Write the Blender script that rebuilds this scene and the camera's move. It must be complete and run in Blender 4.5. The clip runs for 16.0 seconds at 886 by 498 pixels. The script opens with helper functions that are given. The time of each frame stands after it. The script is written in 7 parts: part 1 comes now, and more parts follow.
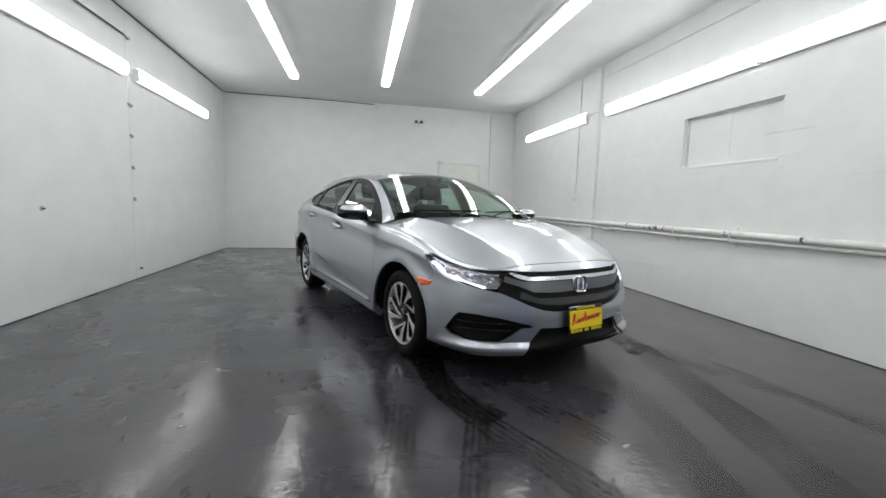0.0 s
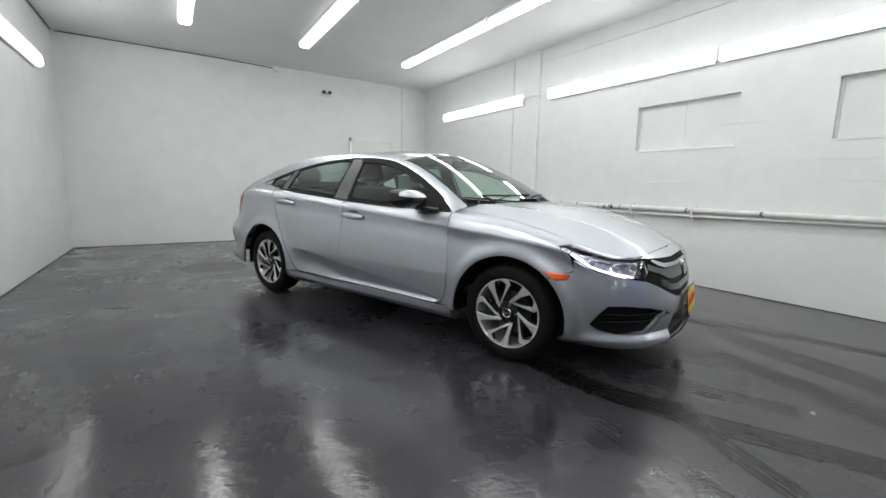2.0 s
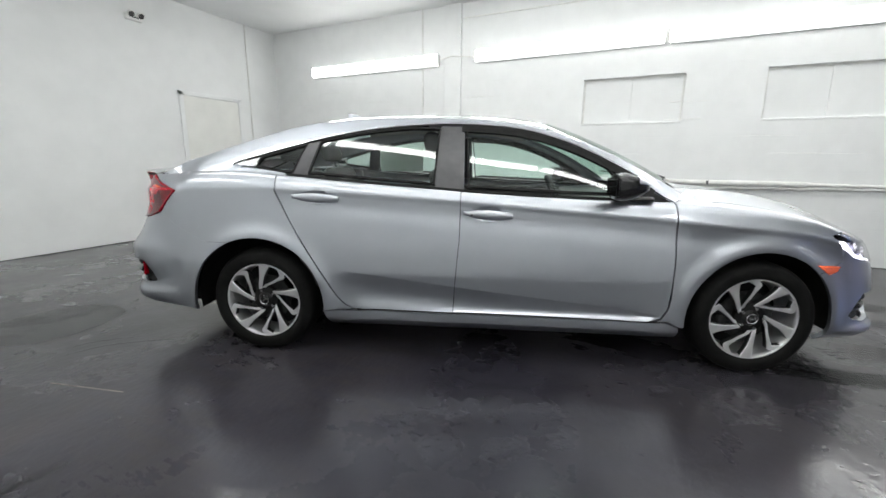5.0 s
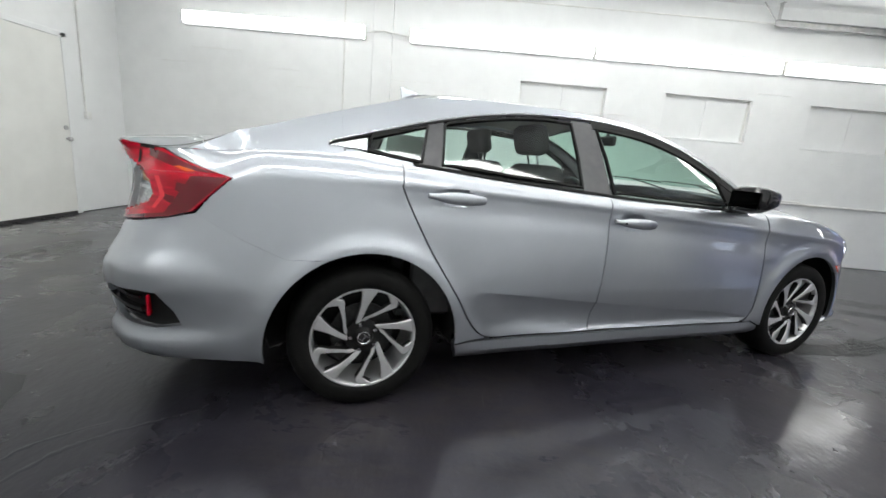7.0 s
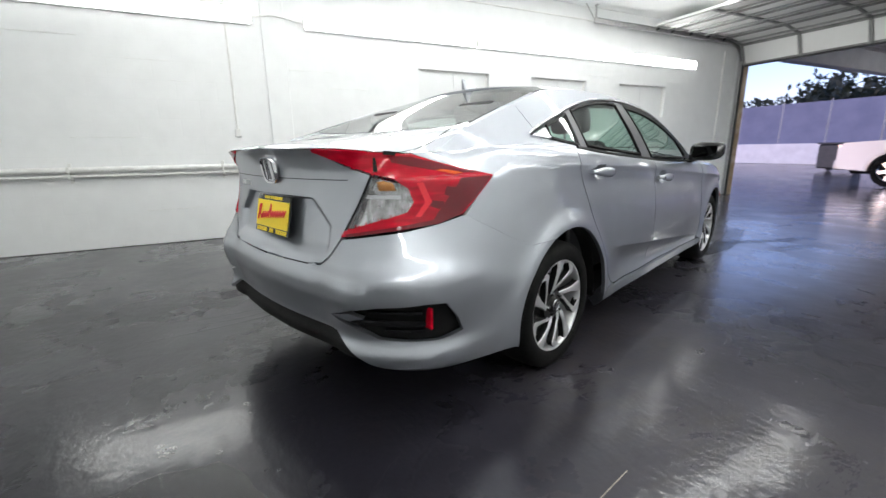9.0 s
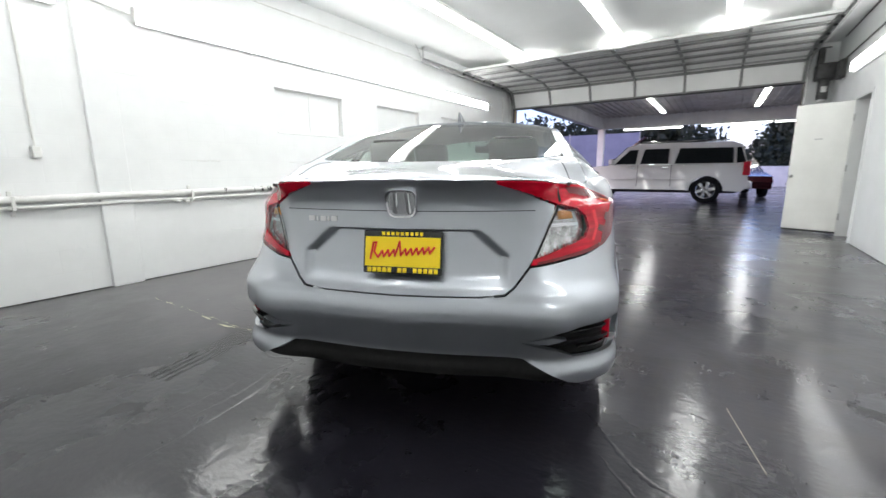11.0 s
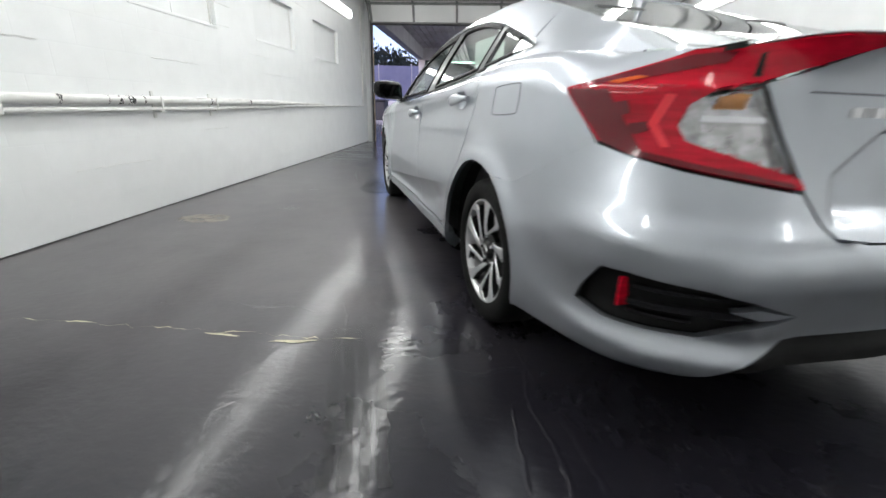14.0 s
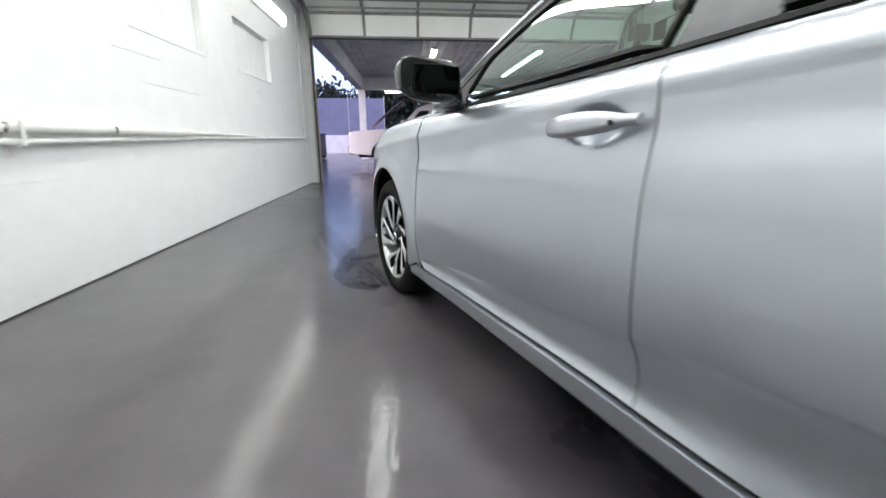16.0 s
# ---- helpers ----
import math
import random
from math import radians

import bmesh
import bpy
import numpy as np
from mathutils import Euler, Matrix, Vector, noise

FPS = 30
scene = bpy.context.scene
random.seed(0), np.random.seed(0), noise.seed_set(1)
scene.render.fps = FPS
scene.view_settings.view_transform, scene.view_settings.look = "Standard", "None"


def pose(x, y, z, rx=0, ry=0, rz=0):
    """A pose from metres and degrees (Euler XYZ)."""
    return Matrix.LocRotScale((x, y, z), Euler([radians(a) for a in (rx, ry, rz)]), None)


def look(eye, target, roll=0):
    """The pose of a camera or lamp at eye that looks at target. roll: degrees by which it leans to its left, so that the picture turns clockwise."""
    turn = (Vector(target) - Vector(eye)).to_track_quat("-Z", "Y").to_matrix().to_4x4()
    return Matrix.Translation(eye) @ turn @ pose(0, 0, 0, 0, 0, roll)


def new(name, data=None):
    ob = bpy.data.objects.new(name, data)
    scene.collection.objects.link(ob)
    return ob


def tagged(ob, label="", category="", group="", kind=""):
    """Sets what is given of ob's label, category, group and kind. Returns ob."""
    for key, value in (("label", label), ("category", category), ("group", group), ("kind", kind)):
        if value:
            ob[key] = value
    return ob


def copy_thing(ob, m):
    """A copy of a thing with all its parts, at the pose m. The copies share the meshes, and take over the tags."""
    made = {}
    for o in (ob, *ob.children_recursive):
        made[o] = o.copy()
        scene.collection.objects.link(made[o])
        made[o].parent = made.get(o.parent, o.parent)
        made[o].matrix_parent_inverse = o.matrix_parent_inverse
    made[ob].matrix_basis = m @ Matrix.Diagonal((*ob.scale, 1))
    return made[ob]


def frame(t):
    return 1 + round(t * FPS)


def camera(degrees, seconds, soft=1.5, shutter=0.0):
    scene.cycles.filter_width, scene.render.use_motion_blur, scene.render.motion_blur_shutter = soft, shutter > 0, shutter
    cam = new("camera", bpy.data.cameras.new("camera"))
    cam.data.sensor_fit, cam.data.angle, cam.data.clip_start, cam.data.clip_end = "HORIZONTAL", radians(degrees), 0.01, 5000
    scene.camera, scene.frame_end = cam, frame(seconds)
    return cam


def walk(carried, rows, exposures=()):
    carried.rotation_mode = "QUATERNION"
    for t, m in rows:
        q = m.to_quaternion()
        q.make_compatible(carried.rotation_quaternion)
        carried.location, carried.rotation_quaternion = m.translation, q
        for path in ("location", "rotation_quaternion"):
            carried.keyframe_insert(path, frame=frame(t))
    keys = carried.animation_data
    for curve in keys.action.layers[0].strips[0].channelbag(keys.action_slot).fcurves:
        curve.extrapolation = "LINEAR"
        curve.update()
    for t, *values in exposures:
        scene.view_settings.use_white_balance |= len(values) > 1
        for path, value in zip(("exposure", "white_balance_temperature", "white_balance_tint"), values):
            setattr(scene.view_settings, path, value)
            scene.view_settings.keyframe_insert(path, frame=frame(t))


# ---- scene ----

cam = camera(93.7, 16.0, shutter=0.35)
PATH = [
    (0, (-0.644, -4.437, 1.081), (-0.24, -2.49, 0.869), 1.8),
    (0.5, (-1.005, -4.243, 1.081), (-0.477, -2.329, 0.842), 2.0),
    (1, (-1.368, -4.025, 1.069), (-0.677, -2.17, 0.783), 1.9),
    (1.5, (-1.712, -3.769, 1.059), (-0.828, -2.003, 0.742), 2.6),
    (2, (-2.048, -3.449, 1.079), (-0.969, -1.791, 0.788), 1.2),
    (2.5, (-2.377, -3.118, 1.083), (-1.138, -1.579, 0.771), 0.6),
    (3, (-2.63, -2.734, 1.082), (-1.261, -1.315, 0.748), 1.1),
    (3.5, (-2.801, -2.305, 1.081), (-1.323, -1.002, 0.735), -0.4),
    (4, (-2.887, -1.868, 1.079), (-1.282, -0.738, 0.7), -1.4),
    (4.2, (-2.9, -1.695, 1.092), (-1.269, -0.608, 0.697), -0.9),
    (6.3, (-2.906, 0.158, 1.131), (-0.97, 0.419, 0.701), 2.2),
    (6.5, (-2.902, 0.31, 1.114), (-0.958, 0.486, 0.677), 3.0),
    (7, (-2.874, 0.671, 1.083), (-0.922, 0.681, 0.647), 5.0),
    (7.5, (-2.868, 1.074, 1.061), (-0.918, 0.888, 0.657), 5.4),
    (8, (-2.85, 1.474, 1.05), (-0.928, 1.065, 0.678), 4.7),
    (8.2, (-2.841, 1.636, 1.032), (-0.942, 1.166, 0.619), 3.1),
    (10.3, (-2.195, 3.074, 1.072), (-0.853, 1.648, 0.663), -0.7),
    (10.5, (-2.089, 3.167, 1.085), (-0.812, 1.679, 0.687), -0.0),
    (11, (-1.786, 3.377, 1.084), (-0.71, 1.733, 0.711), -0.6),
    (11.5, (-1.463, 3.514, 1.091), (-0.624, 1.738, 0.713), -0.7),
    (12, (-1.12, 3.62, 1.066), (-0.518, 1.756, 0.66), 0.3),
    (12.5, (-0.766, 3.655, 1.059), (-0.363, 1.737, 0.663), 2.7),
    (13, (-0.387, 3.617, 1.032), (-0.204, 1.674, 0.597), 4.9),
    (13.5, (0.030, 3.515, 1.012), (0.119, 1.571, 0.546), 5.2),
    (14, (0.391, 3.245, 0.892), (0.522, 1.360, 0.240), 1.4),
    (14.5, (0.730, 2.860, 0.786), (0.832, 0.979, 0.114), 1.4),
    (15, (0.940, 2.371, 0.746), (1.049, 0.492, 0.070), 2.3),
    (15.5, (1.098, 1.871, 0.778), (1.045, -0.027, 0.153), 2.5),
    (16, (1.177, 1.215, 0.813), (1.019, -0.713, 0.305), -0.2),
]
EXPOSURES = [(0, 0.1), (3.5, 0.3), (6.3, 0.5), (8, 0.58), (10.5, 0.8), (12.5, 0.8), (13.5, 0.7), (14, 0.66), (14.5, 0.84), (15.2, 0.88), (16, 0.95)]
walk(cam, [(t, look(eye, target, roll)) for t, eye, target, roll in PATH], EXPOSURES)

# ---- light ----
world = bpy.data.worlds.new("dusk_sky")
scene.world = world
world.use_nodes = True
wn = world.node_tree.nodes
sky = wn.new("ShaderNodeTexSky")
sky.sky_type, sky.sun_disc = "NISHITA", False
sky.sun_elevation, sky.sun_rotation = radians(24), radians(20)
sky.ozone_density, sky.dust_density = 1.8, 1.0
dusk = wn.new("ShaderNodeMix")
dusk.data_type, dusk.blend_type = "RGBA", "MULTIPLY"
dusk.inputs[0].default_value = 1.0
dusk.inputs[7].default_value = (0.79, 0.72, 0.98, 1)
world.node_tree.links.new(sky.outputs[0], dusk.inputs[6])
world.node_tree.links.new(dusk.outputs[2], wn["Background"].inputs[0])
wn["Background"].inputs[1].default_value = 0.20
TUBE = 12.6  # strength of the fluorescent diffusers


# ---- materials ----
def material(name, color, rough=0.5, metal=0.0, **more):
    m = bpy.data.materials.new(name)
    m.use_nodes = True
    b = m.node_tree.nodes["Principled BSDF"]
    b.inputs["Base Color"].default_value = (*color, 1)
    b.inputs["Roughness"].default_value = rough
    b.inputs["Metallic"].default_value = metal
    for key, value in more.items():
        b.inputs[key.replace("_", " ")].default_value = value
    return m


def nodes_of(m):
    nt = m.node_tree
    return nt, nt.nodes["Principled BSDF"]


def add(nt, kind, **values):
    n = nt.nodes.new(kind)
    for key, value in values.items():
        if key in n.inputs:
            n.inputs[key].default_value = value
    return n


def coords(nt, scale=(1, 1, 1), space="Object"):
    c = nt.nodes.new("ShaderNodeTexCoord")
    mp = nt.nodes.new("ShaderNodeMapping")
    mp.inputs["Scale"].default_value = scale
    nt.links.new(c.outputs[space], mp.inputs["Vector"])
    return mp.outputs["Vector"]


def noise_tex(nt, vec, scale, detail=4, rough=0.55):
    n = add(nt, "ShaderNodeTexNoise", Scale=scale, Detail=detail, Roughness=rough)
    nt.links.new(vec, n.inputs["Vector"])
    return n.outputs["Fac"]


def ramp(nt, fac, stops):
    r = nt.nodes.new("ShaderNodeValToRGB")
    e = r.color_ramp.elements
    while len(e) < len(stops):
        e.new(0.5)
    for el, (pos, col) in zip(e, stops):
        el.position = pos
        el.color = (*col, 1) if len(col) == 3 else (col[0], col[0], col[0], 1)
    nt.links.new(fac, r.inputs["Fac"])
    return r.outputs["Color"]


def mixed(nt, fac, a, b, blend="MIX"):
    n = nt.nodes.new("ShaderNodeMix")
    n.data_type, n.blend_type = "RGBA", blend
    for sock, v in ((n.inputs[0], fac), (n.inputs[6], a), (n.inputs[7], b)):
        if isinstance(v, (int, float)):
            sock.default_value = v
        elif isinstance(v, tuple):
            sock.default_value = (*v, 1)
        else:
            nt.links.new(v, sock)
    return n.outputs[2]


def math_node(nt, op, a, b=0.0):
    n = nt.nodes.new("ShaderNodeMath")
    n.operation = op
    for sock, v in ((n.inputs[0], a), (n.inputs[1], b)):
        if isinstance(v, (int, float)):
            sock.default_value = v
        else:
            nt.links.new(v, sock)
    return n.outputs[0]


def bump(nt, bsdf, height, strength=0.3, distance=0.01):
    n = add(nt, "ShaderNodeBump", Strength=strength, Distance=distance)
    nt.links.new(height, n.inputs["Height"])
    nt.links.new(n.outputs["Normal"], bsdf.inputs["Normal"])


def varied(name, a, b, rough=(0.4, 0.6), scale=6.0, fine=60.0, strength=0.15, distance=0.004, metal=0.0):
    """Two tones mixed by a coarse noise, roughness by another, and a fine relief."""
    m = material(name, a, rough[0], metal)
    nt, bs = nodes_of(m)
    v = coords(nt)
    n1, n2 = noise_tex(nt, v, scale), noise_tex(nt, v, fine)
    nt.links.new(mixed(nt, ramp(nt, n1, [(0.35, (0,)), (0.68, (1,))]), a, b), bs.inputs["Base Color"])
    nt.links.new(ramp(nt, n2, [(0.3, (rough[0],)), (0.7, (rough[1],))]), bs.inputs["Roughness"])
    bump(nt, bs, n2, strength, distance)
    return m


def block_wall(name):
    """White painted concrete block: joints nearly filled with paint, roller texture, scuffs."""
    m = material(name, (0.8, 0.8, 0.78), 0.55)
    nt, bs = nodes_of(m)
    v = coords(nt)
    sep = nt.nodes.new("ShaderNodeSeparateXYZ")
    nt.links.new(v, sep.inputs[0])
    com = nt.nodes.new("ShaderNodeCombineXYZ")
    nt.links.new(math_node(nt, "ADD", sep.outputs[0], sep.outputs[1]), com.inputs[0])
    nt.links.new(sep.outputs[2], com.inputs[1])
    br = add(nt, "ShaderNodeTexBrick", Scale=1.0)
    br.inputs["Mortar Size"].default_value = 0.006
    br.inputs["Mortar Smooth"].default_value = 0.6
    br.inputs["Brick Width"].default_value = 0.406
    br.inputs["Row Height"].default_value = 0.203
    nt.links.new(com.outputs[0], br.inputs["Vector"])
    big, mid, fine = noise_tex(nt, v, 0.7), noise_tex(nt, v, 5.0), noise_tex(nt, v, 90.0)
    worn = ramp(nt, big, [(0.42, (0,)), (0.62, (1,))])
    tone = mixed(nt, ramp(nt, mid, [(0.35, (0,)), (0.75, (1,))]), (0.80, 0.81, 0.81), (0.76, 0.77, 0.77))
    line = math_node(nt, "MULTIPLY", math_node(nt, "MULTIPLY", br.outputs["Fac"], worn), 0.03)
    nt.links.new(mixed(nt, line, tone, (0.45, 0.45, 0.45)), bs.inputs["Base Color"])
    h = math_node(nt, "SUBTRACT", math_node(nt, "MULTIPLY", fine, 0.25), math_node(nt, "MULTIPLY", br.outputs["Fac"], math_node(nt, "MULTIPLY_ADD", worn, 0.8)))
    bump(nt, bs, h, 0.17, 0.003)
    return m


def floor_paint():
    """Dark grey floor enamel, worn, damp and uneven, that mirrors the lamps in broken streaks; shade is painted in at
    the inner end.
    """
    m = material("floor_paint", (0.05, 0.05, 0.055), 0.2)
    nt, bs = nodes_of(m)
    v = coords(nt)
    big, mid, fine = noise_tex(nt, v, 0.45, 5), noise_tex(nt, v, 2.6, 6, 0.62), noise_tex(nt, v, 38.0, 6)
    stretched = noise_tex(nt, coords(nt, (0.9, 3.2, 1)), 1.3, 3, 0.45)
    cloud = noise_tex(nt, coords(nt, (1.0, 1.4, 1)), 0.95, 4, 0.5)
    base = mixed(nt, ramp(nt, big, [(0.36, (0,)), (0.64, (1,))]), (0.0165, 0.0158, 0.0225), (0.038, 0.0365, 0.047))
    base = mixed(nt, ramp(nt, mid, [(0.5, (0,)), (0.72, (0.7,))]), base, (0.011, 0.0107, 0.0155))
    base = mixed(nt, ramp(nt, stretched, [(0.55, (0,)), (0.74, (0.5,))]), base, (0.031, 0.028, 0.034))
    base = mixed(nt, ramp(nt, cloud, [(0.60, (0,)), (0.78, (0.45,))]), base, (0.060, 0.047, 0.040))
    base = mixed(nt, ramp(nt, fine, [(0.60, (0,)), (0.75, (0.2,))]), base, (0.05, 0.048, 0.052))
    scuff = noise_tex(nt, coords(nt, (3.4, 1.1, 1)), 4.6, 9, 0.72)
    patch = noise_tex(nt, v, 0.8, 2)
    worn = math_node(nt, "MULTIPLY", ramp(nt, scuff, [(0.40, (0,)), (0.80, (0.7,))]), ramp(nt, patch, [(0.42, (0,)), (0.60, (1,))]))
    base = mixed(nt, worn, base, (0.056, 0.047, 0.040))
    grit = noise_tex(nt, v, 21.0, 8, 0.7)
    base = mixed(nt, ramp(nt, grit, [(0.66, (0,)), (0.80, (0.5,))]), base, (0.085, 0.078, 0.072))
    # fine scratches, long and thin, in two directions
    lines = noise_tex(nt, coords(nt, (2.0, 70.0, 1)), 1.0, 3, 0.5)
    cross = noise_tex(nt, coords(nt, (60.0, 3.0, 1)), 1.0, 3, 0.5)
    marks = math_node(nt, "MAXIMUM", ramp(nt, lines, [(0.70, (0,)), (0.74, (1,))]), ramp(nt, cross, [(0.70, (0,)), (0.74, (1,))]))
    marks = math_node(nt, "MULTIPLY", marks, ramp(nt, patch, [(0.50, (0,)), (0.62, (0.45,))]))
    base = mixed(nt, marks, base, (0.075, 0.07, 0.066))
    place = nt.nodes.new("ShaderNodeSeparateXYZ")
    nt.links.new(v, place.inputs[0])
    # shade behind the car, put into the colour: near-black towards the inner end
    inner_shade = math_node(nt, "MULTIPLY_ADD", place.outputs[1], 0.25)
    nt.links.new(math_node(nt, "MULTIPLY", cloud, 0.16), inner_shade.node.inputs[2])
    base = mixed(nt, ramp(nt, inner_shade, [(0.40, (0,)), (0.62, (0.85,))]), base, (0.0085, 0.0083, 0.012))
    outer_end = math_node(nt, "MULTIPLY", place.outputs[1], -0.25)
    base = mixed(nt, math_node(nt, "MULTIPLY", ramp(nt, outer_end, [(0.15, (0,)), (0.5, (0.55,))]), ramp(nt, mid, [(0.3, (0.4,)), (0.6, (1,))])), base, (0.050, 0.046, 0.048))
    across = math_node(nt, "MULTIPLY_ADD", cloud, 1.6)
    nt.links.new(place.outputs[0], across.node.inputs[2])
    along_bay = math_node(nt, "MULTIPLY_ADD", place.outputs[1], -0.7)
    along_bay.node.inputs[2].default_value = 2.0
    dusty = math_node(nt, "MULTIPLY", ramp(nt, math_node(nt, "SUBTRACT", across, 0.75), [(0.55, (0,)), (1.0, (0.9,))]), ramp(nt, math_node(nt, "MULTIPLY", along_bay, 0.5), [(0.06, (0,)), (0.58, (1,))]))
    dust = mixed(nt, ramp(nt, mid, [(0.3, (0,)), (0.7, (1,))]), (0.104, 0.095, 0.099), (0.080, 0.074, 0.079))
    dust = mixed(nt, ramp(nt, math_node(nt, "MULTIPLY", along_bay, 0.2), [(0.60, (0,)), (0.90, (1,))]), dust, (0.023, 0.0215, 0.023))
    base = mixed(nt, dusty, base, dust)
    nt.links.new(base, bs.inputs["Base Color"])
    r = mixed(nt, ramp(nt, mid, [(0.35, (0,)), (0.7, (1,))]), (0.20, 0.20, 0.20), (0.34, 0.34, 0.34))
    r = mixed(nt, ramp(nt, cloud, [(0.45, (0,)), (0.66, (0.8,))]), r, (0.38, 0.38, 0.38))
    r = mixed(nt, worn, r, (0.45, 0.45, 0.45))
    r = mixed(nt, dusty, r, (0.42, 0.42, 0.42))
    nt.links.new(r, bs.inputs["Roughness"])
    bs.inputs["Specular IOR Level"].default_value = 0.12
    bs.inputs["Specular Tint"].default_value = (0.96, 0.94, 1.0, 1)
    # a wet-looking sealer over the paint, worn through in places
    sealer = mixed(nt, worn, (0.8, 0.8, 0.8), (0.35, 0.35, 0.35))
    sealer = mixed(nt, dusty, sealer, (0.7, 0.7, 0.7))
    nt.links.new(mixed(nt, marks, sealer, (0.1, 0.1, 0.1)), bs.inputs["Coat Weight"])
    nt.links.new(mixed(nt, ramp(nt, stretched, [(0.45, (0,)), (0.75, (1,))]), ramp(nt, mid, [(0.3, (0.06,)), (0.7, (0.14,))]), (0.2, 0.2, 0.2)), bs.inputs["Coat Roughness"])
    wave, ripple = noise_tex(nt, v, 7.0, 3, 0.5), noise_tex(nt, coords(nt, (1.0, 1.6, 1)), 22.0, 4, 0.55)
    rippled = math_node(nt, "MULTIPLY", ripple, math_node(nt, "MULTIPLY_ADD", ramp(nt, cloud, [(0.40, (0,)), (0.62, (1,))]), 0.14))
    h = math_node(nt, "ADD", math_node(nt, "ADD", wave, rippled), math_node(nt, "MULTIPLY", fine, 0.03))
    bump(nt, bs, h, 0.2, 0.012)
    bs.inputs["Coat IOR"].default_value = 1.42
    nt.links.new(bs.inputs["Normal"].links[0].from_socket, bs.inputs["Coat Normal"])
    return m


def emitter(name, color, strength):
    m = material(name, color, 0.4)
    b = m.node_tree.nodes["Principled BSDF"]
    b.inputs["Emission Color"].default_value = (*color, 1)
    b.inputs["Emission Strength"].default_value = strength
    return m


WALL = block_wall("white_block_paint")
PLASTER = varied("white_plaster", (0.79, 0.80, 0.80), (0.75, 0.76, 0.76), (0.5, 0.65), 3.0, 120.0, 0.2, 0.002)
CEIL = varied("ceiling_board_paint", (0.79, 0.80, 0.80), (0.74, 0.75, 0.75), (0.6, 0.75), 1.2, 140.0, 0.15, 0.002)
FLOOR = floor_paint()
DOORW = varied("white_door_paint", (0.78, 0.78, 0.75), (0.71, 0.71, 0.68), (0.35, 0.5), 2.5, 60.0, 0.1, 0.002)
PIPEW = varied("pipe_paint", (0.78, 0.78, 0.76), (0.66, 0.66, 0.64), (0.35, 0.5), 9.0, 70.0, 0.3, 0.003)
DARKSTEEL = varied("dark_steel", (0.09, 0.09, 0.09), (0.05, 0.05, 0.05), (0.4, 0.6), 12.0, 80.0, 0.2, 0.002, 0.6)
STEEL = varied("galvanised_steel", (0.5, 0.5, 0.5), (0.38, 0.38, 0.38), (0.3, 0.5), 14.0, 90.0, 0.15, 0.002, 0.9)
SEAL = varied("dark_wall_joint", (0.05, 0.05, 0.05), (0.03, 0.03, 0.03), (0.6, 0.8), 20.0, 80.0)
LAMP = emitter("fluorescent_diffuser", (0.985, 1.0, 0.98), TUBE)
LAMPSIDE = emitter("fluorescent_diffuser_side", (0.985, 1.0, 0.98), TUBE * 0.14)
FIXTURE = varied("fixture_enamel", (0.82, 0.82, 0.8), (0.76, 0.76, 0.74), (0.3, 0.4), 6.0, 60.0)
DOORSTEEL = varied("door_section_paint", (0.82, 0.82, 0.81), (0.76, 0.76, 0.75), (0.4, 0.55), 2.0, 60.0, 0.1, 0.002)
STILE = varied("door_stile_steel", (0.30, 0.30, 0.295), (0.2, 0.2, 0.2), (0.4, 0.6), 9.0, 70.0, 0.1, 0.002, 0.4)
RUST = varied("rusty_jamb", (0.35, 0.24, 0.13), (0.55, 0.47, 0.36), (0.6, 0.8), 5.0, 50.0, 0.4, 0.004)


# ---- builders ----
def finish(name, bm, mat, parent=None, label="", smooth=False, angle=None):
    mesh = bpy.data.meshes.new(name)
    bmesh.ops.recalc_face_normals(bm, faces=bm.faces)
    bm.to_mesh(mesh)
    bm.free()
    for mt in mat if isinstance(mat, (list, tuple)) else [mat]:
        mesh.materials.append(mt)
    if smooth:
        mesh.shade_smooth()
        if angle:
            mesh.set_sharp_from_angle(angle=radians(angle))
    ob = new(name, mesh)
    if parent:
        ob.parent = parent
    if label:
        ob["label"] = label
    return ob


def part(name, bm, mat, parent, label="", smooth=False, angle=None):
    return finish(name, bm, mat, parent, label, smooth, angle)


def holder(name, m, label="", category="", group="", kind=""):
    ob = new(name)
    ob.matrix_basis = m
    ob.empty_display_size = 0.05
    return tagged(ob, label, category, group, kind)


def put_box(bm, x0, x1, y0, y1, z0, z1, bevel=0.0, m=None, seg=1):
    r = bmesh.ops.create_cube(bm, size=1)
    vs = r["verts"]
    bmesh.ops.scale(bm, vec=(abs(x1 - x0), abs(y1 - y0), abs(z1 - z0)), verts=vs)
    bmesh.ops.translate(bm, vec=((x0 + x1) / 2, (y0 + y1) / 2, (z0 + z1) / 2), verts=vs)
    if m is not None:
        bmesh.ops.transform(bm, matrix=m, verts=vs)
    if bevel:
        es = list({e for v in vs for e in v.link_edges})
        bmesh.ops.bevel(bm, geom=es, offset=bevel, segments=seg, affect="EDGES", profile=0.5)


def box(x0, x1, y0, y1, z0, z1, bevel=0.0, m=None, seg=1):
    bm = bmesh.new()
    put_box(bm, x0, x1, y0, y1, z0, z1, bevel, m, seg)
    return bm


def put_rod(bm, a, b, r, seg=10, r2=None):
    a, b = Vector(a), Vector(b)
    d = b - a
    m = Matrix.Translation((a + b) / 2) @ d.to_track_quat("Z", "Y").to_matrix().to_4x4()
    bmesh.ops.create_cone(bm, cap_ends=True, segments=seg, radius1=r, radius2=r if r2 is None else r2, depth=d.length, matrix=m)


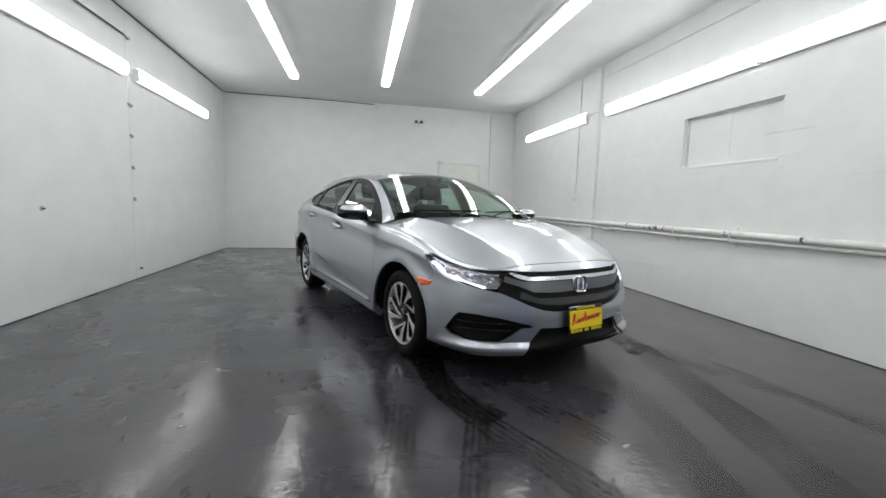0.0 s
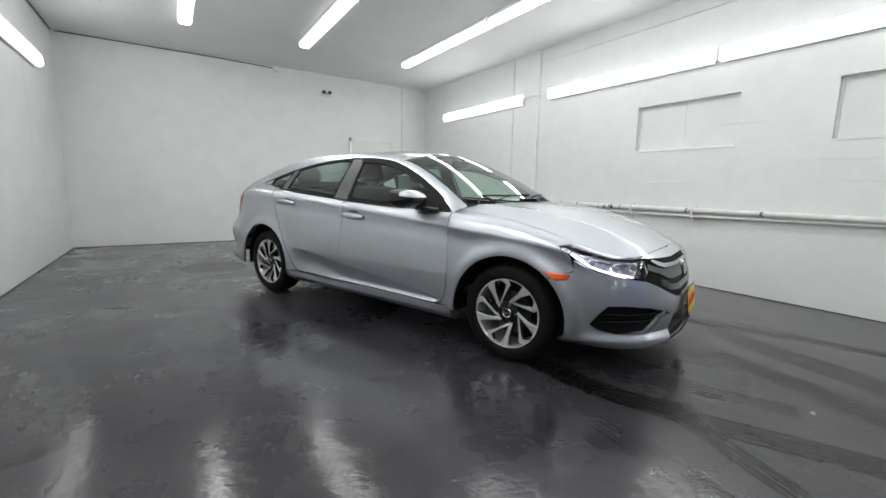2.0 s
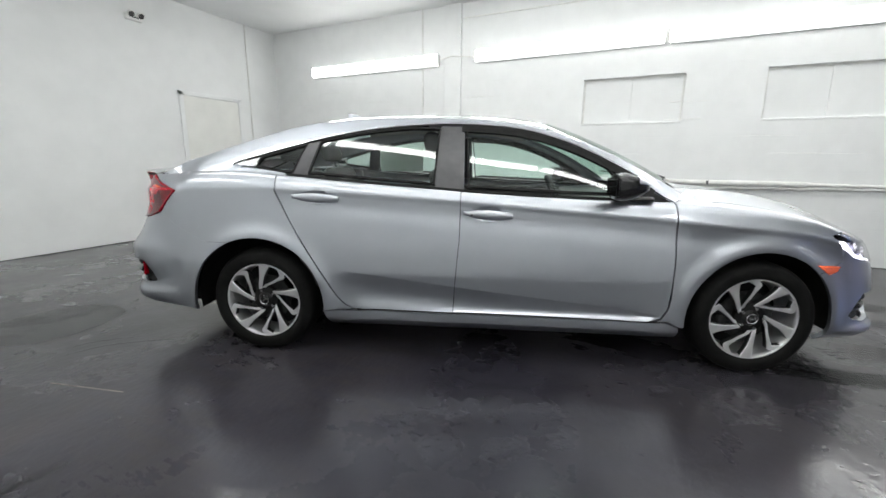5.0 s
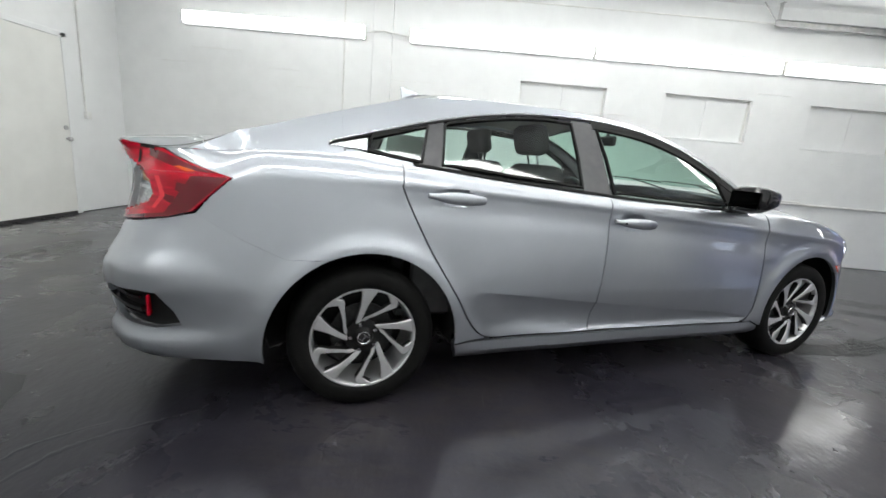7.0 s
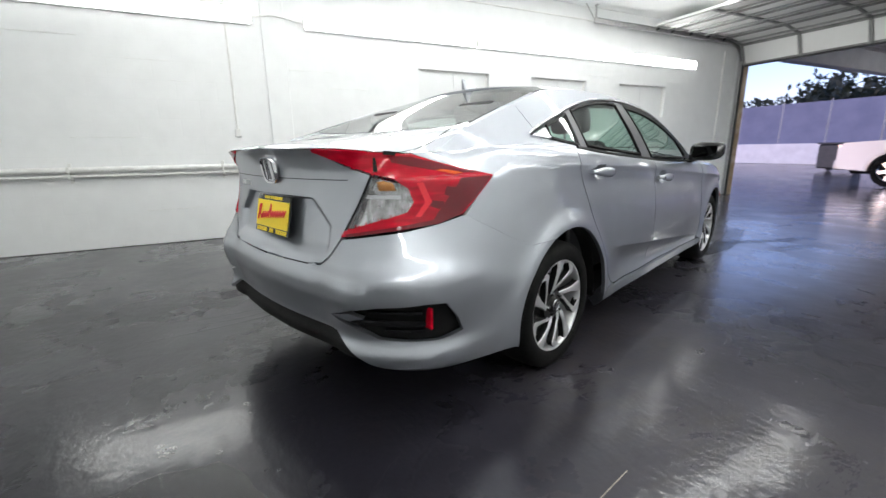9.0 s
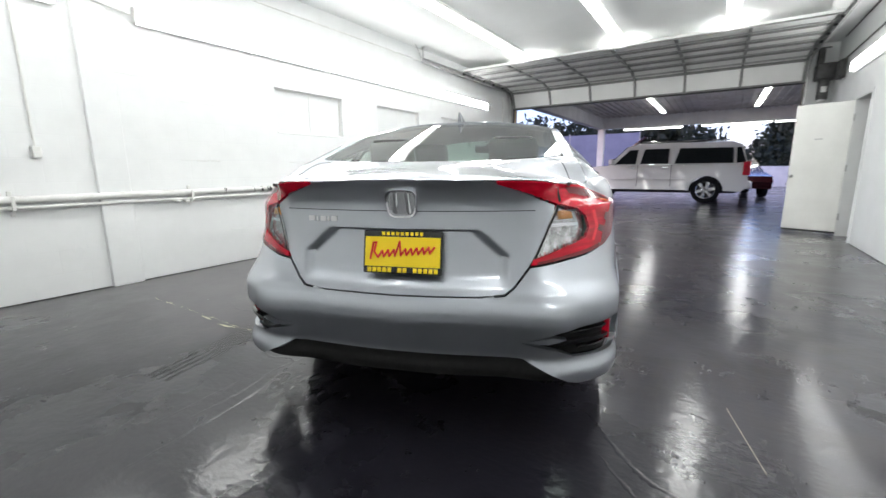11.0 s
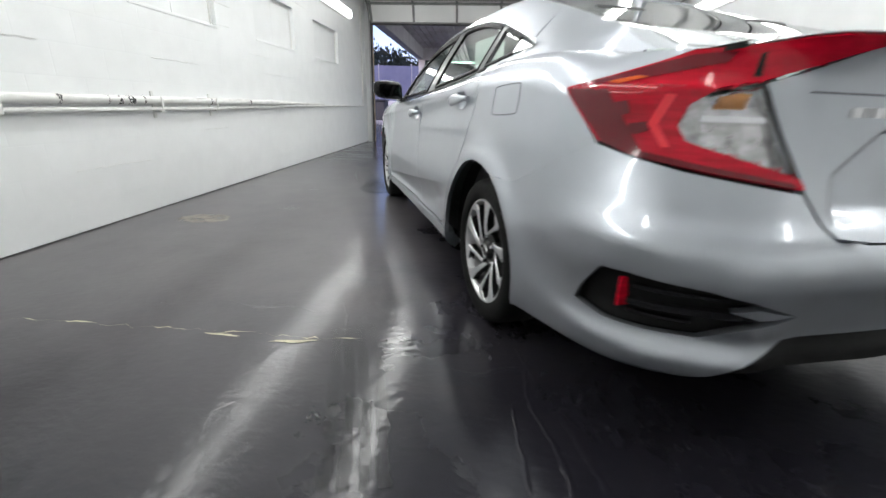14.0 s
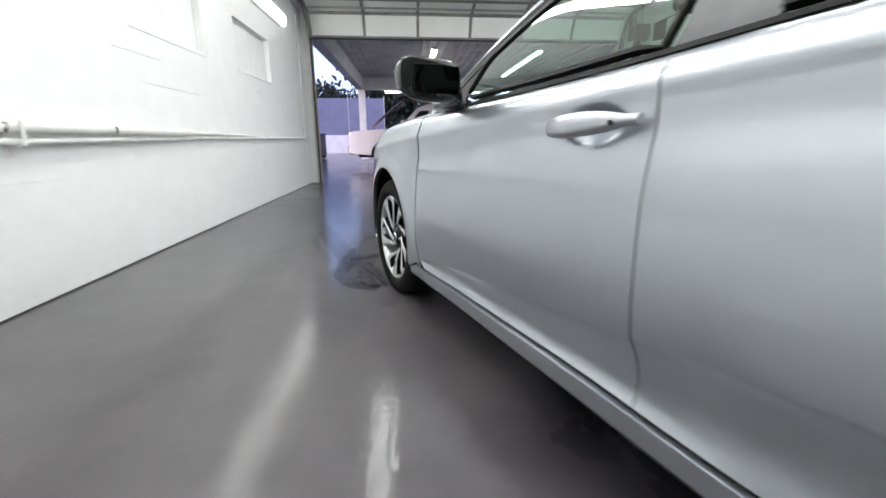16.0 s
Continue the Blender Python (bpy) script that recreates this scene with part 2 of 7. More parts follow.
def rod(a, b, r, seg=10, r2=None):
    bm = bmesh.new()
    put_rod(bm, a, b, r, seg, r2)
    return bm


def put_tube(bm, pts, r, seg=10):
    for a, b in zip(pts, pts[1:]):
        put_rod(bm, a, b, r, seg)
    for p in pts[1:-1]:
        bmesh.ops.create_uvsphere(bm, u_segments=seg, v_segments=6, radius=r * 1.02, matrix=Matrix.Translation(p))


def lathe(bm, profile, seg=48, m=None):
    """Turns (radius, height) pairs round Z."""
    rings = []
    for r, z in profile:
        ring = []
        for i in range(seg):
            a = 2 * math.pi * i / seg
            p = Vector((r * math.cos(a), r * math.sin(a), z))
            ring.append(bm.verts.new(m @ p if m is not None else p))
        rings.append(ring)
    for a, b in zip(rings, rings[1:]):
        for i in range(seg):
            bm.faces.new((a[i], a[(i + 1) % seg], b[(i + 1) % seg], b[i]))
    return rings


# ---- the room: a white garage bay with an overhead door at its front ----
XL, XR, YB, YF, ZC = -3.43, 3.07, 5.30, -7.33, 3.30
T = 0.22


def structure(name, bm, mat, label, category, smooth=False):
    return tagged(finish(name, bm, mat, None, "", smooth), label, category, "", "structure")


# floor and outdoor ground in one sheet
bm = bmesh.new()
put_box(bm, XL - T, XR + T, YF - 0.3, YB + T, -0.12, 0.0)
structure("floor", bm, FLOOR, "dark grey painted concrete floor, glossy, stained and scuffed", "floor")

WINDOWS = ((-1.30, -0.14), (-3.25, -2.09), (-5.25, -4.03))
WZ0, WZ1 = 1.59, 2.15
# right wall with three blocked-up window recesses, in bands between the openings
bm = bmesh.new()
put_box(bm, XR, XR + T, YF, YB + T, 0, WZ0)
put_box(bm, XR, XR + T, YF, YB + T, WZ1, ZC + 0.1)
edges = [YF] + sorted(v for w in WINDOWS for v in w) + [YB + T]
for a, b in zip(edges[::2], edges[1::2]):
    put_box(bm, XR, XR + T, a, b, WZ0, WZ1)
structure("wall_east", bm, WALL, "white painted concrete block wall with blocked-up window recesses", "wall")
bm = bmesh.new()
DY0, DY1, DZ = -5.46, -4.68, 2.07
put_box(bm, XL - T, XL, YF, DY0, 0, ZC + 0.1)
put_box(bm, XL - T, XL, DY1, YB + T, 0, ZC + 0.1)
put_box(bm, XL - T, XL, DY0, DY1, DZ, ZC + 0.1)
structure("wall_west", bm, PLASTER, "smooth white painted side wall", "wall")
structure("wall_north", box(XL, XR, YB, YB + T, 0, ZC + 0.1), PLASTER, "smooth white painted end wall", "wall")
bm = bmesh.new()
put_box(bm, XL, -3.03, YF - 0.2, YF, 0, ZC + 0.1)
put_box(bm, 2.95, XR, YF - 0.2, YF, 0, ZC + 0.1)
put_box(bm, -3.03, 2.95, YF - 0.2, YF, 2.72, ZC + 0.1)
structure("wall_south", bm, PLASTER, "white front wall round the wide garage opening", "wall")
structure("ceiling", box(XL - T, XR + T, YF - 0.2, YB + T, ZC, ZC + 0.1), CEIL, "flat white painted ceiling", "ceiling")

for i, (a, b) in enumerate(WINDOWS):
    w = holder("window_%d" % (i + 1), pose(XR, (a + b) / 2, WZ0), "blocked-up window recess painted white, two boards", "window", "blocked windows", "structure")
    h = (b - a) / 2
    part("pane", box(0.06, 0.11, -h + 0.02, -0.0008, 0.015, WZ1 - WZ0 - 0.02, 0.003), PLASTER, w)
    part("pane", box(0.06, 0.11, 0.0008, h - 0.02, 0.015, WZ1 - WZ0 - 0.02, 0.003), PLASTER, w)
    bm = bmesh.new()
    put_box(bm, 0.05, 0.13, -h, -h + 0.02, 0, WZ1 - WZ0)
    put_box(bm, 0.05, 0.13, h - 0.02, h, 0, WZ1 - WZ0)
    put_box(bm, 0.05, 0.13, -h, h, WZ1 - WZ0 - 0.022, WZ1 - WZ0 - 0.001)
    put_box(bm, 0.10, 0.13, -h, h, 0, WZ1 - WZ0)
    part("window_frame", bm, PIPEW, w)
    part("window_sill", box(-0.006, 0.1, -h, h, -0.012, 0.014, 0.004), WALL, w)

# paint ridges and hairline steps along the block joints
rnd = random.Random(31)
for k in range(26):
    y0, z0 = rnd.uniform(-6.6, 4.6), 0.203 * rnd.choice((2, 3, 6, 6, 7, 7, 8, 9, 10, 11, 11, 13)) + rnd.uniform(-0.01, 0.01)
    if any(a - 0.1 < y0 < b + 0.1 for a, b in WINDOWS) and WZ0 - 0.05 < z0 < WZ1 + 0.05:
        continue
    bm = bmesh.new()
    long, y, last = rnd.uniform(0.15, 0.75), 0.0, None
    while y < long:
        w, out = rnd.uniform(0.001, 0.0055), rnd.uniform(0.002, 0.006)
        dz = rnd.uniform(-0.004, 0.004)
        now = [bm.verts.new(p) for p in ((0.002, y, dz + w), (-out, y, dz), (0.002, y, dz - w))]
        if last:
            for i in (0, 1):
                bm.faces.new((last[i], now[i], now[i + 1], last[i + 1]))
        last = now
        y += rnd.uniform(0.02, 0.06)
    if last and len(bm.faces) > 2:
        ob = structure("paint_ridge", bm, PIPEW, "thin ridge of cracked white paint along a block joint", "paint ridge")
        ob.location = (XR, y0, z0)
    else:
        bm.free()

# pilaster and ledge line on the east wall
structure("pilaster", box(XR - 0.05, XR + 0.01, 1.60, 1.86, 0, ZC - 0.002, 0.006), WALL, "white painted block pilaster", "pilaster")
bm = bmesh.new()
put_box(bm, XR - 0.006, XR + 0.01, YF, YB, 0.0, 0.008)
put_box(bm, XL - 0.01, XL + 0.006, DY1 + 0.06, YB, 0.0, 0.008)
put_box(bm, XL, XR, YB - 0.007, YB + 0.01, 0.0, 0.009)
structure("baseboard", bm, SEAL, "dark gap and sealant line at the foot of the walls", "trim")


# ---- fluorescent lamps ----
def tube_light(m, label, group):
    """An eight-foot wraparound fitting: tray, glowing diffuser, two end caps; it points along +Z of m."""
    o = holder("ceiling_light", m, label, "light", group)
    part("housing", box(-0.085, 0.085, -1.19, 1.19, -0.002, 0.04, 0.004), FIXTURE, o)
    bm = bmesh.new()
    prof = [(-0.08, 0.04), (-0.085, 0.06), (-0.07, 0.088), (-0.035, 0.1), (0.035, 0.1), (0.07, 0.088), (0.085, 0.06), (0.08, 0.04)]
    ends = [[bm.verts.new((x, y, z)) for x, z in prof] for y in (-1.185, -0.004)]
    ends2 = [[bm.verts.new((x, y, z)) for x, z in prof] for y in (0.004, 1.185)]
    for e in (ends, ends2):
        for i in range(len(prof) - 1):
            bm.faces.new((e[0][i], e[0][i + 1], e[1][i + 1], e[1][i])).material_index = 0 if 0 < i < len(prof) - 2 and i not in (1, len(prof) - 3) else 1
        bm.faces.new(e[0])
        bm.faces.new(e[1])
    part("diffuser", bm, [LAMP, LAMPSIDE], o, "glowing white acrylic diffuser", True, 40)
    for s in (-1, 1):
        part("end_cap", box(-0.075, 0.075, s * 1.187, s * 1.205, 0, 0.075, 0.006), FIXTURE, o)
    return o


first = tube_light(pose(1.61, 2.35, ZC, 180), "long white fluorescent ceiling light, switched on", "ceiling lights")
for x, y0 in ((1.61, 3.58), (-0.165, 3.58), (-1.76, 3.58)):
    for k in range(4):
        if (x, k) != (1.61, 0):
            copy_thing(first, pose(x, y0 - 1.23 - 2.44 * k, ZC, 180))
first = tube_light(pose(XR, 3.16, 2.57, 0, -90), "long fluorescent wall light, switched on", "wall lights")
for y in (0.17, -2.28, -4.75):
    copy_thing(first, pose(XR, y, 2.57, 0, -90))
for y in (2.87, 0.18, -2.25, -4.52):
    copy_thing(first, pose(XL, y, 2.58, 0, 90))


# ---- the car: its surface, as an outline in plan with offsets over the height, and caps above it ----
def spline(*pairs):
    """A smooth function through (x, y) pairs in rising order of x."""
    xs, ys = np.array([p[0] for p in pairs], float), np.array([p[1] for p in pairs], float)
    d = np.diff(ys) / np.diff(xs)
    m = np.empty(len(xs))
    m[0], m[-1] = d[0], d[-1]
    for k in range(1, len(xs) - 1):
        a, b = d[k - 1], d[k]
        m[k] = 0 if a * b <= 0 else 2 * a * b / (a + b)

    def f(x):
        if x <= xs[0]:
            return float(ys[0] + m[0] * (x - xs[0]))
        if x >= xs[-1]:
            return float(ys[-1] + m[-1] * (x - xs[-1]))
        k = int(np.searchsorted(xs, x)) - 1
        h = xs[k + 1] - xs[k]
        t = (x - xs[k]) / h
        return float((1 + 2 * t) * (1 - t) ** 2 * ys[k] + t * (1 - t) ** 2 * h * m[k] + t * t * (3 - 2 * t) * ys[k + 1] + t * t * (t - 1) * h * m[k + 1])

    return f


def smooth(a, b, x):
    t = min(1.0, max(0.0, (x - a) / (b - a)))
    return t * t * (3 - 2 * t)


def rounded(pts, n=8, closed=False):
    """Catmull-Rom through the points."""
    pts = [np.array(p, float) for p in pts]
    q = [pts[-1]] + pts + pts[:2] if closed else [2 * pts[0] - pts[1]] + pts + [2 * pts[-1] - pts[-2]]
    out = []
    for a, b, c, d in zip(q, q[1:], q[2:], q[3:]):
        for k in range(n):
            t = k / n
            out.append(0.5 * (2 * b + (c - a) * t + (2 * a - 5 * b + 4 * c - d) * t * t + (3 * b - a - 3 * c + d) * t**3))
    if not closed:
        out.append(pts[-1])
    return [tuple(float(v) for v in p) for p in out]


OUTLINE = np.array(rounded([(2.222, 0), (2.214, 0.24), (2.168, 0.46), (2.055, 0.66), (1.88, 0.785), (1.62, 0.86), (1.3, 0.888), (0.6, 0.897), (-0.3, 0.9), (-1.0, 0.896),
                            (-1.4, 0.888), (-1.72, 0.868), (-1.97, 0.825), (-2.145, 0.74), (-2.235, 0.625), (-2.278, 0.55), (-2.300, 0.48), (-2.316, 0.36), (-2.335, 0.16), (-2.34, 0)], 16))
ARC = np.r_[0, np.cumsum(np.hypot(*np.diff(OUTLINE, axis=0).T))]
TANG = np.gradient(OUTLINE, ARC, axis=0)
TANG /= np.hypot(TANG[:, 0], TANG[:, 1])[:, None]
LONG = float(ARC[-1])


def s_of_x(x):
    """The way along the outline at which the flank has this x."""
    return float(np.interp(-x, -OUTLINE[:, 0], ARC))


def s_rear(y):
    k = len(ARC) // 2
    return float(np.interp(-y, -OUTLINE[k:, 1], ARC[k:]))


TOPZ = spline((-2.37, 1.05), (-2.3, 1.046), (-2.25, 1.036), (-2.15, 1.026), (-1.97, 1.032), (-1.75, 1.050), (-1.5, 1.056), (-1.2, 1.035), (-0.8, 1.0), (-0.35, 0.968), (0.0, 0.945), (0.5, 0.925), (0.9, 0.915), (1.1, 0.905),
              (1.35, 0.885), (1.6, 0.835), (1.8, 0.77), (2.0, 0.715), (2.25, 0.69))
SHOULDER = spline((-2.0, 0.955), (-1.5, 0.965), (-0.6, 0.93), (0.26, 0.872), (1.0, 0.815), (1.5, 0.77), (1.9, 0.68))
LOWCREASE = spline((-1.0, 0.535), (-0.84, 0.514), (-0.51, 0.476), (-0.22, 0.443), (0.06, 0.412), (0.29, 0.388), (0.52, 0.365), (0.72, 0.344), (0.86, 0.322))
HANDLES = ((-0.055, 0.842), (-0.995, 0.918))
NOSE = spline((0.17, -0.05), (0.195, 0.004), (0.225, 0.030), (0.245, 0.032), (0.285, 0.002), (0.42, 0.002), (0.52, -0.012), (0.62, -0.04), (0.7, -0.075))
TAIL = spline((0.22, -0.07), (0.27, -0.02), (0.30, 0.010), (0.33, 0.012), (0.385, -0.006), (0.46, 0.006), (0.54, 0.018), (0.595, 0.017), (0.62, 0.008), (0.64, -0.004), (0.68, -0.024), (0.78, -0.046), (0.87, -0.056), (0.93, -0.0585), (0.96, -0.0565), (0.99, -0.049), (1.02, -0.038), (1.045, -0.024), (1.06, -0.020))
TAILFACE = spline((0.38, -0.012), (0.42, 0.0), (0.48, 0.015), (0.53, 0.026), (0.56, 0.026), (0.585, 0.021), (0.61, 0.008), (0.622, 0.0))
WHEELS, HUBZ, ARCH = (1.35, -1.35), 0.312, (0.372, 0.386)


def rear_y(x):
    k = len(ARC) // 2
    return float(np.interp(-x, -OUTLINE[k:, 0], OUTLINE[k:, 1]))


def inset(x, z):
    """How far the flank stands out of the outline (+) or within it (-)."""
    zs = SHOULDER(x)
    if z > zs:
        o = -0.30 * (z - zs) - 0.6 * (z - zs) ** 2
    else:
        d = zs - z
        o = (-0.006 * math.exp(-((d - 0.075) / 0.05) ** 2) - 0.004 * smooth(0, 0.02, d) * smooth(0.3, 0.1, d)) * smooth(-1.5, -1.1, x)
    doors = smooth(-0.95, -0.58, x) * smooth(0.89, 0.82, x)
    o -= 0.08 * smooth(-1.5, -0.9, x) * smooth(1.0, 0.8, x) * max(0.0, min(z, zs) - 0.5)
    # the rear quarter leans the same way, out at the arch and in at the shoulder
    o -= 0.10 * smooth(-1.05, -1.4, x) * smooth(-2.1, -1.85, x) * (min(max(z, 0.55), zs) - 0.76)
    # the doors lean in towards the low crease; below it they are scooped, and come out again further back
    zl = LOWCREASE(x)
    over_sill = 1.0 if z > 0.2875 else 0.4
    o -= 0.12 * smooth(-1.3, -0.6, x) * smooth(0.95, 0.5, x) * max(0.0, 0.68 - max(z, zl)) ** 2 * over_sill
    if z < zl:
        h = max(zl - 0.311, 0.004)
        u = min(1.0, (zl - z) / h)
        o -= doors * (0.60 * h * u * (1 - (0.55 + 0.25 * smooth(0.0, -0.5, x)) * u) - 0.45 * smooth(-0.6, -0.2, x) * max(0.0, min(0.313, zl) - max(z, 0.288))) * over_sill
    o += doors * 0.003 * smooth(0.31, 0.285, z) * smooth(0.2, 0.25, z) - 0.06 * smooth(0.24, 0.17, z)
    for wx in WHEELS:
        r = math.hypot(x - wx, z - HUBZ)
        o += 0.017 * math.exp(-((r - 0.39) / 0.05) ** 2) * smooth(0.2, 0.3, z)
    front, rear = smooth(1.72, 2.12, x), smooth(-1.78, -2.2, x)
    if front:
        o = o * (1 - front) + NOSE(z) * front
    if rear:
        tail = TAIL(z)
        if 0.38 < z < 0.622:
            k = smooth(0.66, 0.56, rear_y(x)) * smooth(-2.1, -2.24, x) * smooth(0.38, 0.42, z)
            tail += (TAILFACE(z) - tail) * k
        o = o * (1 - rear) + tail * rear
    if rear > 0.5 and z < 0.868:
        y = rear_y(x)
        o -= 0.024 * smooth(0, 0.010, 0.866 - z) * smooth(-0.012, 0.03, 0.295 + 1.2 * (0.866 - max(z, 0.765)) - y) * smooth(0.645, 0.70, z)
    for hx, hz in HANDLES:
        r2 = ((x - hx) / 0.07) ** 2 + ((z - hz) / 0.040) ** 2
        if r2 < 1:
            o -= 0.026 * smooth(1.0, 0.25, r2)
    corner = smooth(-1.72, -1.95, x) * smooth(-2.30, -2.2, x)
    o -= corner * 0.75 * max(0.0, z - 0.935)
    o += 0.006 * smooth(-1.72, -1.9, x) * smooth(-2.27, -2.12, x) * smooth(0.46, 0.34, z)
    # the bumper's corner is squarer than the lamps above it
    if x < -1.8:
        o += 0.044 * smooth(-1.85, -2.12, x) * smooth(0.40, 0.62, rear_y(x)) * smooth(0.87, 0.60, z)
    # the top edge rolls over
    top = TOPZ(x)
    roll = 0.035 + 0.025 * smooth(-1.1, -1.35, x)
    k = (z - (top - roll)) / roll
    if k > 0:
        o -= 0.03 * (1 - rear) * (1 - front) * (1 - math.sqrt(max(0.0, 1 - min(k, 1) ** 2))) * (1 - 0.25 * smooth(0.85, 0.6, x) * smooth(-1.5, -1.2, x))
    return o


def flank(s, z):
    """A point of the car's left side, front or rear; s runs along the outline from nose to tail."""
    x, y = np.interp(s, ARC, OUTLINE[:, 0]), np.interp(s, ARC, OUTLINE[:, 1])
    tx, ty = np.interp(s, ARC, TANG[:, 0]), np.interp(s, ARC, TANG[:, 1])
    nx, ny = -ty, tx
    if ny < 0 or (abs(ny) < 0.2 and nx * x < 0):
        nx, ny = -nx, -ny
    o = inset(x, z)
    return (float(x + nx * o), float(max(0.0, y + ny * o)), float(z))


# caps: centre line and edges, as functions of x
EDGES = np.array([flank(q, TOPZ(float(np.interp(q, ARC, OUTLINE[:, 0])))) for q in np.linspace(0, LONG, 400)])


def edge_of_top(x):
    """The upper edge of the flank at this x."""
    x = min(max(x, float(EDGES[-1, 0])), float(EDGES[0, 0]))
    return x, float(np.interp(-x, -EDGES[:, 0], EDGES[:, 1])), float(np.interp(-x, -EDGES[:, 0], EDGES[:, 2]))


RAILY = spline((-2.0, 0.69), (-1.8, 0.675), (-1.45, 0.64), (-1.1, 0.6), (-0.8, 0.583), (-0.4, 0.578), (0.0, 0.588), (0.3, 0.625), (0.6, 0.68), (0.97, 0.76))
RAILZ = spline((-2.0, 1.082), (-1.8, 1.122), (-1.6, 1.184), (-1.45, 1.230), (-1.1, 1.322), (-0.8, 1.35), (-0.4, 1.356), (0.0, 1.335), (0.3, 1.275), (0.6, 1.155), (0.97, 0.945))
HOODC = spline((0.8, 1.0), (1.1, 0.985), (1.4, 0.952), (1.7, 0.885), (1.9, 0.82), (2.02, 0.773), (2.1, 0.728), (2.14, 0.698))
GLASSC = spline((0.3, 1.368), (0.5, 1.296), (0.8, 1.16), (1.12, 0.985))
ROOFC = spline((-1.1, 1.38), (-0.9, 1.402), (-0.5, 1.418), (-0.1, 1.412), (0.2, 1.385), (0.34, 1.358))
BACKC = spline((-1.9, 1.072), (-1.75, 1.124), (-1.4, 1.252), (-1.05, 1.38))
DECKC = spline((-2.38, 1.044), (-2.335, 1.052), (-2.28, 1.064), (-2.15, 1.080), (-1.9, 1.106), (-1.7, 1.134), (-1.6, 1.152))


def hood_at(x, y):
    e = edge_of_top(x)
    w = min(1.0, abs(y) / max(e[1], 1e-4))
    bulge = 0.015 * math.exp(-abs(abs(y) - 0.60 + 0.15 * (x - 0.9)) / 0.075) * smooth(2.12, 1.7, x) * smooth(1.0, 0.75, w)
    return (x, y, HOODC(x) - (HOODC(x) - e[2]) * w**2.6 + bulge)


def dome(centre, power=2.2):
    def f(x, y):
        w = min(1.08, abs(y) / RAILY(x))
        return (x, y, centre(x) - (centre(x) - RAILZ(x)) * w**power)
    return f


def deck_edge(x):
    e = edge_of_top(x)
    k = smooth(-1.8, -2.05, x)
    return RAILY(max(x, -2.05)) * (1 - k) + e[1] * k, RAILZ(max(x, -2.05)) * (1 - k) + e[2] * k


def deck_at(x, y):
    ye, ze = deck_edge(x)
    w = min(1.0, abs(y) / max(ye, 1e-4))
    return (x, y, DECKC(x) - (DECKC(x) - ze) * w**2.4)


def haunch(x, y):
    """The shoulder behind the side windows, between deck or rear pillar and flank, at left."""
    ye, ze = deck_edge(x)
    e = edge_of_top(x)
    t = min(1.0, max(0.0, (y - ye) / max(e[1] - ye, 1e-4)))
    return (x, y, ze + (e[2] - ze) * t + 0.012 * t * (1 - t))


def cabin(x, z):
    """The glasshouse side between belt and roof rail, at left."""
    e = flank(s_of_x(x), TOPZ(x))
    z0, z1 = e[2], max(RAILZ(x), e[2] + 0.004)
    t = (z - z0) / (z1 - z0)
    return (x, e[1] + (RAILY(x) - e[1]) * t + 0.05 * t * (1 - t) * (z1 - z0) / 0.35, z)

def car_paint():
    """Silver flake under a hard, glossy clear coat."""
    m = material("silver_metallic_paint", (0.40, 0.43, 0.47), 0.45, 0.96)
    nt, bs = nodes_of(m)
    v = coords(nt)
    flake = noise_tex(nt, v, 900.0, 2)
    soft = noise_tex(nt, v, 5.0, 3)
    nt.links.new(mixed(nt, ramp(nt, soft, [(0.35, (0,)), (0.7, (1,))]), (0.44, 0.465, 0.505), (0.42, 0.445, 0.485)), bs.inputs["Base Color"])
    nt.links.new(ramp(nt, flake, [(0.3, (0.36,)), (0.7, (0.40,))]), bs.inputs["Roughness"])
    bs.inputs["Coat Weight"].default_value = 1.0
    bs.inputs["Coat Roughness"].default_value = 0.012
    bs.inputs["Coat IOR"].default_value = 1.8
    return m


def glass_material(name, tint, least=0.12):
    """Thin tinted glass: clear through, mirror by angle."""
    m = bpy.data.materials.new(name)
    m.use_nodes = True
    nt = m.node_tree
    nt.nodes.remove(nt.nodes["Principled BSDF"])
    tr, gl, mx = nt.nodes.new("ShaderNodeBsdfTransparent"), nt.nodes.new("ShaderNodeBsdfGlossy"), nt.nodes.new("ShaderNodeMixShader")
    tr.inputs["Color"].default_value = (*tint, 1)
    gl.inputs["Roughness"].default_value = 0.01
    lw = add(nt, "ShaderNodeLayerWeight", Blend=0.5)
    gloss_by_angle = math_node(nt, "MULTIPLY_ADD", math_node(nt, "POWER", lw.outputs["Facing"], 3.6), 0.85)
    gloss_by_angle.node.inputs[2].default_value = least
    nt.links.new(gloss_by_angle, mx.inputs[0])
    nt.links.new(tr.outputs[0], mx.inputs[1])
    nt.links.new(gl.outputs[0], mx.inputs[2])
    nt.links.new(mx.outputs[0], nt.nodes["Material Output"].inputs["Surface"])
    return m


PAINT = car_paint()
GLASS = glass_material("tinted_window_glass", (0.76, 0.88, 0.83), 0.085)
SHIELDGLASS = glass_material("windscreen_glass", (0.62, 0.84, 0.74), 0.085)
REARGLASS = glass_material("rear_window_glass", (0.60, 0.71, 0.66), 0.15)
CLEAR = glass_material("clear_lamp_lens", (0.96, 0.96, 0.98), 0.06)
BLACKGLOSS = material("gloss_black_plastic", (0.012, 0.012, 0.013), 0.12)
BLACK = varied("matt_black_plastic", (0.006, 0.006, 0.006), (0.010, 0.010, 0.010), (0.45, 0.6), 30.0, 200.0, 0.2, 0.001)
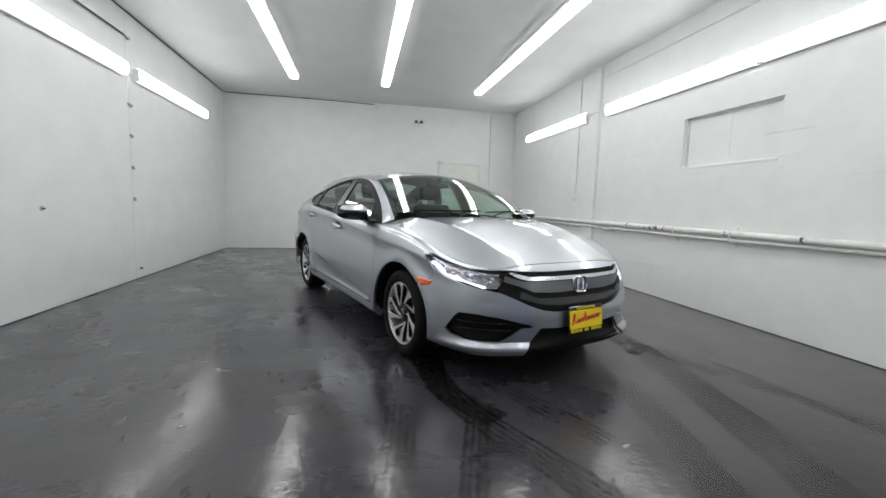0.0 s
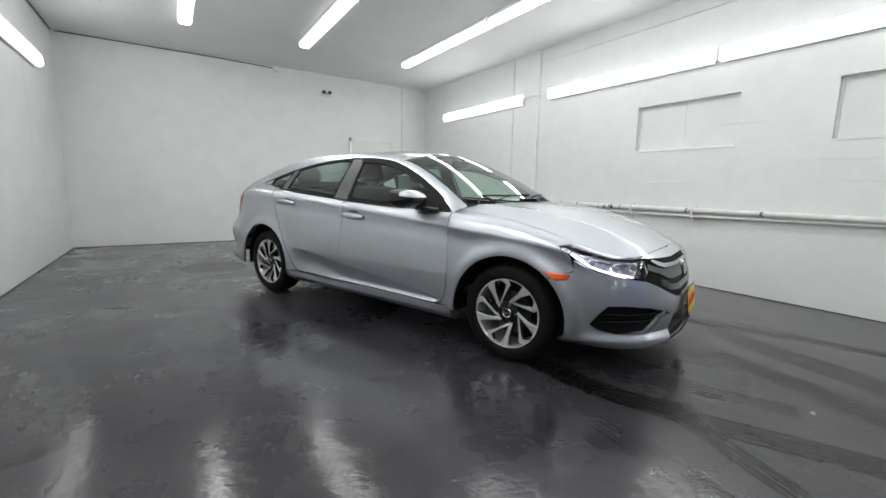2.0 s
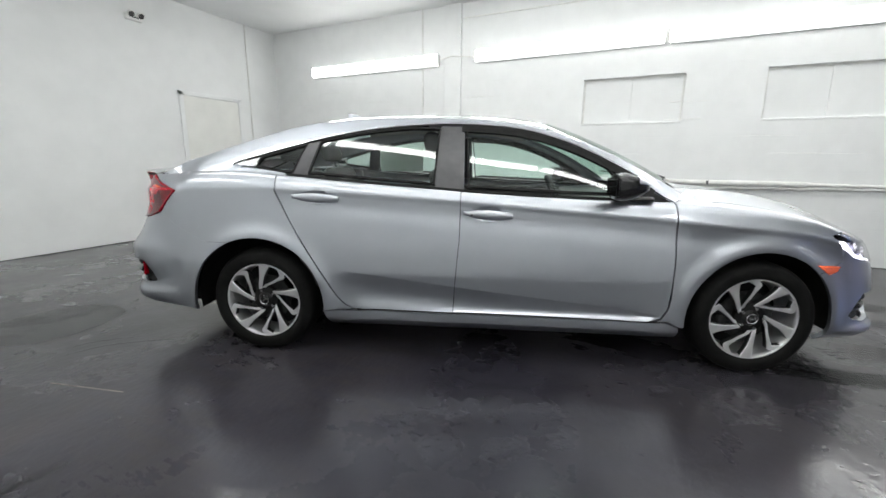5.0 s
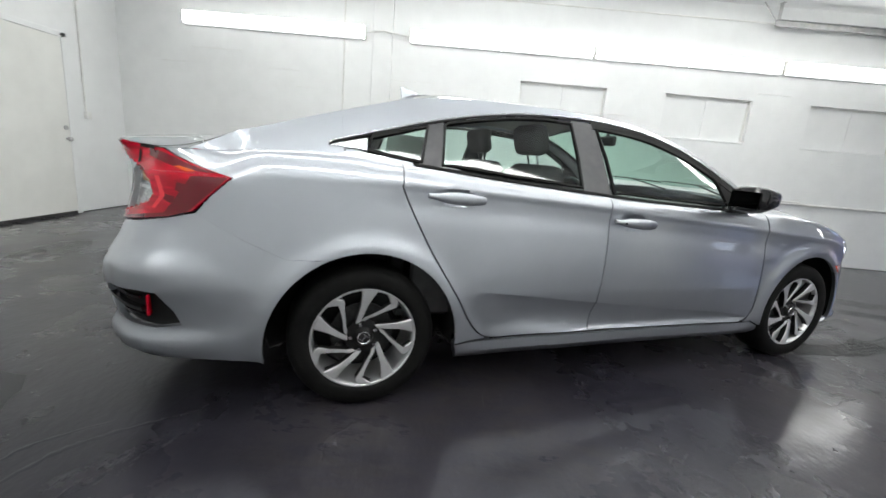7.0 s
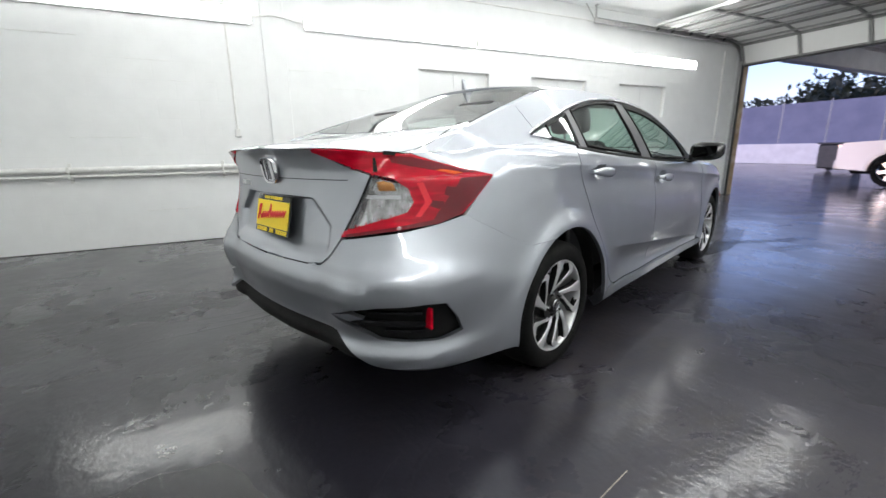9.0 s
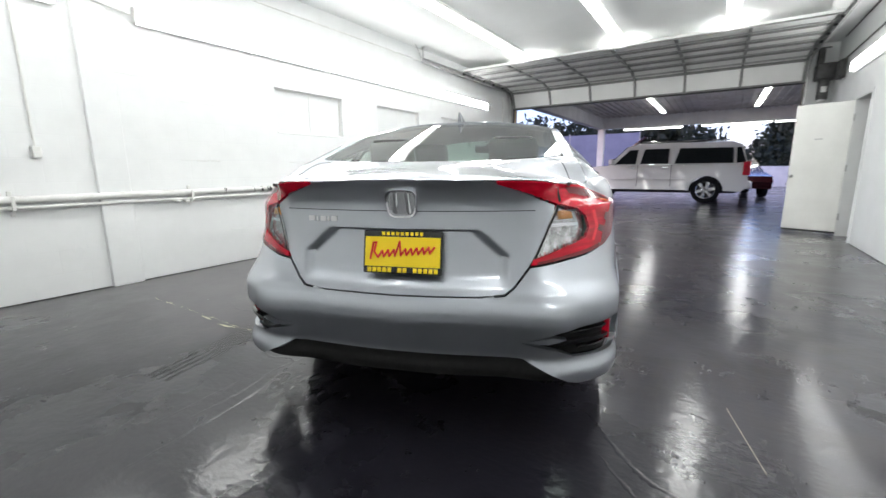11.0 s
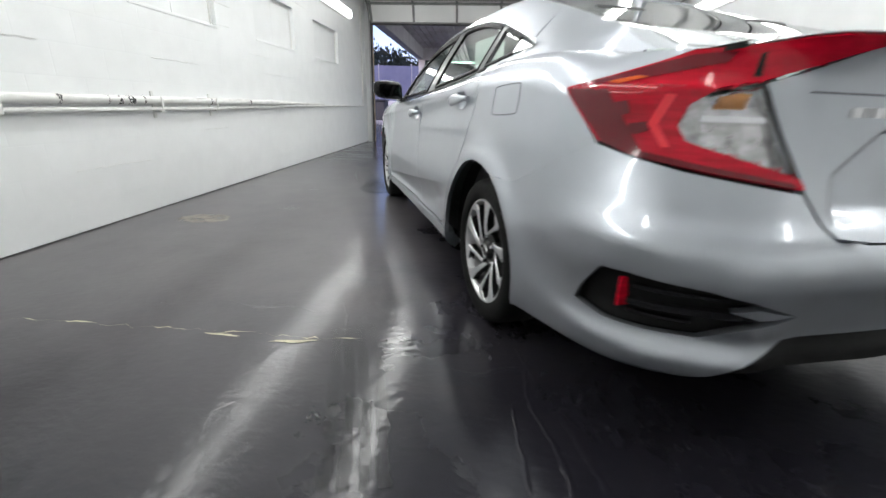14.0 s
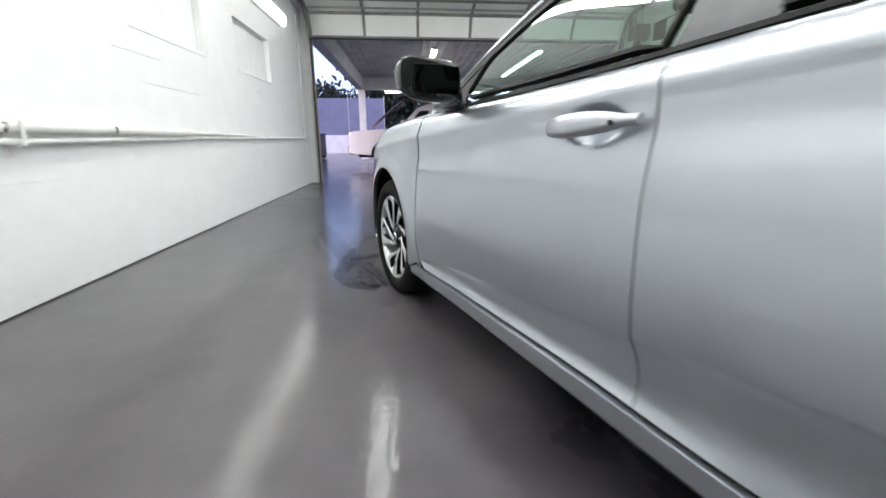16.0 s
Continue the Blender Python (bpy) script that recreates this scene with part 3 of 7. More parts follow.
RUBBER = varied("tyre_rubber", (0.004, 0.004, 0.004), (0.008, 0.008, 0.0075), (0.6, 0.75), 14.0, 120.0, 0.25, 0.001)
for m in (BLACK, RUBBER):
    nodes_of(m)[1].inputs["Specular IOR Level"].default_value = 0.16
CHROME = material("chrome", (0.75, 0.75, 0.76), 0.08, 1.0)
MIRRORPANE = material("mirror_pane", (0.02, 0.021, 0.022), 0.02, 1.0)
ALLOY = varied("machined_alloy", (0.66, 0.66, 0.67), (0.60, 0.60, 0.61), (0.30, 0.36), 12.0, 40.0, 0.0, 0.0005, 0.7)
POCKET = material("black_wheel_pocket", (0.008, 0.008, 0.008), 0.35, Specular_IOR_Level=0.25)
DISC = varied("brake_steel", (0.07, 0.07, 0.07), (0.03, 0.03, 0.03), (0.4, 0.55), 30.0, 90.0, 0.2, 0.001, 0.6)
REDLENS = material("red_lamp_lens", (0.46, 0.003, 0.018), 0.14, 0.0, Coat_Weight=0.2, Specular_IOR_Level=0.3)
nt, bs = nodes_of(REDLENS)
facets = add(nt, "ShaderNodeTexVoronoi", Scale=26.0)
nt.links.new(coords(nt, (1, 1, 2.4)), facets.inputs["Vector"])
streak = noise_tex(nt, coords(nt, (1, 1, 7)), 7.0, 3)
nt.links.new(mixed(nt, ramp(nt, streak, [(0.38, (0,)), (0.62, (1,))]), (0.36, 0.002, 0.014), mixed(nt, facets.outputs["Distance"], (0.64, 0.005, 0.026), (0.44, 0.003, 0.018))), bs.inputs["Base Color"])
REDDARK = material("dark_red_lens", (0.13, 0.0015, 0.008), 0.12, 0.0, Coat_Weight=0.35)
REDBRIGHT = material("bright_red_light_guide", (0.80, 0.02, 0.04), 0.2, 0.0, Coat_Weight=0.6)
AMBER = material("amber_side_marker", (0.75, 0.09, 0.012), 0.15, 0.0, Coat_Weight=1.0)
LAMPBOWL = varied("lamp_reflector", (0.84, 0.83, 0.88), (0.48, 0.47, 0.52), (0.12, 0.3), 34.0, 60.0, 0.3, 0.003, 0.75)
SMOKEBOWL = varied("smoked_lamp_reflector", (0.74, 0.73, 0.72), (0.34, 0.33, 0.32), (0.12, 0.3), 34.0, 60.0, 0.3, 0.003, 0.75)
SATIN = material("satin_silver", (0.70, 0.71, 0.73), 0.22, 0.9)
MIDGREY = material("grey_metallic_trim", (0.15, 0.155, 0.165), 0.3, 0.7)
PILLARGREY = varied("pillar_trim", (0.07, 0.07, 0.075), (0.055, 0.055, 0.06), (0.3, 0.4), 20.0, 90.0, 0.1, 0.001)
GREYGLOSS = material("dark_grey_gloss", (0.05, 0.05, 0.053), 0.2)
DRL = emitter("daytime_strip", (0.88, 0.88, 1.0), 3.0)
BULB = material("amber_bulb", (0.7, 0.3, 0.08), 0.25)
CLOTH = varied("dark_seat_cloth", (0.045, 0.045, 0.046), (0.06, 0.06, 0.061), (0.8, 0.95), 20.0, 180.0, 0.4, 0.002)
TRIM = varied("cabin_plastic", (0.03, 0.03, 0.032), (0.045, 0.045, 0.046), (0.55, 0.7), 16.0, 160.0, 0.3, 0.001)
SHELF = varied("parcel_shelf_felt", (0.17, 0.17, 0.165), (0.14, 0.14, 0.135), (0.85, 0.95), 12.0, 160.0, 0.3, 0.001)
LINER = varied("headliner", (0.5, 0.49, 0.46), (0.46, 0.45, 0.42), (0.85, 0.95), 10.0, 140.0, 0.2, 0.001)
YELLOW = material("plate_yellow", (0.9, 0.66, 0.01), 0.35)
SCRIPT = material("plate_red", (0.62, 0.012, 0.02), 0.4)
PAPER = material("sticker_paper", (0.62, 0.72, 0.66), 0.7)


def clip(poly, axis, value, keep_above):
    out = []
    for a, b in zip(poly, poly[1:] + poly[:1]):
        ia, ib = (a[axis] >= value) == keep_above or a[axis] == value, (b[axis] >= value) == keep_above or b[axis] == value
        if ia:
            out.append(a)
        if ia != ib:
            t = (value - a[axis]) / (b[axis] - a[axis])
            p = [a[0] + t * (b[0] - a[0]), a[1] + t * (b[1] - a[1])]
            p[axis] = value
            out.append(tuple(p))
    return out


def steps(a, b, size, extra=()):
    n = max(1, int(math.ceil((b - a) / size)))
    g = sorted([a + (b - a) * k / n for k in range(n + 1)] + [e for e in extra if a < e < b])
    return [g[0]] + [q for p, q in zip(g, g[1:]) if q - p > 1e-5]


def put_sheet(bm, fn, poly, size=(0.03, 0.02), lip=0.02, mirror=False, push=0.0, extra_u=(), extra_v=()):
    """Lays the surface fn(u, v) over the flat outline poly, in cells, with a lip turned inwards round its edge."""
    polys = poly if isinstance(poly[0], list) else [poly]
    us, vs = [p[0] for q in polys for p in q], [p[1] for q in polys for p in q]
    gu, gv = steps(min(us), max(us), size[0], extra_u), steps(min(vs), max(vs), size[1], extra_v)
    found, faces, uses = {}, [], {}

    def normal(u, v):
        p, a, b = Vector(fn(u, v)), Vector(fn(u + 2e-3, v)), Vector(fn(u, v + 2e-3))
        if (a - p).length < 1e-5:
            a = 2 * p - Vector(fn(u - 2e-3, v))
        n = (a - p).cross(b - p)
        n = n.normalized() if n.length > 1e-12 else Vector((0, 0, 1))
        mid = p - Vector((max(-1.3, min(1.3, p.x)), 0, 0.55))
        return n if n.dot(mid) > 0 else -n

    def vert(u, v):
        key = (round(u, 5), round(v, 5))
        if key not in found:
            p = Vector(fn(u, v))
            n = normal(u, v)
            if mirror and p.y < 1e-3:
                p.y = n.y = 0.0
            found[key] = (p + n * push, n)
        return key

    for outline in polys:
        for a, b in zip(gu, gu[1:]):
            strip = clip(clip(outline, 0, a, True), 0, b, False)
            if len(strip) < 3:
                continue
            lo, hi = min(p[1] for p in strip), max(p[1] for p in strip)
            for c, d in zip(gv, gv[1:]):
                if d < lo or c > hi:
                    continue
                cell = clip(clip(strip, 1, c, True), 1, d, False)
                # a loop that touches itself is taken apart into simple ones
                keys, loops = [], []
                for k in [vert(*p) for p in cell]:
                    if k in keys:
                        i = keys.index(k)
                        loops.append(keys[i:])
                        keys = keys[:i]
                    keys.append(k)
                for keys in loops + [keys]:
                    area = sum(p[0] * q[1] - q[0] * p[1] for p, q in zip(keys, keys[1:] + keys[:1]))
                    if len(keys) >= 3 and abs(area) > 1e-9:
                        faces.append(keys)
                        for p, q in zip(keys, keys[1:] + keys[:1]):
                            uses[frozenset((p, q))] = uses.get(frozenset((p, q)), 0) + 1
    for side in ((1, -1) if mirror else (1,)):
        at = {k: bm.verts.new((p.x, side * p.y, p.z)) for k, (p, n) in found.items()}
        low = {}
        for keys in faces:
            try:
                bm.faces.new([at[k] for k in keys])
            except ValueError:
                pass
        if lip:
            for pair, n in uses.items():
                if n == 1 and len(pair) == 2:
                    a, b = tuple(pair)
                    if mirror and found[a][0].y < 1e-4 and found[b][0].y < 1e-4:
                        continue
                    for k in (a, b):
                        if k not in low:
                            q = found[k][0] - found[k][1] * lip
                            low[k] = bm.verts.new((q.x, side * q.y, q.z))
                    try:
                        bm.faces.new((at[a], at[b], low[b], low[a]))
                    except ValueError:
                        pass
    if mirror:
        bmesh.ops.remove_doubles(bm, verts=[v for v in bm.verts if abs(v.co.y) < 1e-4], dist=1e-4)
    return bm


def sheet(*args, **kw):
    return put_sheet(bmesh.new(), *args, **kw)


def along_crease(poly):
    """A door's outline taken apart along its low crease, with narrow strips beside it that keep the edge crisp."""
    def level(s):
        return LOWCREASE(float(np.interp(s, ARC, OUTLINE[:, 0])))

    def fine(pts):
        out = []
        for p, q in zip(pts, pts[1:] + pts[:1]):
            n = max(1, int(math.ceil(abs(q[0] - p[0]) / 0.02 - 1e-6)))
            out += [(p[0] + (q[0] - p[0]) * k / n, p[1] + (q[1] - p[1]) * k / n) for k in range(n)]
        return out

    rest, pieces = [(s, z - level(s)) for s, z in fine(poly)], []
    for cut in (-0.004, 0.0, 0.004):
        pieces.append(clip(rest, 1, cut, False))
        rest = clip(rest, 1, cut, True)
    return [[(s, z + level(s)) for s, z in fine(q)] for q in pieces + [rest] if len(q) > 2]


def flip(bm):
    """The same piece for the other side of the car."""
    out = bm.copy()
    bmesh.ops.scale(out, vec=(1, -1, 1), verts=out.verts)
    bmesh.ops.reverse_faces(out, faces=out.faces)
    return out


def both(name, bm, mat, parent, label="", **kw):
    """One piece at the left, its mirror image at the right."""
    r = flip(bm)
    return part(name, bm, mat, parent, label, **kw), part(name, r, mat, parent, label, **kw)


def put_ribbon(bm, fn, line, width, push=0.004, closed=True):
    """A flat band along a line on the surface fn, widening outwards by width."""
    n = len(line)
    inner, outer = [], []
    for i in range(n):
        a, b = line[(i - 1) % n if closed else max(i - 1, 0)], line[(i + 1) % n if closed else min(i + 1, n - 1)]
        d = Vector((b[0] - a[0], b[1] - a[1]))
        d = d.normalized() if d.length else Vector((1, 0))
        o = Vector((d.y, -d.x)) * width
        p = line[i]
        for store, q in ((inner, p), (outer, (p[0] + o.x, p[1] + o.y))):
            w = Vector(fn(*q))
            u, v = Vector(fn(q[0] + 2e-3, q[1])) - w, Vector(fn(q[0], q[1] + 2e-3)) - w
            nn = u.cross(v)
            nn = nn.normalized() if nn.length > 1e-12 else Vector((0, 1, 0))
            if nn.dot(w - Vector((max(-1.3, min(1.3, w.x)), 0, 0.55))) < 0:
                nn = -nn
            store.append((bm.verts.new(w + nn * push), bm.verts.new(w - nn * 0.012)))
    for i in range(n if closed else n - 1):
        j = (i + 1) % n
        bm.faces.new((inner[i][0], inner[j][0], outer[j][0], outer[i][0]))
        bm.faces.new((inner[i][0], inner[i][1], inner[j][1], inner[j][0]))
        bm.faces.new((outer[i][0], outer[j][0], outer[j][1], outer[i][1]))
    return bm


def along(a, b, f, n=14, lift=0.0):
    """Points (x, f(x) + lift) from x = a to b."""
    return [(a + (b - a) * k / n, f(a + (b - a) * k / n) + lift) for k in range(n + 1)]


def side_poly(pts):
    """An outline in (x, z) of the flank, as (s, z)."""
    return [(s_of_x(x), z) for x, z in pts]


def arch(wx, a, b, n=18):
    r = ARCH[0 if wx > 0 else 1]
    return [(wx + r * math.cos(radians(a + (b - a) * k / n)), HUBZ - 0.006 + r * math.sin(radians(a + (b - a) * k / n))) for k in range(n + 1)]


def build_car(m):
    car = holder("car", m, "silver four-door sedan with yellow dealer plates parked on the garage floor", "car")
    FINE, MID = (0.022, 0.012), (0.03, 0.016)
    sm = dict(smooth=True, angle=32)

    # flank panels
    brow = [(x, TOPZ(x) - 0.004 - 0.012 * smooth(2.03, 1.96, x)) for x in np.linspace(2.03, 1.72, 12)]
    fender = [(0.899, 0.362), (0.870, 0.304), (0.845, 0.291), (0.90, 0.294), (0.957, 0.268)] + arch(1.35, 186, 46) + [(1.75, 0.63), (1.742, 0.66), (1.725, 0.70), (1.69, 0.735), (1.655, 0.765)]
    fender += brow[::-1] + along(2.035, 0.90, TOPZ, 34) + [(0.905, 0.80), (0.912, 0.6), (0.908, 0.42)]
    bm = sheet(flank, side_poly(fender), FINE)
    outer = lambda x: edge_of_top(x)[1]  # noqa: E731
    yh = lambda x: outer(x) - 0.05 * smooth(1.5, 1.1, x) - 0.004  # noqa: E731
    put_sheet(bm, hood_at, along(0.86, 1.50, outer, 24) + along(1.50, 0.86, lambda x: yh(x) + 0.005, 22), (0.03, 0.02), 0.015)
    both("front_fender", bm, PAINT, car, **sm)
    rear_seam = [(-1.222, 0.97), (-1.215, 0.93), (-1.10, 0.71), (-0.965, 0.50), (-0.91, 0.405), (-0.86, 0.338), (-0.808, 0.303), (-0.74, 0.2935)]
    rear_seam = rounded(rear_seam, 5)
    rdoor = [(-1.222, TOPZ(-1.222))] + rear_seam + [(-0.238, 0.293), (-0.228, 0.45), (-0.207, 0.7), (-0.203, TOPZ(-0.203))] + along(-0.25, -1.2, TOPZ, 14)
    fdoor = [(-0.199, TOPZ(-0.199)), (-0.203, 0.7), (-0.224, 0.45), (-0.234, 0.293), (0.70, 0.2905), (0.80, 0.2915), (0.862, 0.31), (0.892, 0.36), (0.902, 0.45), (0.906, 0.6), (0.899, 0.8), (0.893, TOPZ(0.893))]
    fdoor += along(0.85, -0.16, TOPZ, 16)
    seamq = [(x - 0.006, z - 0.003) for x, z in rear_seam]
    quarter = [(-1.228, TOPZ(-1.228))] + seamq[:-5] + [(seamq[-6][0], 0.294), (-0.86, 0.292), (-0.968, 0.285)]
    quarter += arch(-1.35, -5, 112)
    quarter = side_poly(quarter) + [(4.462, 0.66), (4.6, 0.722), (4.775, 0.812), (4.715, 0.88), (4.643, 0.944), (4.78, 0.976), (4.88, 1.001), (4.965, TOPZ(float(np.interp(4.965, ARC, OUTLINE[:, 0]))))]
    quarter += [(s_of_x(x), TOPZ(x)) for x in (-2.05, -1.95, -1.85, -1.75, -1.65, -1.55, -1.45, -1.35, -1.3, -1.26)]
    bm = sheet(flank, quarter, FINE)
    put_sheet(bm, haunch, along(-1.45, -2.06, lambda x: deck_edge(x)[0], 16) + along(-2.06, -1.45, outer, 16), (0.03, 0.02), 0.0)
    # rear pillar and roof rail belong to the same pressing
    RAIL = along(0.955, -1.45, RAILZ, 44)
    DLO = rounded([(0.85, 0.945), (0.70, 1.05), (0.5, 1.157), (0.3, 1.238), (0.1, 1.288), (-0.15, 1.311), (-0.4, 1.311), (-0.7, 1.287), (-1.0, 1.232), (-1.25, 1.166), (-1.46, 1.104), (-1.505, 1.085)], 4)
    rear_low = [(-1.46, 1.079), (-1.3, 1.062), (-1.18, 1.046)]
    pillar = RAIL + [(-1.45, TOPZ(-1.45))] + along(-1.4, -1.18, TOPZ, 5) + rear_low[::-1][:2] + DLO[::-1] + [(0.90, TOPZ(0.9) + 0.001)]
    put_sheet(bm, cabin, pillar, (0.03, 0.012), 0.012)
    both("rear_quarter", bm, PAINT, car, **sm)
    both("side_sill", sheet(flank, side_poly([(-0.94, 0.19), (0.965, 0.19), (0.955, 0.262), (0.90, 0.2835), (0.70, 0.283), (-0.24, 0.284), (-0.72, 0.2845), (-0.86, 0.284), (-0.965, 0.28)]), MID, 0.05), PAINT, car, **sm)
    foot = side_poly([(x, 0.2875) for x in np.linspace(-0.78, 0.87, 30)])
    rebate = lambda s, z: (*flank(s, 0.289)[:2], z)  # noqa: E731
    both("sill_seal", put_ribbon(put_ribbon(bmesh.new(), rebate, foot, 0.005, -0.004, False), rebate, foot, -0.005, -0.004, False), BLACK, car, "black rubber seal under the doors")

    # doors with handles, mirrors and glass
    glass = {
        "front": rounded([(0.63, 0.965), (0.60, 1.06)], 2) + DLO[7:18] + [(-0.185, 1.296), (-0.175, 1.13), (-0.165, 0.972)] + along(-0.1, 0.58, TOPZ, 6, 0.026),
        "rear": [(-0.345, 0.992), (-0.338, 1.13), (-0.33, 1.297)] + [(x, z - 0.004) for x, z in DLO[25:36] if x < -0.36 and x > -1.02] + [(-1.022, 1.212), (-1.055, 1.045)] + along(-1.0, -0.4, TOPZ, 6, 0.024),
        "quarter": [(-1.145, 1.056), (-1.10, 1.195), (-1.25, 1.152), (-1.335, 1.128), (-1.355, 1.086), (-1.25, 1.068)],
    }
    for side in (1, -1):
        pick = (lambda b: b) if side > 0 else flip
        for name, poly, key, hx, hz in (("front_door", fdoor, "front", -0.055, 0.842), ("rear_door", rdoor, "rear", -0.995, 0.918)):
            d = part(name, pick(sheet(flank, along_crease(side_poly(poly)), FINE, 0.024)), PAINT, car, **sm)
            g = part("window", pick(sheet(cabin, glass[key], (0.06, 0.05), 0.0, push=-0.004)), GLASS, d, "tinted window glass", smooth=True)
            g.visible_shadow = False
            part("window_seal", pick(put_ribbon(bmesh.new(), cabin, glass[key], -0.010)), BLACK, d, "black rubber window seal")
            # handle: cup, grip
            px, py, pz = flank(s_of_x(hx), hz - 0.06)
            pz = hz
            bm = bmesh.new()
            rings = []
            for k in range(17):
                t = k / 16
                x = px + 0.128 - 0.256 * t
                fy = flank(s_of_x(x), hz - 0.06)[1]
                out = 0.012 + 0.026 * math.sin(math.pi * t) ** 0.5
                h = 0.011 + 0.014 * math.sin(math.pi * min(1, t * 1.1 + 0.02)) ** 0.6
                dz = 0.012 * (t - 0.5)
                rings.append([bm.verts.new((x, fy + out + 0.010 * math.cos(a) - 0.004, pz + dz + h * math.sin(a))) for a in [2 * math.pi * q / 12 for q in range(12)]])
            for a, b in zip(rings, rings[1:]):
                for q in range(12):
                    bm.faces.new((a[q], a[(q + 1) % 12], b[(q + 1) % 12], b[q]))
            bm.faces.new(rings[0])
            bm.faces.new(rings[-1])
            hdl = part("door_handle", pick(bm), PAINT, d, smooth=True, angle=50)
            if key == "front":
                for kx in (0.05, 0.085):
                    part("lock_button", pick(rod((px - kx, py + 0.034, pz + 0.001), (px - kx, py + 0.04, pz + 0.001), 0.005, 10)), POCKET, hdl)
        q = part("quarter_window", pick(sheet(cabin, glass["quarter"], (0.06, 0.05), 0.0, push=-0.004)), GLASS, car, "small fixed rear side window", smooth=True)
        q.visible_shadow = False
        part("quarter_seal", pick(put_ribbon(bmesh.new(), cabin, glass["quarter"], 0.012)), BLACK, car, "black rubber window seal")
        part("window_tip", pick(sheet(cabin, [(-1.365, 1.078), (-1.355, 1.126), (-1.43, 1.108), (-1.50, 1.088)], (0.03, 0.02), 0.008, push=0.003)), SATIN, car, "bright metal tip of the side windows")
        part("b_pillar", pick(sheet(cabin, [(-0.185, TOPZ(-0.185) + 0.002), (-0.195, 1.306), (-0.33, 1.311), (-0.345, TOPZ(-0.345) + 0.002)], (0.03, 0.04), 0.01, push=-0.001)), PILLARGREY, car, "dark grey door pillar trim")
        part("c_divider", pick(sheet(cabin, [(-1.058, TOPZ(-1.058) + 0.002), (-1.02, 1.226), (-1.10, 1.208), (-1.155, TOPZ(-1.155) + 0.002)], (0.03, 0.04), 0.01, push=-0.001)), PILLARGREY, car, "dark grey window divider")
        part("mirror_sail", pick(sheet(cabin, [(0.63, TOPZ(0.63) + 0.002), (0.61, 1.07), (0.68, 1.045), (0.83, 0.945), (0.88, TOPZ(0.88) + 0.002)], (0.03, 0.03), 0.01)), BLACK, car, "black corner trim of the window")
        part("belt_trim", pick(sheet(cabin, along(0.86, -1.17, TOPZ, 24, 0.001) + along(-1.17, 0.86, TOPZ, 24, 0.011), (0.05, 0.02), 0.012, push=0.004)), BLACK, car, "black belt moulding")
        part("window_top_trim", pick(put_ribbon(bmesh.new(), cabin, DLO[2:], 0.006, 0.003, False)), BLACK, car, "thin black trim over the side windows")
        part("window_black_frame", pick(put_ribbon(bmesh.new(), cabin, DLO[1:22], -0.034, 0.0025, False)), BLACK, car, "broad black frame along the front window")
        part("window_bright_trim", pick(put_ribbon(bmesh.new(), cabin, [(x, z + 0.008) for x, z in DLO[2:]], 0.005, 0.005, False)), SATIN, car, "thin bright metal strip over the side windows")
        # door mirror: painted cap over a black bowl with a mirror pane, on a foot
        mir = part("door_mirror", pick(mirror_body()), PAINT, car, "door mirror with a silver painted cap", smooth=True, angle=60)
        part("mirror_bowl", pick(mirror_bowl()), BLACKGLOSS, mir, "gloss black mirror bowl", smooth=True, angle=60)
        part("mirror_pane", pick(box(0.538, 0.5435, 0.875, 1.03, 0.955, 1.04, 0.002)), MIRRORPANE, mir, "mirror glass")
        part("mirror_foot", pick(mirror_foot()), BLACKGLOSS, mir, "black mirror foot", smooth=True, angle=60)

    # fuel filler flap, on the left side only
    flap = rounded([(s_of_x(x), z) for x, z in ((-1.43, 0.867), (-1.585, 0.873), (-1.605, 0.89), (-1.605, 0.95), (-1.585, 0.966), (-1.44, 0.958), (-1.42, 0.94), (-1.415, 0.885))], 3, True)
    part("fuel_flap", put_ribbon(bmesh.new(), flank, flap, 0.0028, 0.0006), BLACK, car, "shut line of the fuel filler flap")

    # caps
    def cowl(y):
        return 1.09 - 0.20 * (y / 0.72) ** 2

    nose = float(EDGES[0, 0])
    shut = [(2.0 + 0.09 * math.cos(y / 0.60 * math.pi / 2) ** 0.6 if y < 0.599 else 2.0, y) for y in (0.585, 0.56, 0.52, 0.47, 0.4, 0.3, 0.2, 0.1, 0.0)]
    hood = along(0.885, 1.96, yh, 40) + shut
    hood = [(x, y) for x, y in hood if x > cowl(y) + 0.02]
    nosep = [(x + 0.005, y) for x, y in shut[::-1]] + [(x, outer(x) - 0.004) for x in list(np.linspace(2.03, nose - 0.02, 8)) + [nose - 0.012, nose - 0.006]] + [(nose - 0.003, 0.0)]
    part("nose_panel", sheet(hood_at, nosep, (0.015, 0.025), 0.004, mirror=True), PAINT, car, **sm)
    cw = [(cowl(y) + 0.025, y) for y in np.linspace(0, hood[0][1] - 0.005, 16)]
    bonnet = cw[:-1] + hood
    part("hood", sheet(hood_at, bonnet, (0.03, 0.018), 0.018, mirror=True), PAINT, car, **sm)
    part("cowl_panel", sheet(lambda x, y: (x, y, hood_at(max(x, 0.9), y)[2] - 0.014), [(cowl(y) + 0.05, y) for y in np.linspace(0, 0.73, 14)] + [(cowl(y) - 0.07, y) for y in np.linspace(0.74, 0, 14)], (0.03, 0.03), 0.0, mirror=True), BLACK, car, "black plastic panel below the windscreen")
    shield, rear = dome(GLASSC), dome(BACKC)
    inner = lambda x: RAILY(x) - 0.028  # noqa: E731
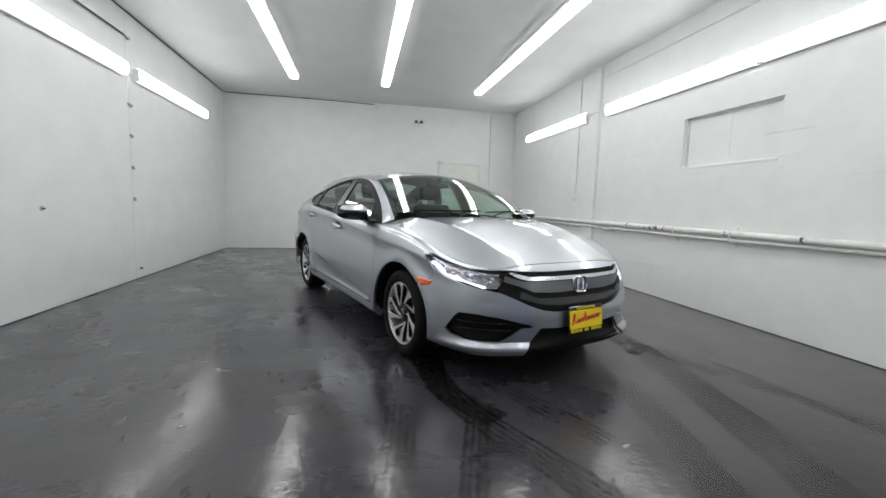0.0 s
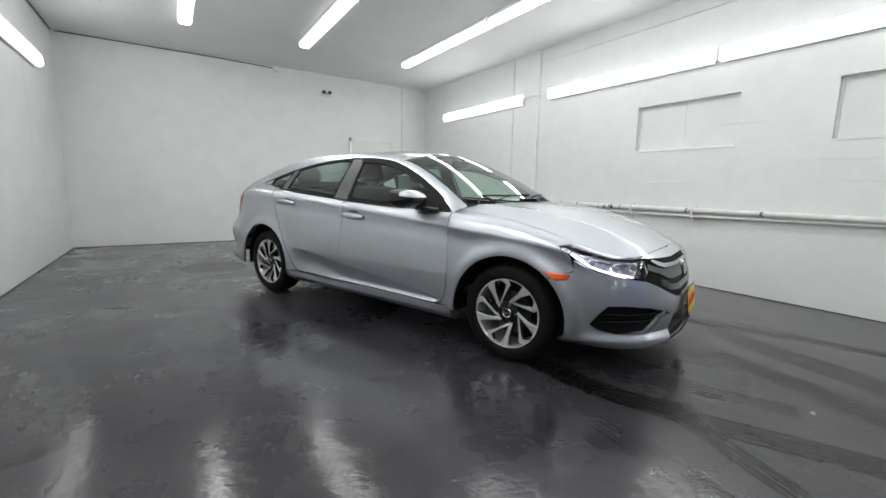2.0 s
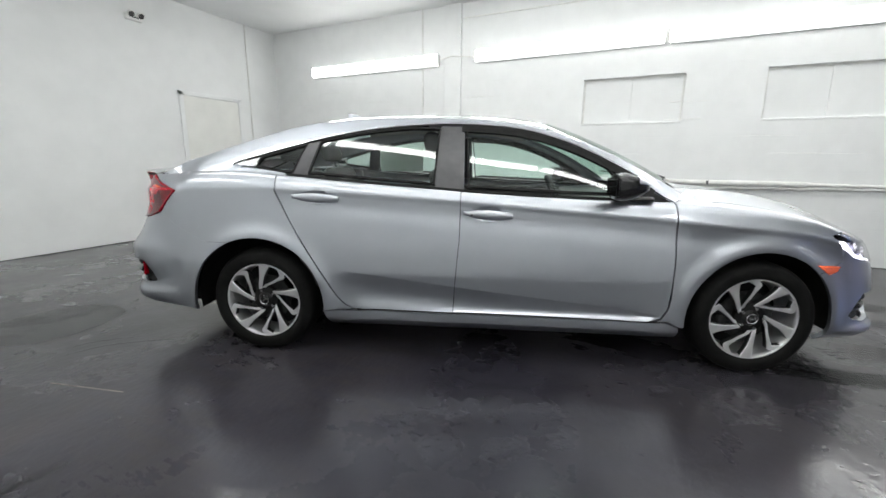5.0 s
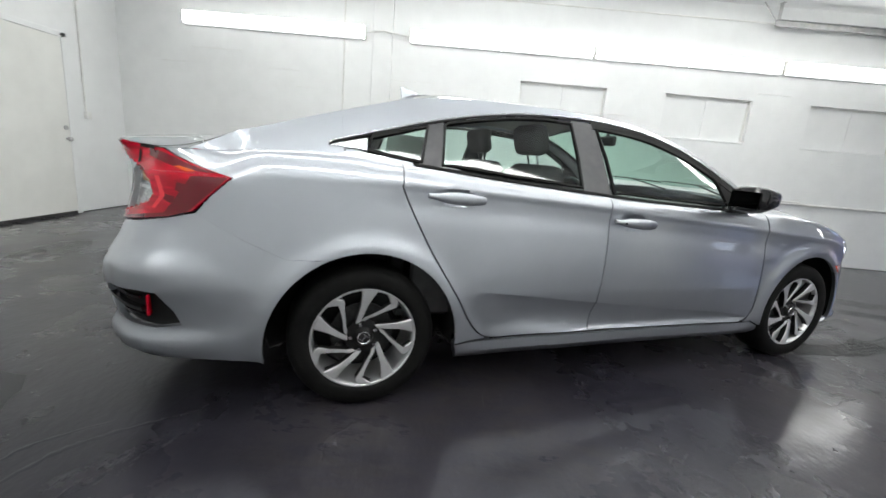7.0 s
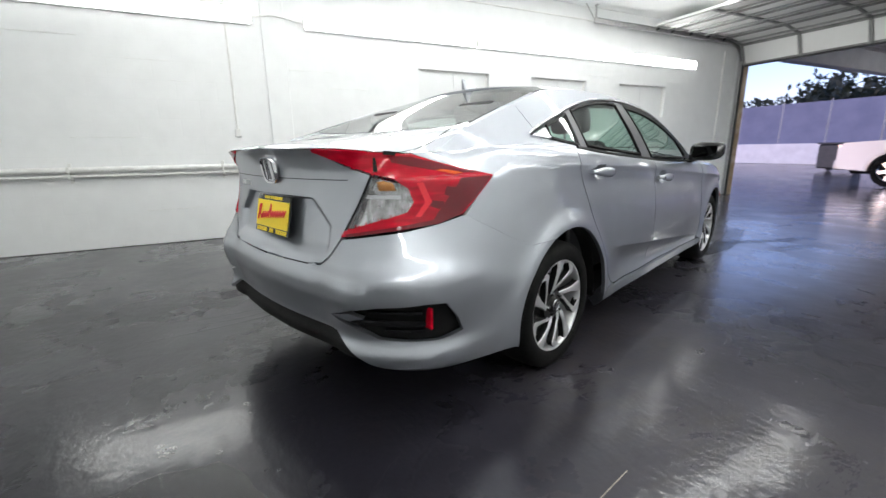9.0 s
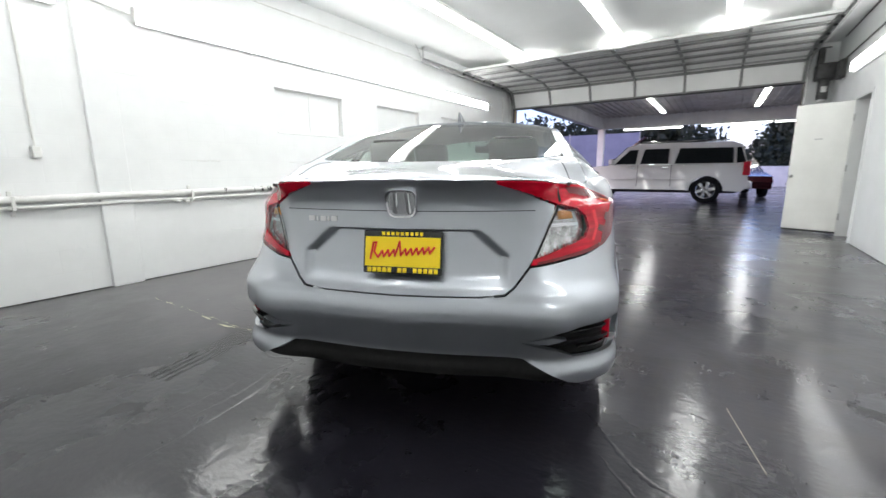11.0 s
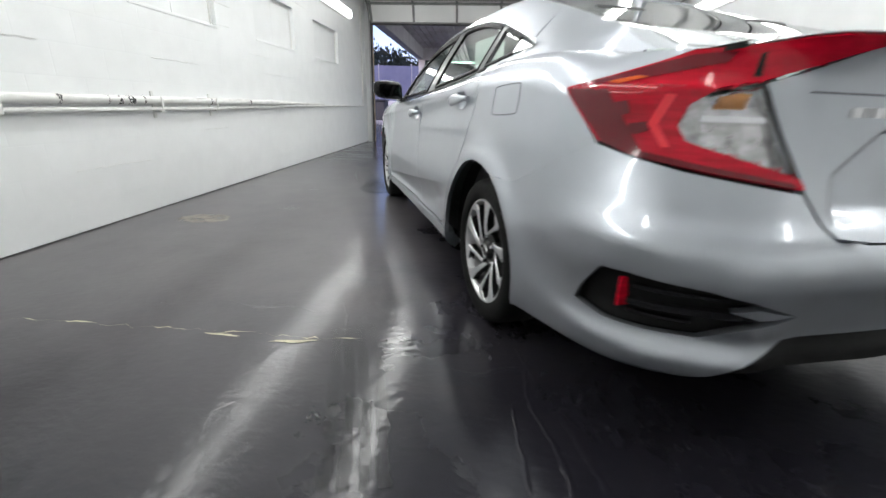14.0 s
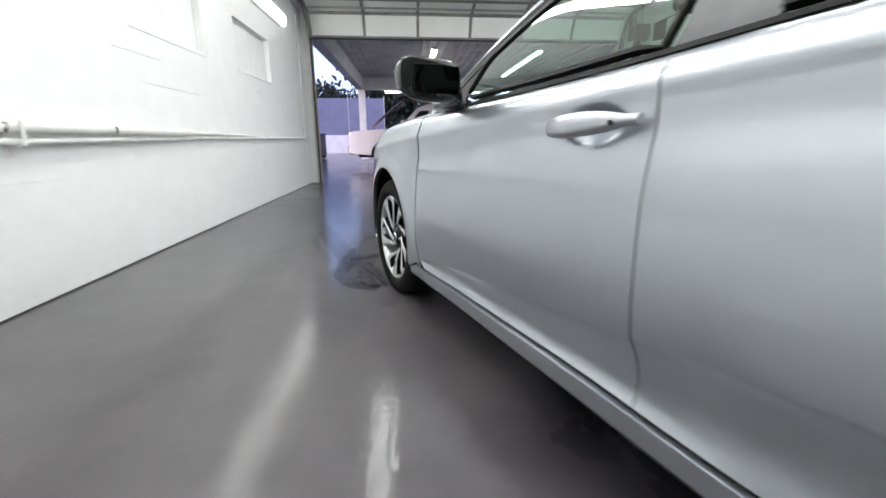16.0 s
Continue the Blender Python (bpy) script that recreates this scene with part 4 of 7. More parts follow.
    top_w = lambda y: 0.315 - 0.05 * (y / 0.58) ** 2  # noqa: E731
    ws = [(cowl(y) - 0.012, y) for y in np.linspace(0, inner(0.9) - 0.005, 16)] + along(cowl(0.7) - 0.02, 0.285, inner, 14) + [(top_w(y), y) for y in np.linspace(inner(0.27), 0, 12)]
    w = part("windscreen", sheet(shield, ws, (0.05, 0.05), 0.0, mirror=True), SHIELDGLASS, car, "curved windscreen glass", smooth=True)
    w.visible_shadow = False
    bm = sheet(shield, along(0.955, 0.27, lambda x: RAILY(x), 16) + along(0.27, 0.955, lambda x: inner(x) + 0.003, 16), (0.04, 0.02), 0.01)
    both("a_pillar", bm, PAINT, car, **sm)
    both("windscreen_seal", sheet(shield, along(0.93, 0.27, lambda x: inner(x) + 0.004, 16) + along(0.27, 0.93, lambda x: inner(x) - 0.03, 16), (0.04, 0.02), 0.0, push=-0.003), BLACKGLOSS, car, "black windscreen edge", smooth=True)
    roofd = dome(ROOFC)
    back_top = lambda y: -1.06 + 0.05 * (y / 0.55) ** 2  # noqa: E731
    rp = [(top_w(y) - 0.004, y) for y in np.linspace(0, RAILY(0.26), 12)] + along(0.25, -1.0, RAILY, 30) + [(back_top(y), y) for y in np.linspace(RAILY(-1.0), 0, 12)]
    part("roof", sheet(roofd, rp, (0.04, 0.03), 0.015, mirror=True), PAINT, car, **sm)
    base = lambda y: -1.735 + 0.03 * (y / 0.6) ** 2  # noqa: E731
    inner2 = lambda x: RAILY(x) - 0.05 + 0.012 * smooth(-1.4, -1.1, x)  # noqa: E731
    bg = [(back_top(y) - 0.008, y) for y in np.linspace(0, inner2(-1.03), 12)] + along(-1.03, -1.70, inner2, 14) + [(base(y), y) for y in np.linspace(inner2(-1.70) - 0.02, 0, 12)]
    g = part("rear_window", sheet(rear, bg, (0.05, 0.05), 0.0, mirror=True), REARGLASS, car, "sloping tinted rear window", smooth=True)
    g.visible_shadow = False
    bm = sheet(rear, along(-0.985, -1.80, RAILY, 16) + along(-1.80, -0.985, lambda x: inner2(x) + 0.003, 16), (0.04, 0.02), 0.01, push=-0.002)
    both("c_pillar", bm, PAINT, car, **sm)
    dk = [(base(y) - 0.008, y) for y in np.linspace(0, inner2(-1.70) - 0.01, 12)] + [(-1.80, deck_edge(-1.80)[0])] + [(x, deck_edge(x)[0] - 0.001) for x in list(np.linspace(-1.84, EDGES[-1, 0] + 0.02, 26)) + [EDGES[-1, 0] + 0.012, EDGES[-1, 0] + 0.006, EDGES[-1, 0] + 0.002]] + [(float(EDGES[-1, 0]) + 0.0005, 0.0)]

    # boot lid: deck with the rear face under it
    bm = sheet(deck_at, dk, (0.03, 0.03), 0.0, mirror=True)
    lid = [(LONG, 1.05), (5.6, 1.05), (5.41, 1.040), (5.225, 0.976), (5.144, 0.952), (5.20, 0.84), (5.269, 0.735), (5.328, 0.66), (5.36, 0.635), (5.45, 0.625), (LONG, 0.622)]
    put_sheet(bm, flank, lid, (0.009, 0.009), 0.02, mirror=True, extra_v=(0.8655, 0.858, 0.851))
    boot = part("boot_lid", bm, PAINT, car, **sm)
    seam = rounded([(-2.165, 0.62), (-2.06, 0.635), (-1.92, 0.625), (-1.80, 0.60), (-1.755, 0.55)], 5)
    both("boot_seam", put_ribbon(bmesh.new(), deck_at, seam, 0.004, 0.0012, False), BLACK, boot, "shut line of the boot lid")
    line = [(LONG - 0.002 - 0.0275 * k, 0.931 + 0.004 * (k / 20) ** 2) for k in range(20)]
    both("lid_seam", put_ribbon(bmesh.new(), flank, line, 0.003, 0.0006, False), BLACK, boot, "thin shut line across the boot lid")
    # badge and bars for the lettering
    car_badge(boot, pose(-2.288, -0.012, 0.963, 0, 9, 180), 0.062, 0.056)
    for k, (a, b) in enumerate(((0.405, 0.378), (0.37, 0.362), (0.35, 0.325), (0.318, 0.31), (0.30, 0.275))):
        part("letter_bar", put_sheet(bmesh.new(), flank, [(s_rear(a), 0.888), (s_rear(a), 0.908), (s_rear(b), 0.908), (s_rear(b), 0.888)], (0.03, 0.03), 0.004, push=0.004), ALLOY, boot, "small chrome lettering bar")
    plate_rear = number_plate(car)
    plate_rear.matrix_basis = pose(-2.296, -0.012, 0.776, 0, -11, 180)
    # tail lamps
    red = [(4.65, 0.944), (4.78, 0.972), (4.88, 0.997)] + [(q, TOPZ(float(np.interp(q, ARC, OUTLINE[:, 0]))) - 0.004) for q in (4.97, 5.03, 5.1, 5.2, 5.3, 5.395)]
    red += [(5.395, 1.036), (5.215, 0.982), (5.138, 0.957), (5.05, 0.938), (4.99, 0.908), (4.968, 0.862), (4.998, 0.828), (5.252, 0.757), (5.262, 0.735), (5.0, 0.772), (4.88, 0.792), (4.785, 0.817)]
    bm = sheet(flank, red, (0.015, 0.012), 0.012, push=0.006)
    tl, tr = both("tail_lamp", bm, REDLENS, car, "red wraparound tail lamp", **sm)
    clear = [(5.136, 0.955), (5.05, 0.938), (4.99, 0.908), (4.968, 0.862), (4.998, 0.828), (5.25, 0.758)]
    inside = [(4.68, 0.94), (4.72, 0.97), (5.0, 0.985), (5.13, 0.95), (5.22, 0.765), (4.98, 0.79), (4.8, 0.83)]
    for lamp, pick in ((tl, lambda b: b), (tr, flip)):
        part("lamp_housing", pick(sheet(flank, inside, (0.03, 0.03), 0.0, push=-0.034)), BLACK, lamp)
        part("reverse_lens", pick(sheet(flank, clear, (0.02, 0.02), 0.0, push=0.005)), CLEAR, lamp, "clear reversing lamp lens", smooth=True)
        part("reverse_bowl", pick(sheet(flank, clear, (0.02, 0.02), 0.0, push=-0.022)), SMOKEBOWL, lamp, "bright reflector behind the clear lens", smooth=True)
        part("reverse_edge", pick(sheet(flank, [(5.136, 0.955), (5.128, 0.95), (5.238, 0.762), (5.25, 0.758)], (0.02, 0.02), 0.0, push=0.006)), BLACK, lamp)
        part("lamp_bar", pick(sheet(flank, [(5.03, 0.885), (5.16, 0.885), (5.165, 0.872), (5.025, 0.872)], (0.02, 0.02), 0.012, push=-0.010)), CHROME, lamp)
        part("bulb_cover", pick(sheet(flank, [(5.12, 0.935), (5.065, 0.925), (5.055, 0.9), (5.115, 0.9)], (0.02, 0.02), 0.01, push=-0.012)), BULB, lamp, "amber bulb behind the lens", smooth=True)
        part("dark_band", pick(sheet(flank, [(4.66, 0.940), (4.79, 0.936), (4.90, 0.80), (4.79, 0.822)], (0.02, 0.015), 0.0, push=0.0075)), REDDARK, lamp, "darker red reflector field", smooth=True)
        part("dark_edge", pick(sheet(flank, [(5.24, 0.738), (5.0, 0.771), (4.88, 0.788), (4.79, 0.818), (4.81, 0.824), (4.9, 0.80), (5.0, 0.785), (5.235, 0.748)], (0.02, 0.015), 0.0, push=0.0078)), REDDARK, lamp, "dark lower rim of the lens", smooth=True)
        part("light_line", pick(sheet(flank, [(4.665, 0.9435), (4.85, 0.948), (4.97, 0.943), (4.97, 0.939), (4.85, 0.943), (4.665, 0.9395)], (0.02, 0.015), 0.0, push=0.0082)), CLEAR, lamp, "bright ridge along the lens", smooth=True)
        part("upper_field", pick(sheet(flank, [(4.68, 0.950), (4.78, 0.967), (4.88, 0.992), (4.97, 1.010), (5.09, 1.016), (5.07, 0.992), (4.95, 0.976), (4.84, 0.955)], (0.02, 0.012), 0.0, push=0.0076)), REDDARK, lamp, "dark wine-red upper field of the lens", smooth=True)
        part("turn_lens", pick(sheet(flank, [(4.775, 0.953), (4.85, 0.966), (4.875, 0.962), (4.81, 0.949)], (0.02, 0.01), 0.0, push=0.0088)), AMBER, lamp, "amber turn signal lens", smooth=True)
        for low, top, q in ((0.880, 0.908, 4.80), (0.842, 0.862, 4.855)):
            part("lamp_socket", pick(sheet(flank, [(q, top), (q + 0.045, top + 0.006), (q + 0.055, low + 0.006), (q + 0.02, low - 0.006), (q + 0.005, low + 0.002)], (0.02, 0.01), 0.0, push=0.0079)), REDDARK, lamp, "dark lamp socket showing through the lens", smooth=True)
        part("lens_ridge", pick(sheet(flank, [(4.93, 0.930), (4.955, 0.928), (4.925, 0.862), (4.965, 0.812), (4.945, 0.810), (4.90, 0.862)], (0.02, 0.012), 0.0, push=0.0080)), REDBRIGHT, lamp, "bright red light guide in the lens", smooth=True)
        part("lamp_gap", pick(sheet(flank, [(5.135, 1.012), (5.126, 1.012), (5.115, 0.962), (5.13, 0.962)], (0.02, 0.015), 0.0, push=0.0085)), BLACK, lamp, "shut line through the lamp")
    # rear bumper
    vent_up = [(4.815, 0.405), (4.835, 0.455), (4.885, 0.525), (4.95, 0.53), (5.10, 0.516), (5.18, 0.503), (5.30, 0.455)]
    vent_low = [(5.30, 0.455), (5.18, 0.425), (5.10, 0.392), (4.90, 0.388), (4.815, 0.405)]
    vent = vent_up + vent_low[1:-1]
    upper = [(LONG, 0.615), (5.45, 0.618), (5.356, 0.628), (5.322, 0.655), (5.264, 0.727), (5.0, 0.764), (4.88, 0.786), (4.775, 0.8116), (4.6, 0.7214), (4.4625, 0.6596)]
    upper += side_poly(arch(-1.35, 113, 164.5, 10)) + vent_up + [(LONG, 0.452)]
    lower = [(LONG, 0.452)] + vent_low + side_poly(arch(-1.35, 164.5, 188, 6)) + [(4.56, 0.262), (4.9, 0.272), (5.08, 0.285), (5.14, 0.304), (5.29, 0.388), (LONG, 0.388)]
    part("rear_bumper", sheet(flank, [upper, lower], (0.022, 0.014), 0.02, mirror=True), PAINT, car, **sm)
    part("diffuser", sheet(flank, [(LONG, 0.392), (5.28, 0.392), (5.13, 0.308), (5.10, 0.290), (LONG, 0.302)], (0.04, 0.02), 0.0, mirror=True, push=-0.02), BLACK, car, "black lower edge of the rear bumper", smooth=True)
    for side in (1, -1):
        pick = (lambda b: b) if side > 0 else flip
        v = part("bumper_vent", pick(sheet(flank, vent, (0.03, 0.02), 0.0, push=-0.03)), BLACK, car, "black corner vent of the rear bumper", smooth=True)
        part("vent_blade", pick(sheet(flank, [(5.26, 0.458), (5.15, 0.464), (4.95, 0.458), (4.95, 0.444), (5.15, 0.447)], (0.03, 0.02), 0.02, push=-0.004)), BLACKGLOSS, v)
        part("vent_wing", pick(sheet(flank, [(5.30, 0.455), (5.20, 0.482), (5.15, 0.47), (5.21, 0.452)], (0.03, 0.02), 0.02, push=-0.002)), PAINT, v)
        for q0, q1, zc in ((4.96, 5.14, 0.490), (4.95, 5.08, 0.420)):
            part("vent_blade", pick(sheet(flank, [(q1, zc + 0.004), (q0, zc + 0.005), (q0, zc - 0.005), (q1, zc - 0.003)], (0.03, 0.02), 0.012, push=-0.014)), BLACKGLOSS, v)
        rx, ry, rz = flank(4.925, 0.465)
        part("reflector", pick(box(rx - 0.004, rx + 0.008, ry - 0.05, ry - 0.010, 0.426, 0.506, 0.004)), REDLENS, v, "red reflector")
    # front bumper, lamps and grille
    intake_up = [(0.39, 0.372), (0.43, 0.39), (0.60, 0.43), (0.74, 0.447), (0.855, 0.445), (0.90, 0.40), (0.95, 0.332)]
    intake_low = [(0.95, 0.332), (0.90, 0.302), (0.80, 0.284), (0.60, 0.285), (0.535, 0.322), (0.47, 0.366), (0.39, 0.372)]
    intake = intake_up + intake_low[1:-1]
    upper = side_poly(arch(1.35, 6.05, 45, 10)) + [(1.052, 0.625), (1.055, 0.69), (0.97, 0.645), (0.90, 0.625), (0.72, 0.592), (0.605, 0.575), (0.53, 0.548), (0.41, 0.497), (0.32, 0.468), (0.21, 0.452), (0, 0.452), (0, 0.352), (0.21, 0.354), (0.34, 0.362)]
    upper += intake_up
    lower = [(0.34, 0.362), (0.41, 0.285), (0.46, 0.212), (0.76, 0.20), (1.0, 0.20), (1.12, 0.205)] + side_poly(arch(1.35, -8, 6.05, 4)) + intake_low
    part("front_bumper", sheet(flank, [upper, lower], (0.022, 0.014), 0.02, mirror=True), PAINT, car, **sm)
    part("lower_intake", sheet(flank, [(0, 0.36), (0.37, 0.37), (0.42, 0.33), (0.45, 0.20), (0, 0.20)], (0.04, 0.02), 0.0, mirror=True, push=-0.035), BLACK, car, "black lower air intake", smooth=True)
    part("front_lip", sheet(flank, [(0, 0.245), (0.41, 0.235), (0.41, 0.19), (0, 0.20)], (0.04, 0.02), 0.0, mirror=True, push=-0.012), BLACK, car, "black lip under the front bumper", smooth=True)
    band = [(0, 0.692), (0.45, 0.69), (0.52, 0.69), (0.60, 0.688), (0.602, 0.67), (0.588, 0.63), (0.615, 0.60), (0.605, 0.58), (0.53, 0.553), (0.41, 0.502), (0.32, 0.473), (0.21, 0.457), (0, 0.457)]
    gr = part("grille", sheet(flank, band, (0.03, 0.02), 0.0, mirror=True, push=-0.014), BLACK, car, "black grille panel", smooth=True)
    part("grille_strip", sheet(flank, [(0, 0.662), (0.28, 0.662), (0.41, 0.664), (0.47, 0.678), (0.53, 0.693), (0.545, 0.684), (0.48, 0.655), (0.42, 0.642), (0, 0.638)], (0.02, 0.012), 0.0, mirror=True, push=0.006), SATIN, gr, "bright satin strip across the grille", smooth=True)
    part("grille_bar", sheet(flank, [(0, 0.635), (0.425, 0.638), (0.49, 0.65), (0.57, 0.672), (0.58, 0.64), (0.47, 0.61), (0.38, 0.578), (0.25, 0.570), (0, 0.570)], (0.03, 0.012), 0.0, mirror=True, push=-0.004), MIDGREY, gr, "grey metallic grille bar", smooth=True)
    part("grille_lower_bar", sheet(flank, [(0, 0.536), (0.27, 0.538), (0.36, 0.543), (0.47, 0.585), (0.48, 0.545), (0.35, 0.508), (0.2, 0.492), (0, 0.492)], (0.03, 0.012), 0.0, mirror=True, push=-0.004), GREYGLOSS, gr, "dark grey lower grille bar", smooth=True)
    car_badge(gr, pose(2.178, 0, 0.603, 0, -8, 0), 0.062, 0.052)
    plate_front = number_plate(car)
    plate_front.matrix_basis = pose(2.245, 0, 0.397, 0, -6, 0)
    lamp_o = [(1.14, 0.766)] + [(q, TOPZ(float(np.interp(q, ARC, OUTLINE[:, 0]))) - 0.018) for q in (1.08, 1.0, 0.92, 0.84, 0.76, 0.68)] + [(0.605, 0.69), (0.603, 0.672), (0.59, 0.63), (0.617, 0.602), (0.72, 0.598), (0.90, 0.630), (0.97, 0.651), (1.05, 0.697), (1.09, 0.735)]
    for side in (1, -1):
        pick = (lambda b: b) if side > 0 else flip
        h = part("headlamp", pick(sheet(flank, lamp_o, (0.025, 0.02), 0.0, push=-0.05)), LAMPBOWL, car, "clear headlamp with chrome bowls and a white light strip", smooth=True)
        part("lens", pick(sheet(flank, lamp_o, (0.025, 0.02), 0.012, push=0.002)), CLEAR, h, "clear headlamp lens", smooth=True)
        strip = [(1.075, 0.726), (1.045, 0.699), (0.97, 0.655), (0.90, 0.634), (0.70, 0.603), (0.70, 0.608), (0.90, 0.642), (0.965, 0.664), (1.037, 0.708), (1.066, 0.733)]
        part("light_strip", pick(sheet(flank, strip, (0.02, 0.02), 0.02, push=-0.006)), DRL, h, "glowing white daytime strip", smooth=True)
        for s0, z0, r in ((0.92, 0.685, 0.034), (0.79, 0.655, 0.034), (0.665, 0.642, 0.028)):
            p0, p1 = Vector(flank(s0, z0)), Vector(flank(s0 + 0.01, z0))
            nrm = Vector((0.93, 0.36, 0.05)).normalized()
            bm = bmesh.new()
            lathe(bm, [(0.001, -0.02), (r * 0.6, -0.016), (r, 0.0), (r * 1.12, 0.0), (r * 1.12, -0.012)], 20, Matrix.Translation(p0 - nrm * 0.028) @ nrm.to_track_quat("Z", "Y").to_matrix().to_4x4())
            part("lamp_bowl", pick(bm), LAMPBOWL, h, "chrome lamp bowl", smooth=True, angle=50)
        part("lamp_brow", pick(sheet(flank, [(1.08, 0.745), (0.93, 0.715), (0.80, 0.695), (0.62, 0.678), (0.62, 0.668), (0.80, 0.682), (0.93, 0.702), (1.07, 0.735)], (0.03, 0.02), 0.02, push=-0.02)), LAMPBOWL, h, smooth=True)
        part("side_marker", pick(sheet(flank, side_poly([(1.588, 0.618), (1.74, 0.604), (1.72, 0.578), (1.66, 0.566)]), (0.03, 0.02), 0.01, push=0.003)), AMBER, car, "amber side marker lamp", smooth=True)
        v = part("intake_grille", pick(sheet(flank, intake, (0.03, 0.02), 0.0, push=-0.04)), BLACK, car, "black corner intake of the front bumper", smooth=True)
        for zz in (0.345, 0.385):
            part("intake_blade", pick(sheet(flank, [(0.52, zz), (0.88, zz), (0.88, zz + 0.01), (0.52, zz + 0.01)], (0.05, 0.02), 0.02, push=-0.022)), BLACKGLOSS, v)
    # wipers and aerial fin
    for y0, y1 in ((-0.55, 0.05), (0.08, 0.62)):
        bm = bmesh.new()
        pts = [(cowl(y) - 0.03 - 0.02 * k, y, shield(cowl(y) - 0.03 - 0.02 * k, y)[2] + 0.009) for k, y in zip((0, 0.4, 1), (y0, (y0 + y1) / 2, y1))]
        put_tube(bm, pts, 0.0045, 6)
        put_rod(bm, (cowl(y0) + 0.02, y0, hood_at(cowl(y0) + 0.02, y0)[2] - 0.006), pts[1], 0.005, 6)
        part("wiper", bm, BLACK, car, "black wiper arm and blade")
    bm = bmesh.new()
    za = ROOFC(-0.93)
    rows = []
    for k in range(9):
        t = k / 8
        x0, x1, w = -0.86 - 0.19 * t, -1.06 - 0.0 * t, 0.022 * (1 - t) ** 0.7 + 0.002
        z = za - 0.012 + 0.058 * t
        rows.append([bm.verts.new(p) for p in ((x0, 0, z), ((x0 + x1) / 2, w, z), (x1 - 0.012 * t, w * 0.5, z), (x1 - 0.012 * t, -w * 0.5, z), ((x0 + x1) / 2, -w, z))])
    for a, b in zip(rows, rows[1:]):
        for q in range(5):
            bm.faces.new((a[q], a[(q + 1) % 5], b[(q + 1) % 5], b[q]))
    bm.faces.new(rows[-1])
    part("aerial_fin", bm, PAINT, car, "shark-fin roof aerial", smooth=True, angle=50)
    # wheels, arches, dark underbody
    wheel = build_wheel()
    for wx in WHEELS:
        for side in (1, -1):
            w = wheel if (wx, side) == (1.35, 1) else copy_thing(wheel, Matrix())
            w.parent = car
            w.matrix_basis = pose(wx, side * 0.85, 0.3095, 0, 0, 0 if side > 0 else 180) @ Matrix.Scale(0.975, 4) @ pose(0, 0, 0, -90, 0, 0) @ pose(0, 0, 0, 0, 0, 17 if wx > 0 else 50)
            bm = bmesh.new()
            lathe(bm, [(0.398, -0.03), (0.40, -0.24), (0.2, -0.26), (0.05, -0.26)], 40, pose(wx, side * 0.872, HUBZ, -90 if side > 0 else 90))
            bmesh.ops.delete(bm, geom=[f for f in bm.faces if f.calc_center_median().z < 0.24], context="FACES")
            part("wheel_arch_liner", bm, BLACK, car, "black wheel arch liner", smooth=True)
    bm = bmesh.new()
    put_box(bm, -2.05, 2.0, -0.6, 0.6, 0.2, 0.40, 0.03)
    put_box(bm, -0.88, 0.89, -0.77, 0.77, 0.20, 0.36, 0.02)
    put_box(bm, 1.02, 2.02, -0.55, 0.55, 0.3, 0.66, 0.02)
    put_box(bm, -2.08, -1.5, -0.45, 0.45, 0.3, 0.8, 0.02)
    part("underbody", bm, BLACK, car, "dark underbody")
    cabin_fittings(car)
    return car


def car_badge(parent, m, half, high):
    """A rounded chrome ring with two upright bars on a dark ground, its face towards +X of m."""
    def ring(k):
        pts = []
        for i in range(36):
            a = 2 * math.pi * i / 36
            ca, sa = math.cos(a), math.sin(a)
            y, z = abs(ca) ** 0.5 * (1 if ca > 0 else -1), abs(sa) ** 0.5 * (1 if sa > 0 else -1)
            pts.append((half * k * y * (1 + 0.08 * z), high * k * z))
        return pts
    bm = bmesh.new()
    loops = [[bm.verts.new(m @ Vector((d, y, z))) for y, z in ring(k)] for k, d in ((1.0, 0.0), (1.0, 0.01), (0.94, 0.017), (0.85, 0.014), (0.82, 0.0))]
    for a, b in zip(loops, loops[1:]):
        for i in range(36):
            bm.faces.new((a[i], a[(i + 1) % 36], b[(i + 1) % 36], b[i]))
    badge = part("badge", bm, CHROME, parent, "rounded chrome badge ring", smooth=True, angle=50)
    bm = bmesh.new()
    bm.faces.new([bm.verts.new(m @ Vector((0.004, y, z))) for y, z in ring(0.86)])
    part("badge_ground", bm, SATIN, badge)
    for s in (1, -1):
        part("badge_bar", box(0.004, 0.014, -0.009, 0.009, -high * 0.72, high * 0.78, 0.004, m @ pose(0, s * half * 0.40, 0, s * 3)), CHROME, badge)


def mirror_shell(grow=0.0):
    bm = bmesh.new()
    bmesh.ops.create_uvsphere(bm, u_segments=28, v_segments=16, radius=1)
    for v in bm.verts:
        x, y, z = v.co
        sq = lambda a, p: (abs(a) ** p) * (1 if a > 0 else -1)  # noqa: E731
        high = 0.068 * (1 - 0.18 * max(0.0, y)) * (1 - 0.5 * max(0.0, x) ** 1.3)
        v.co = (0.59 + (0.115 + grow if x > 0 else 0.06 + grow) * x - 0.03 * y, 0.955 + (0.118 + grow) * sq(y, 0.5), 1.0 + (high + grow) * sq(z, 0.46) + 0.010 * y)
    return bm


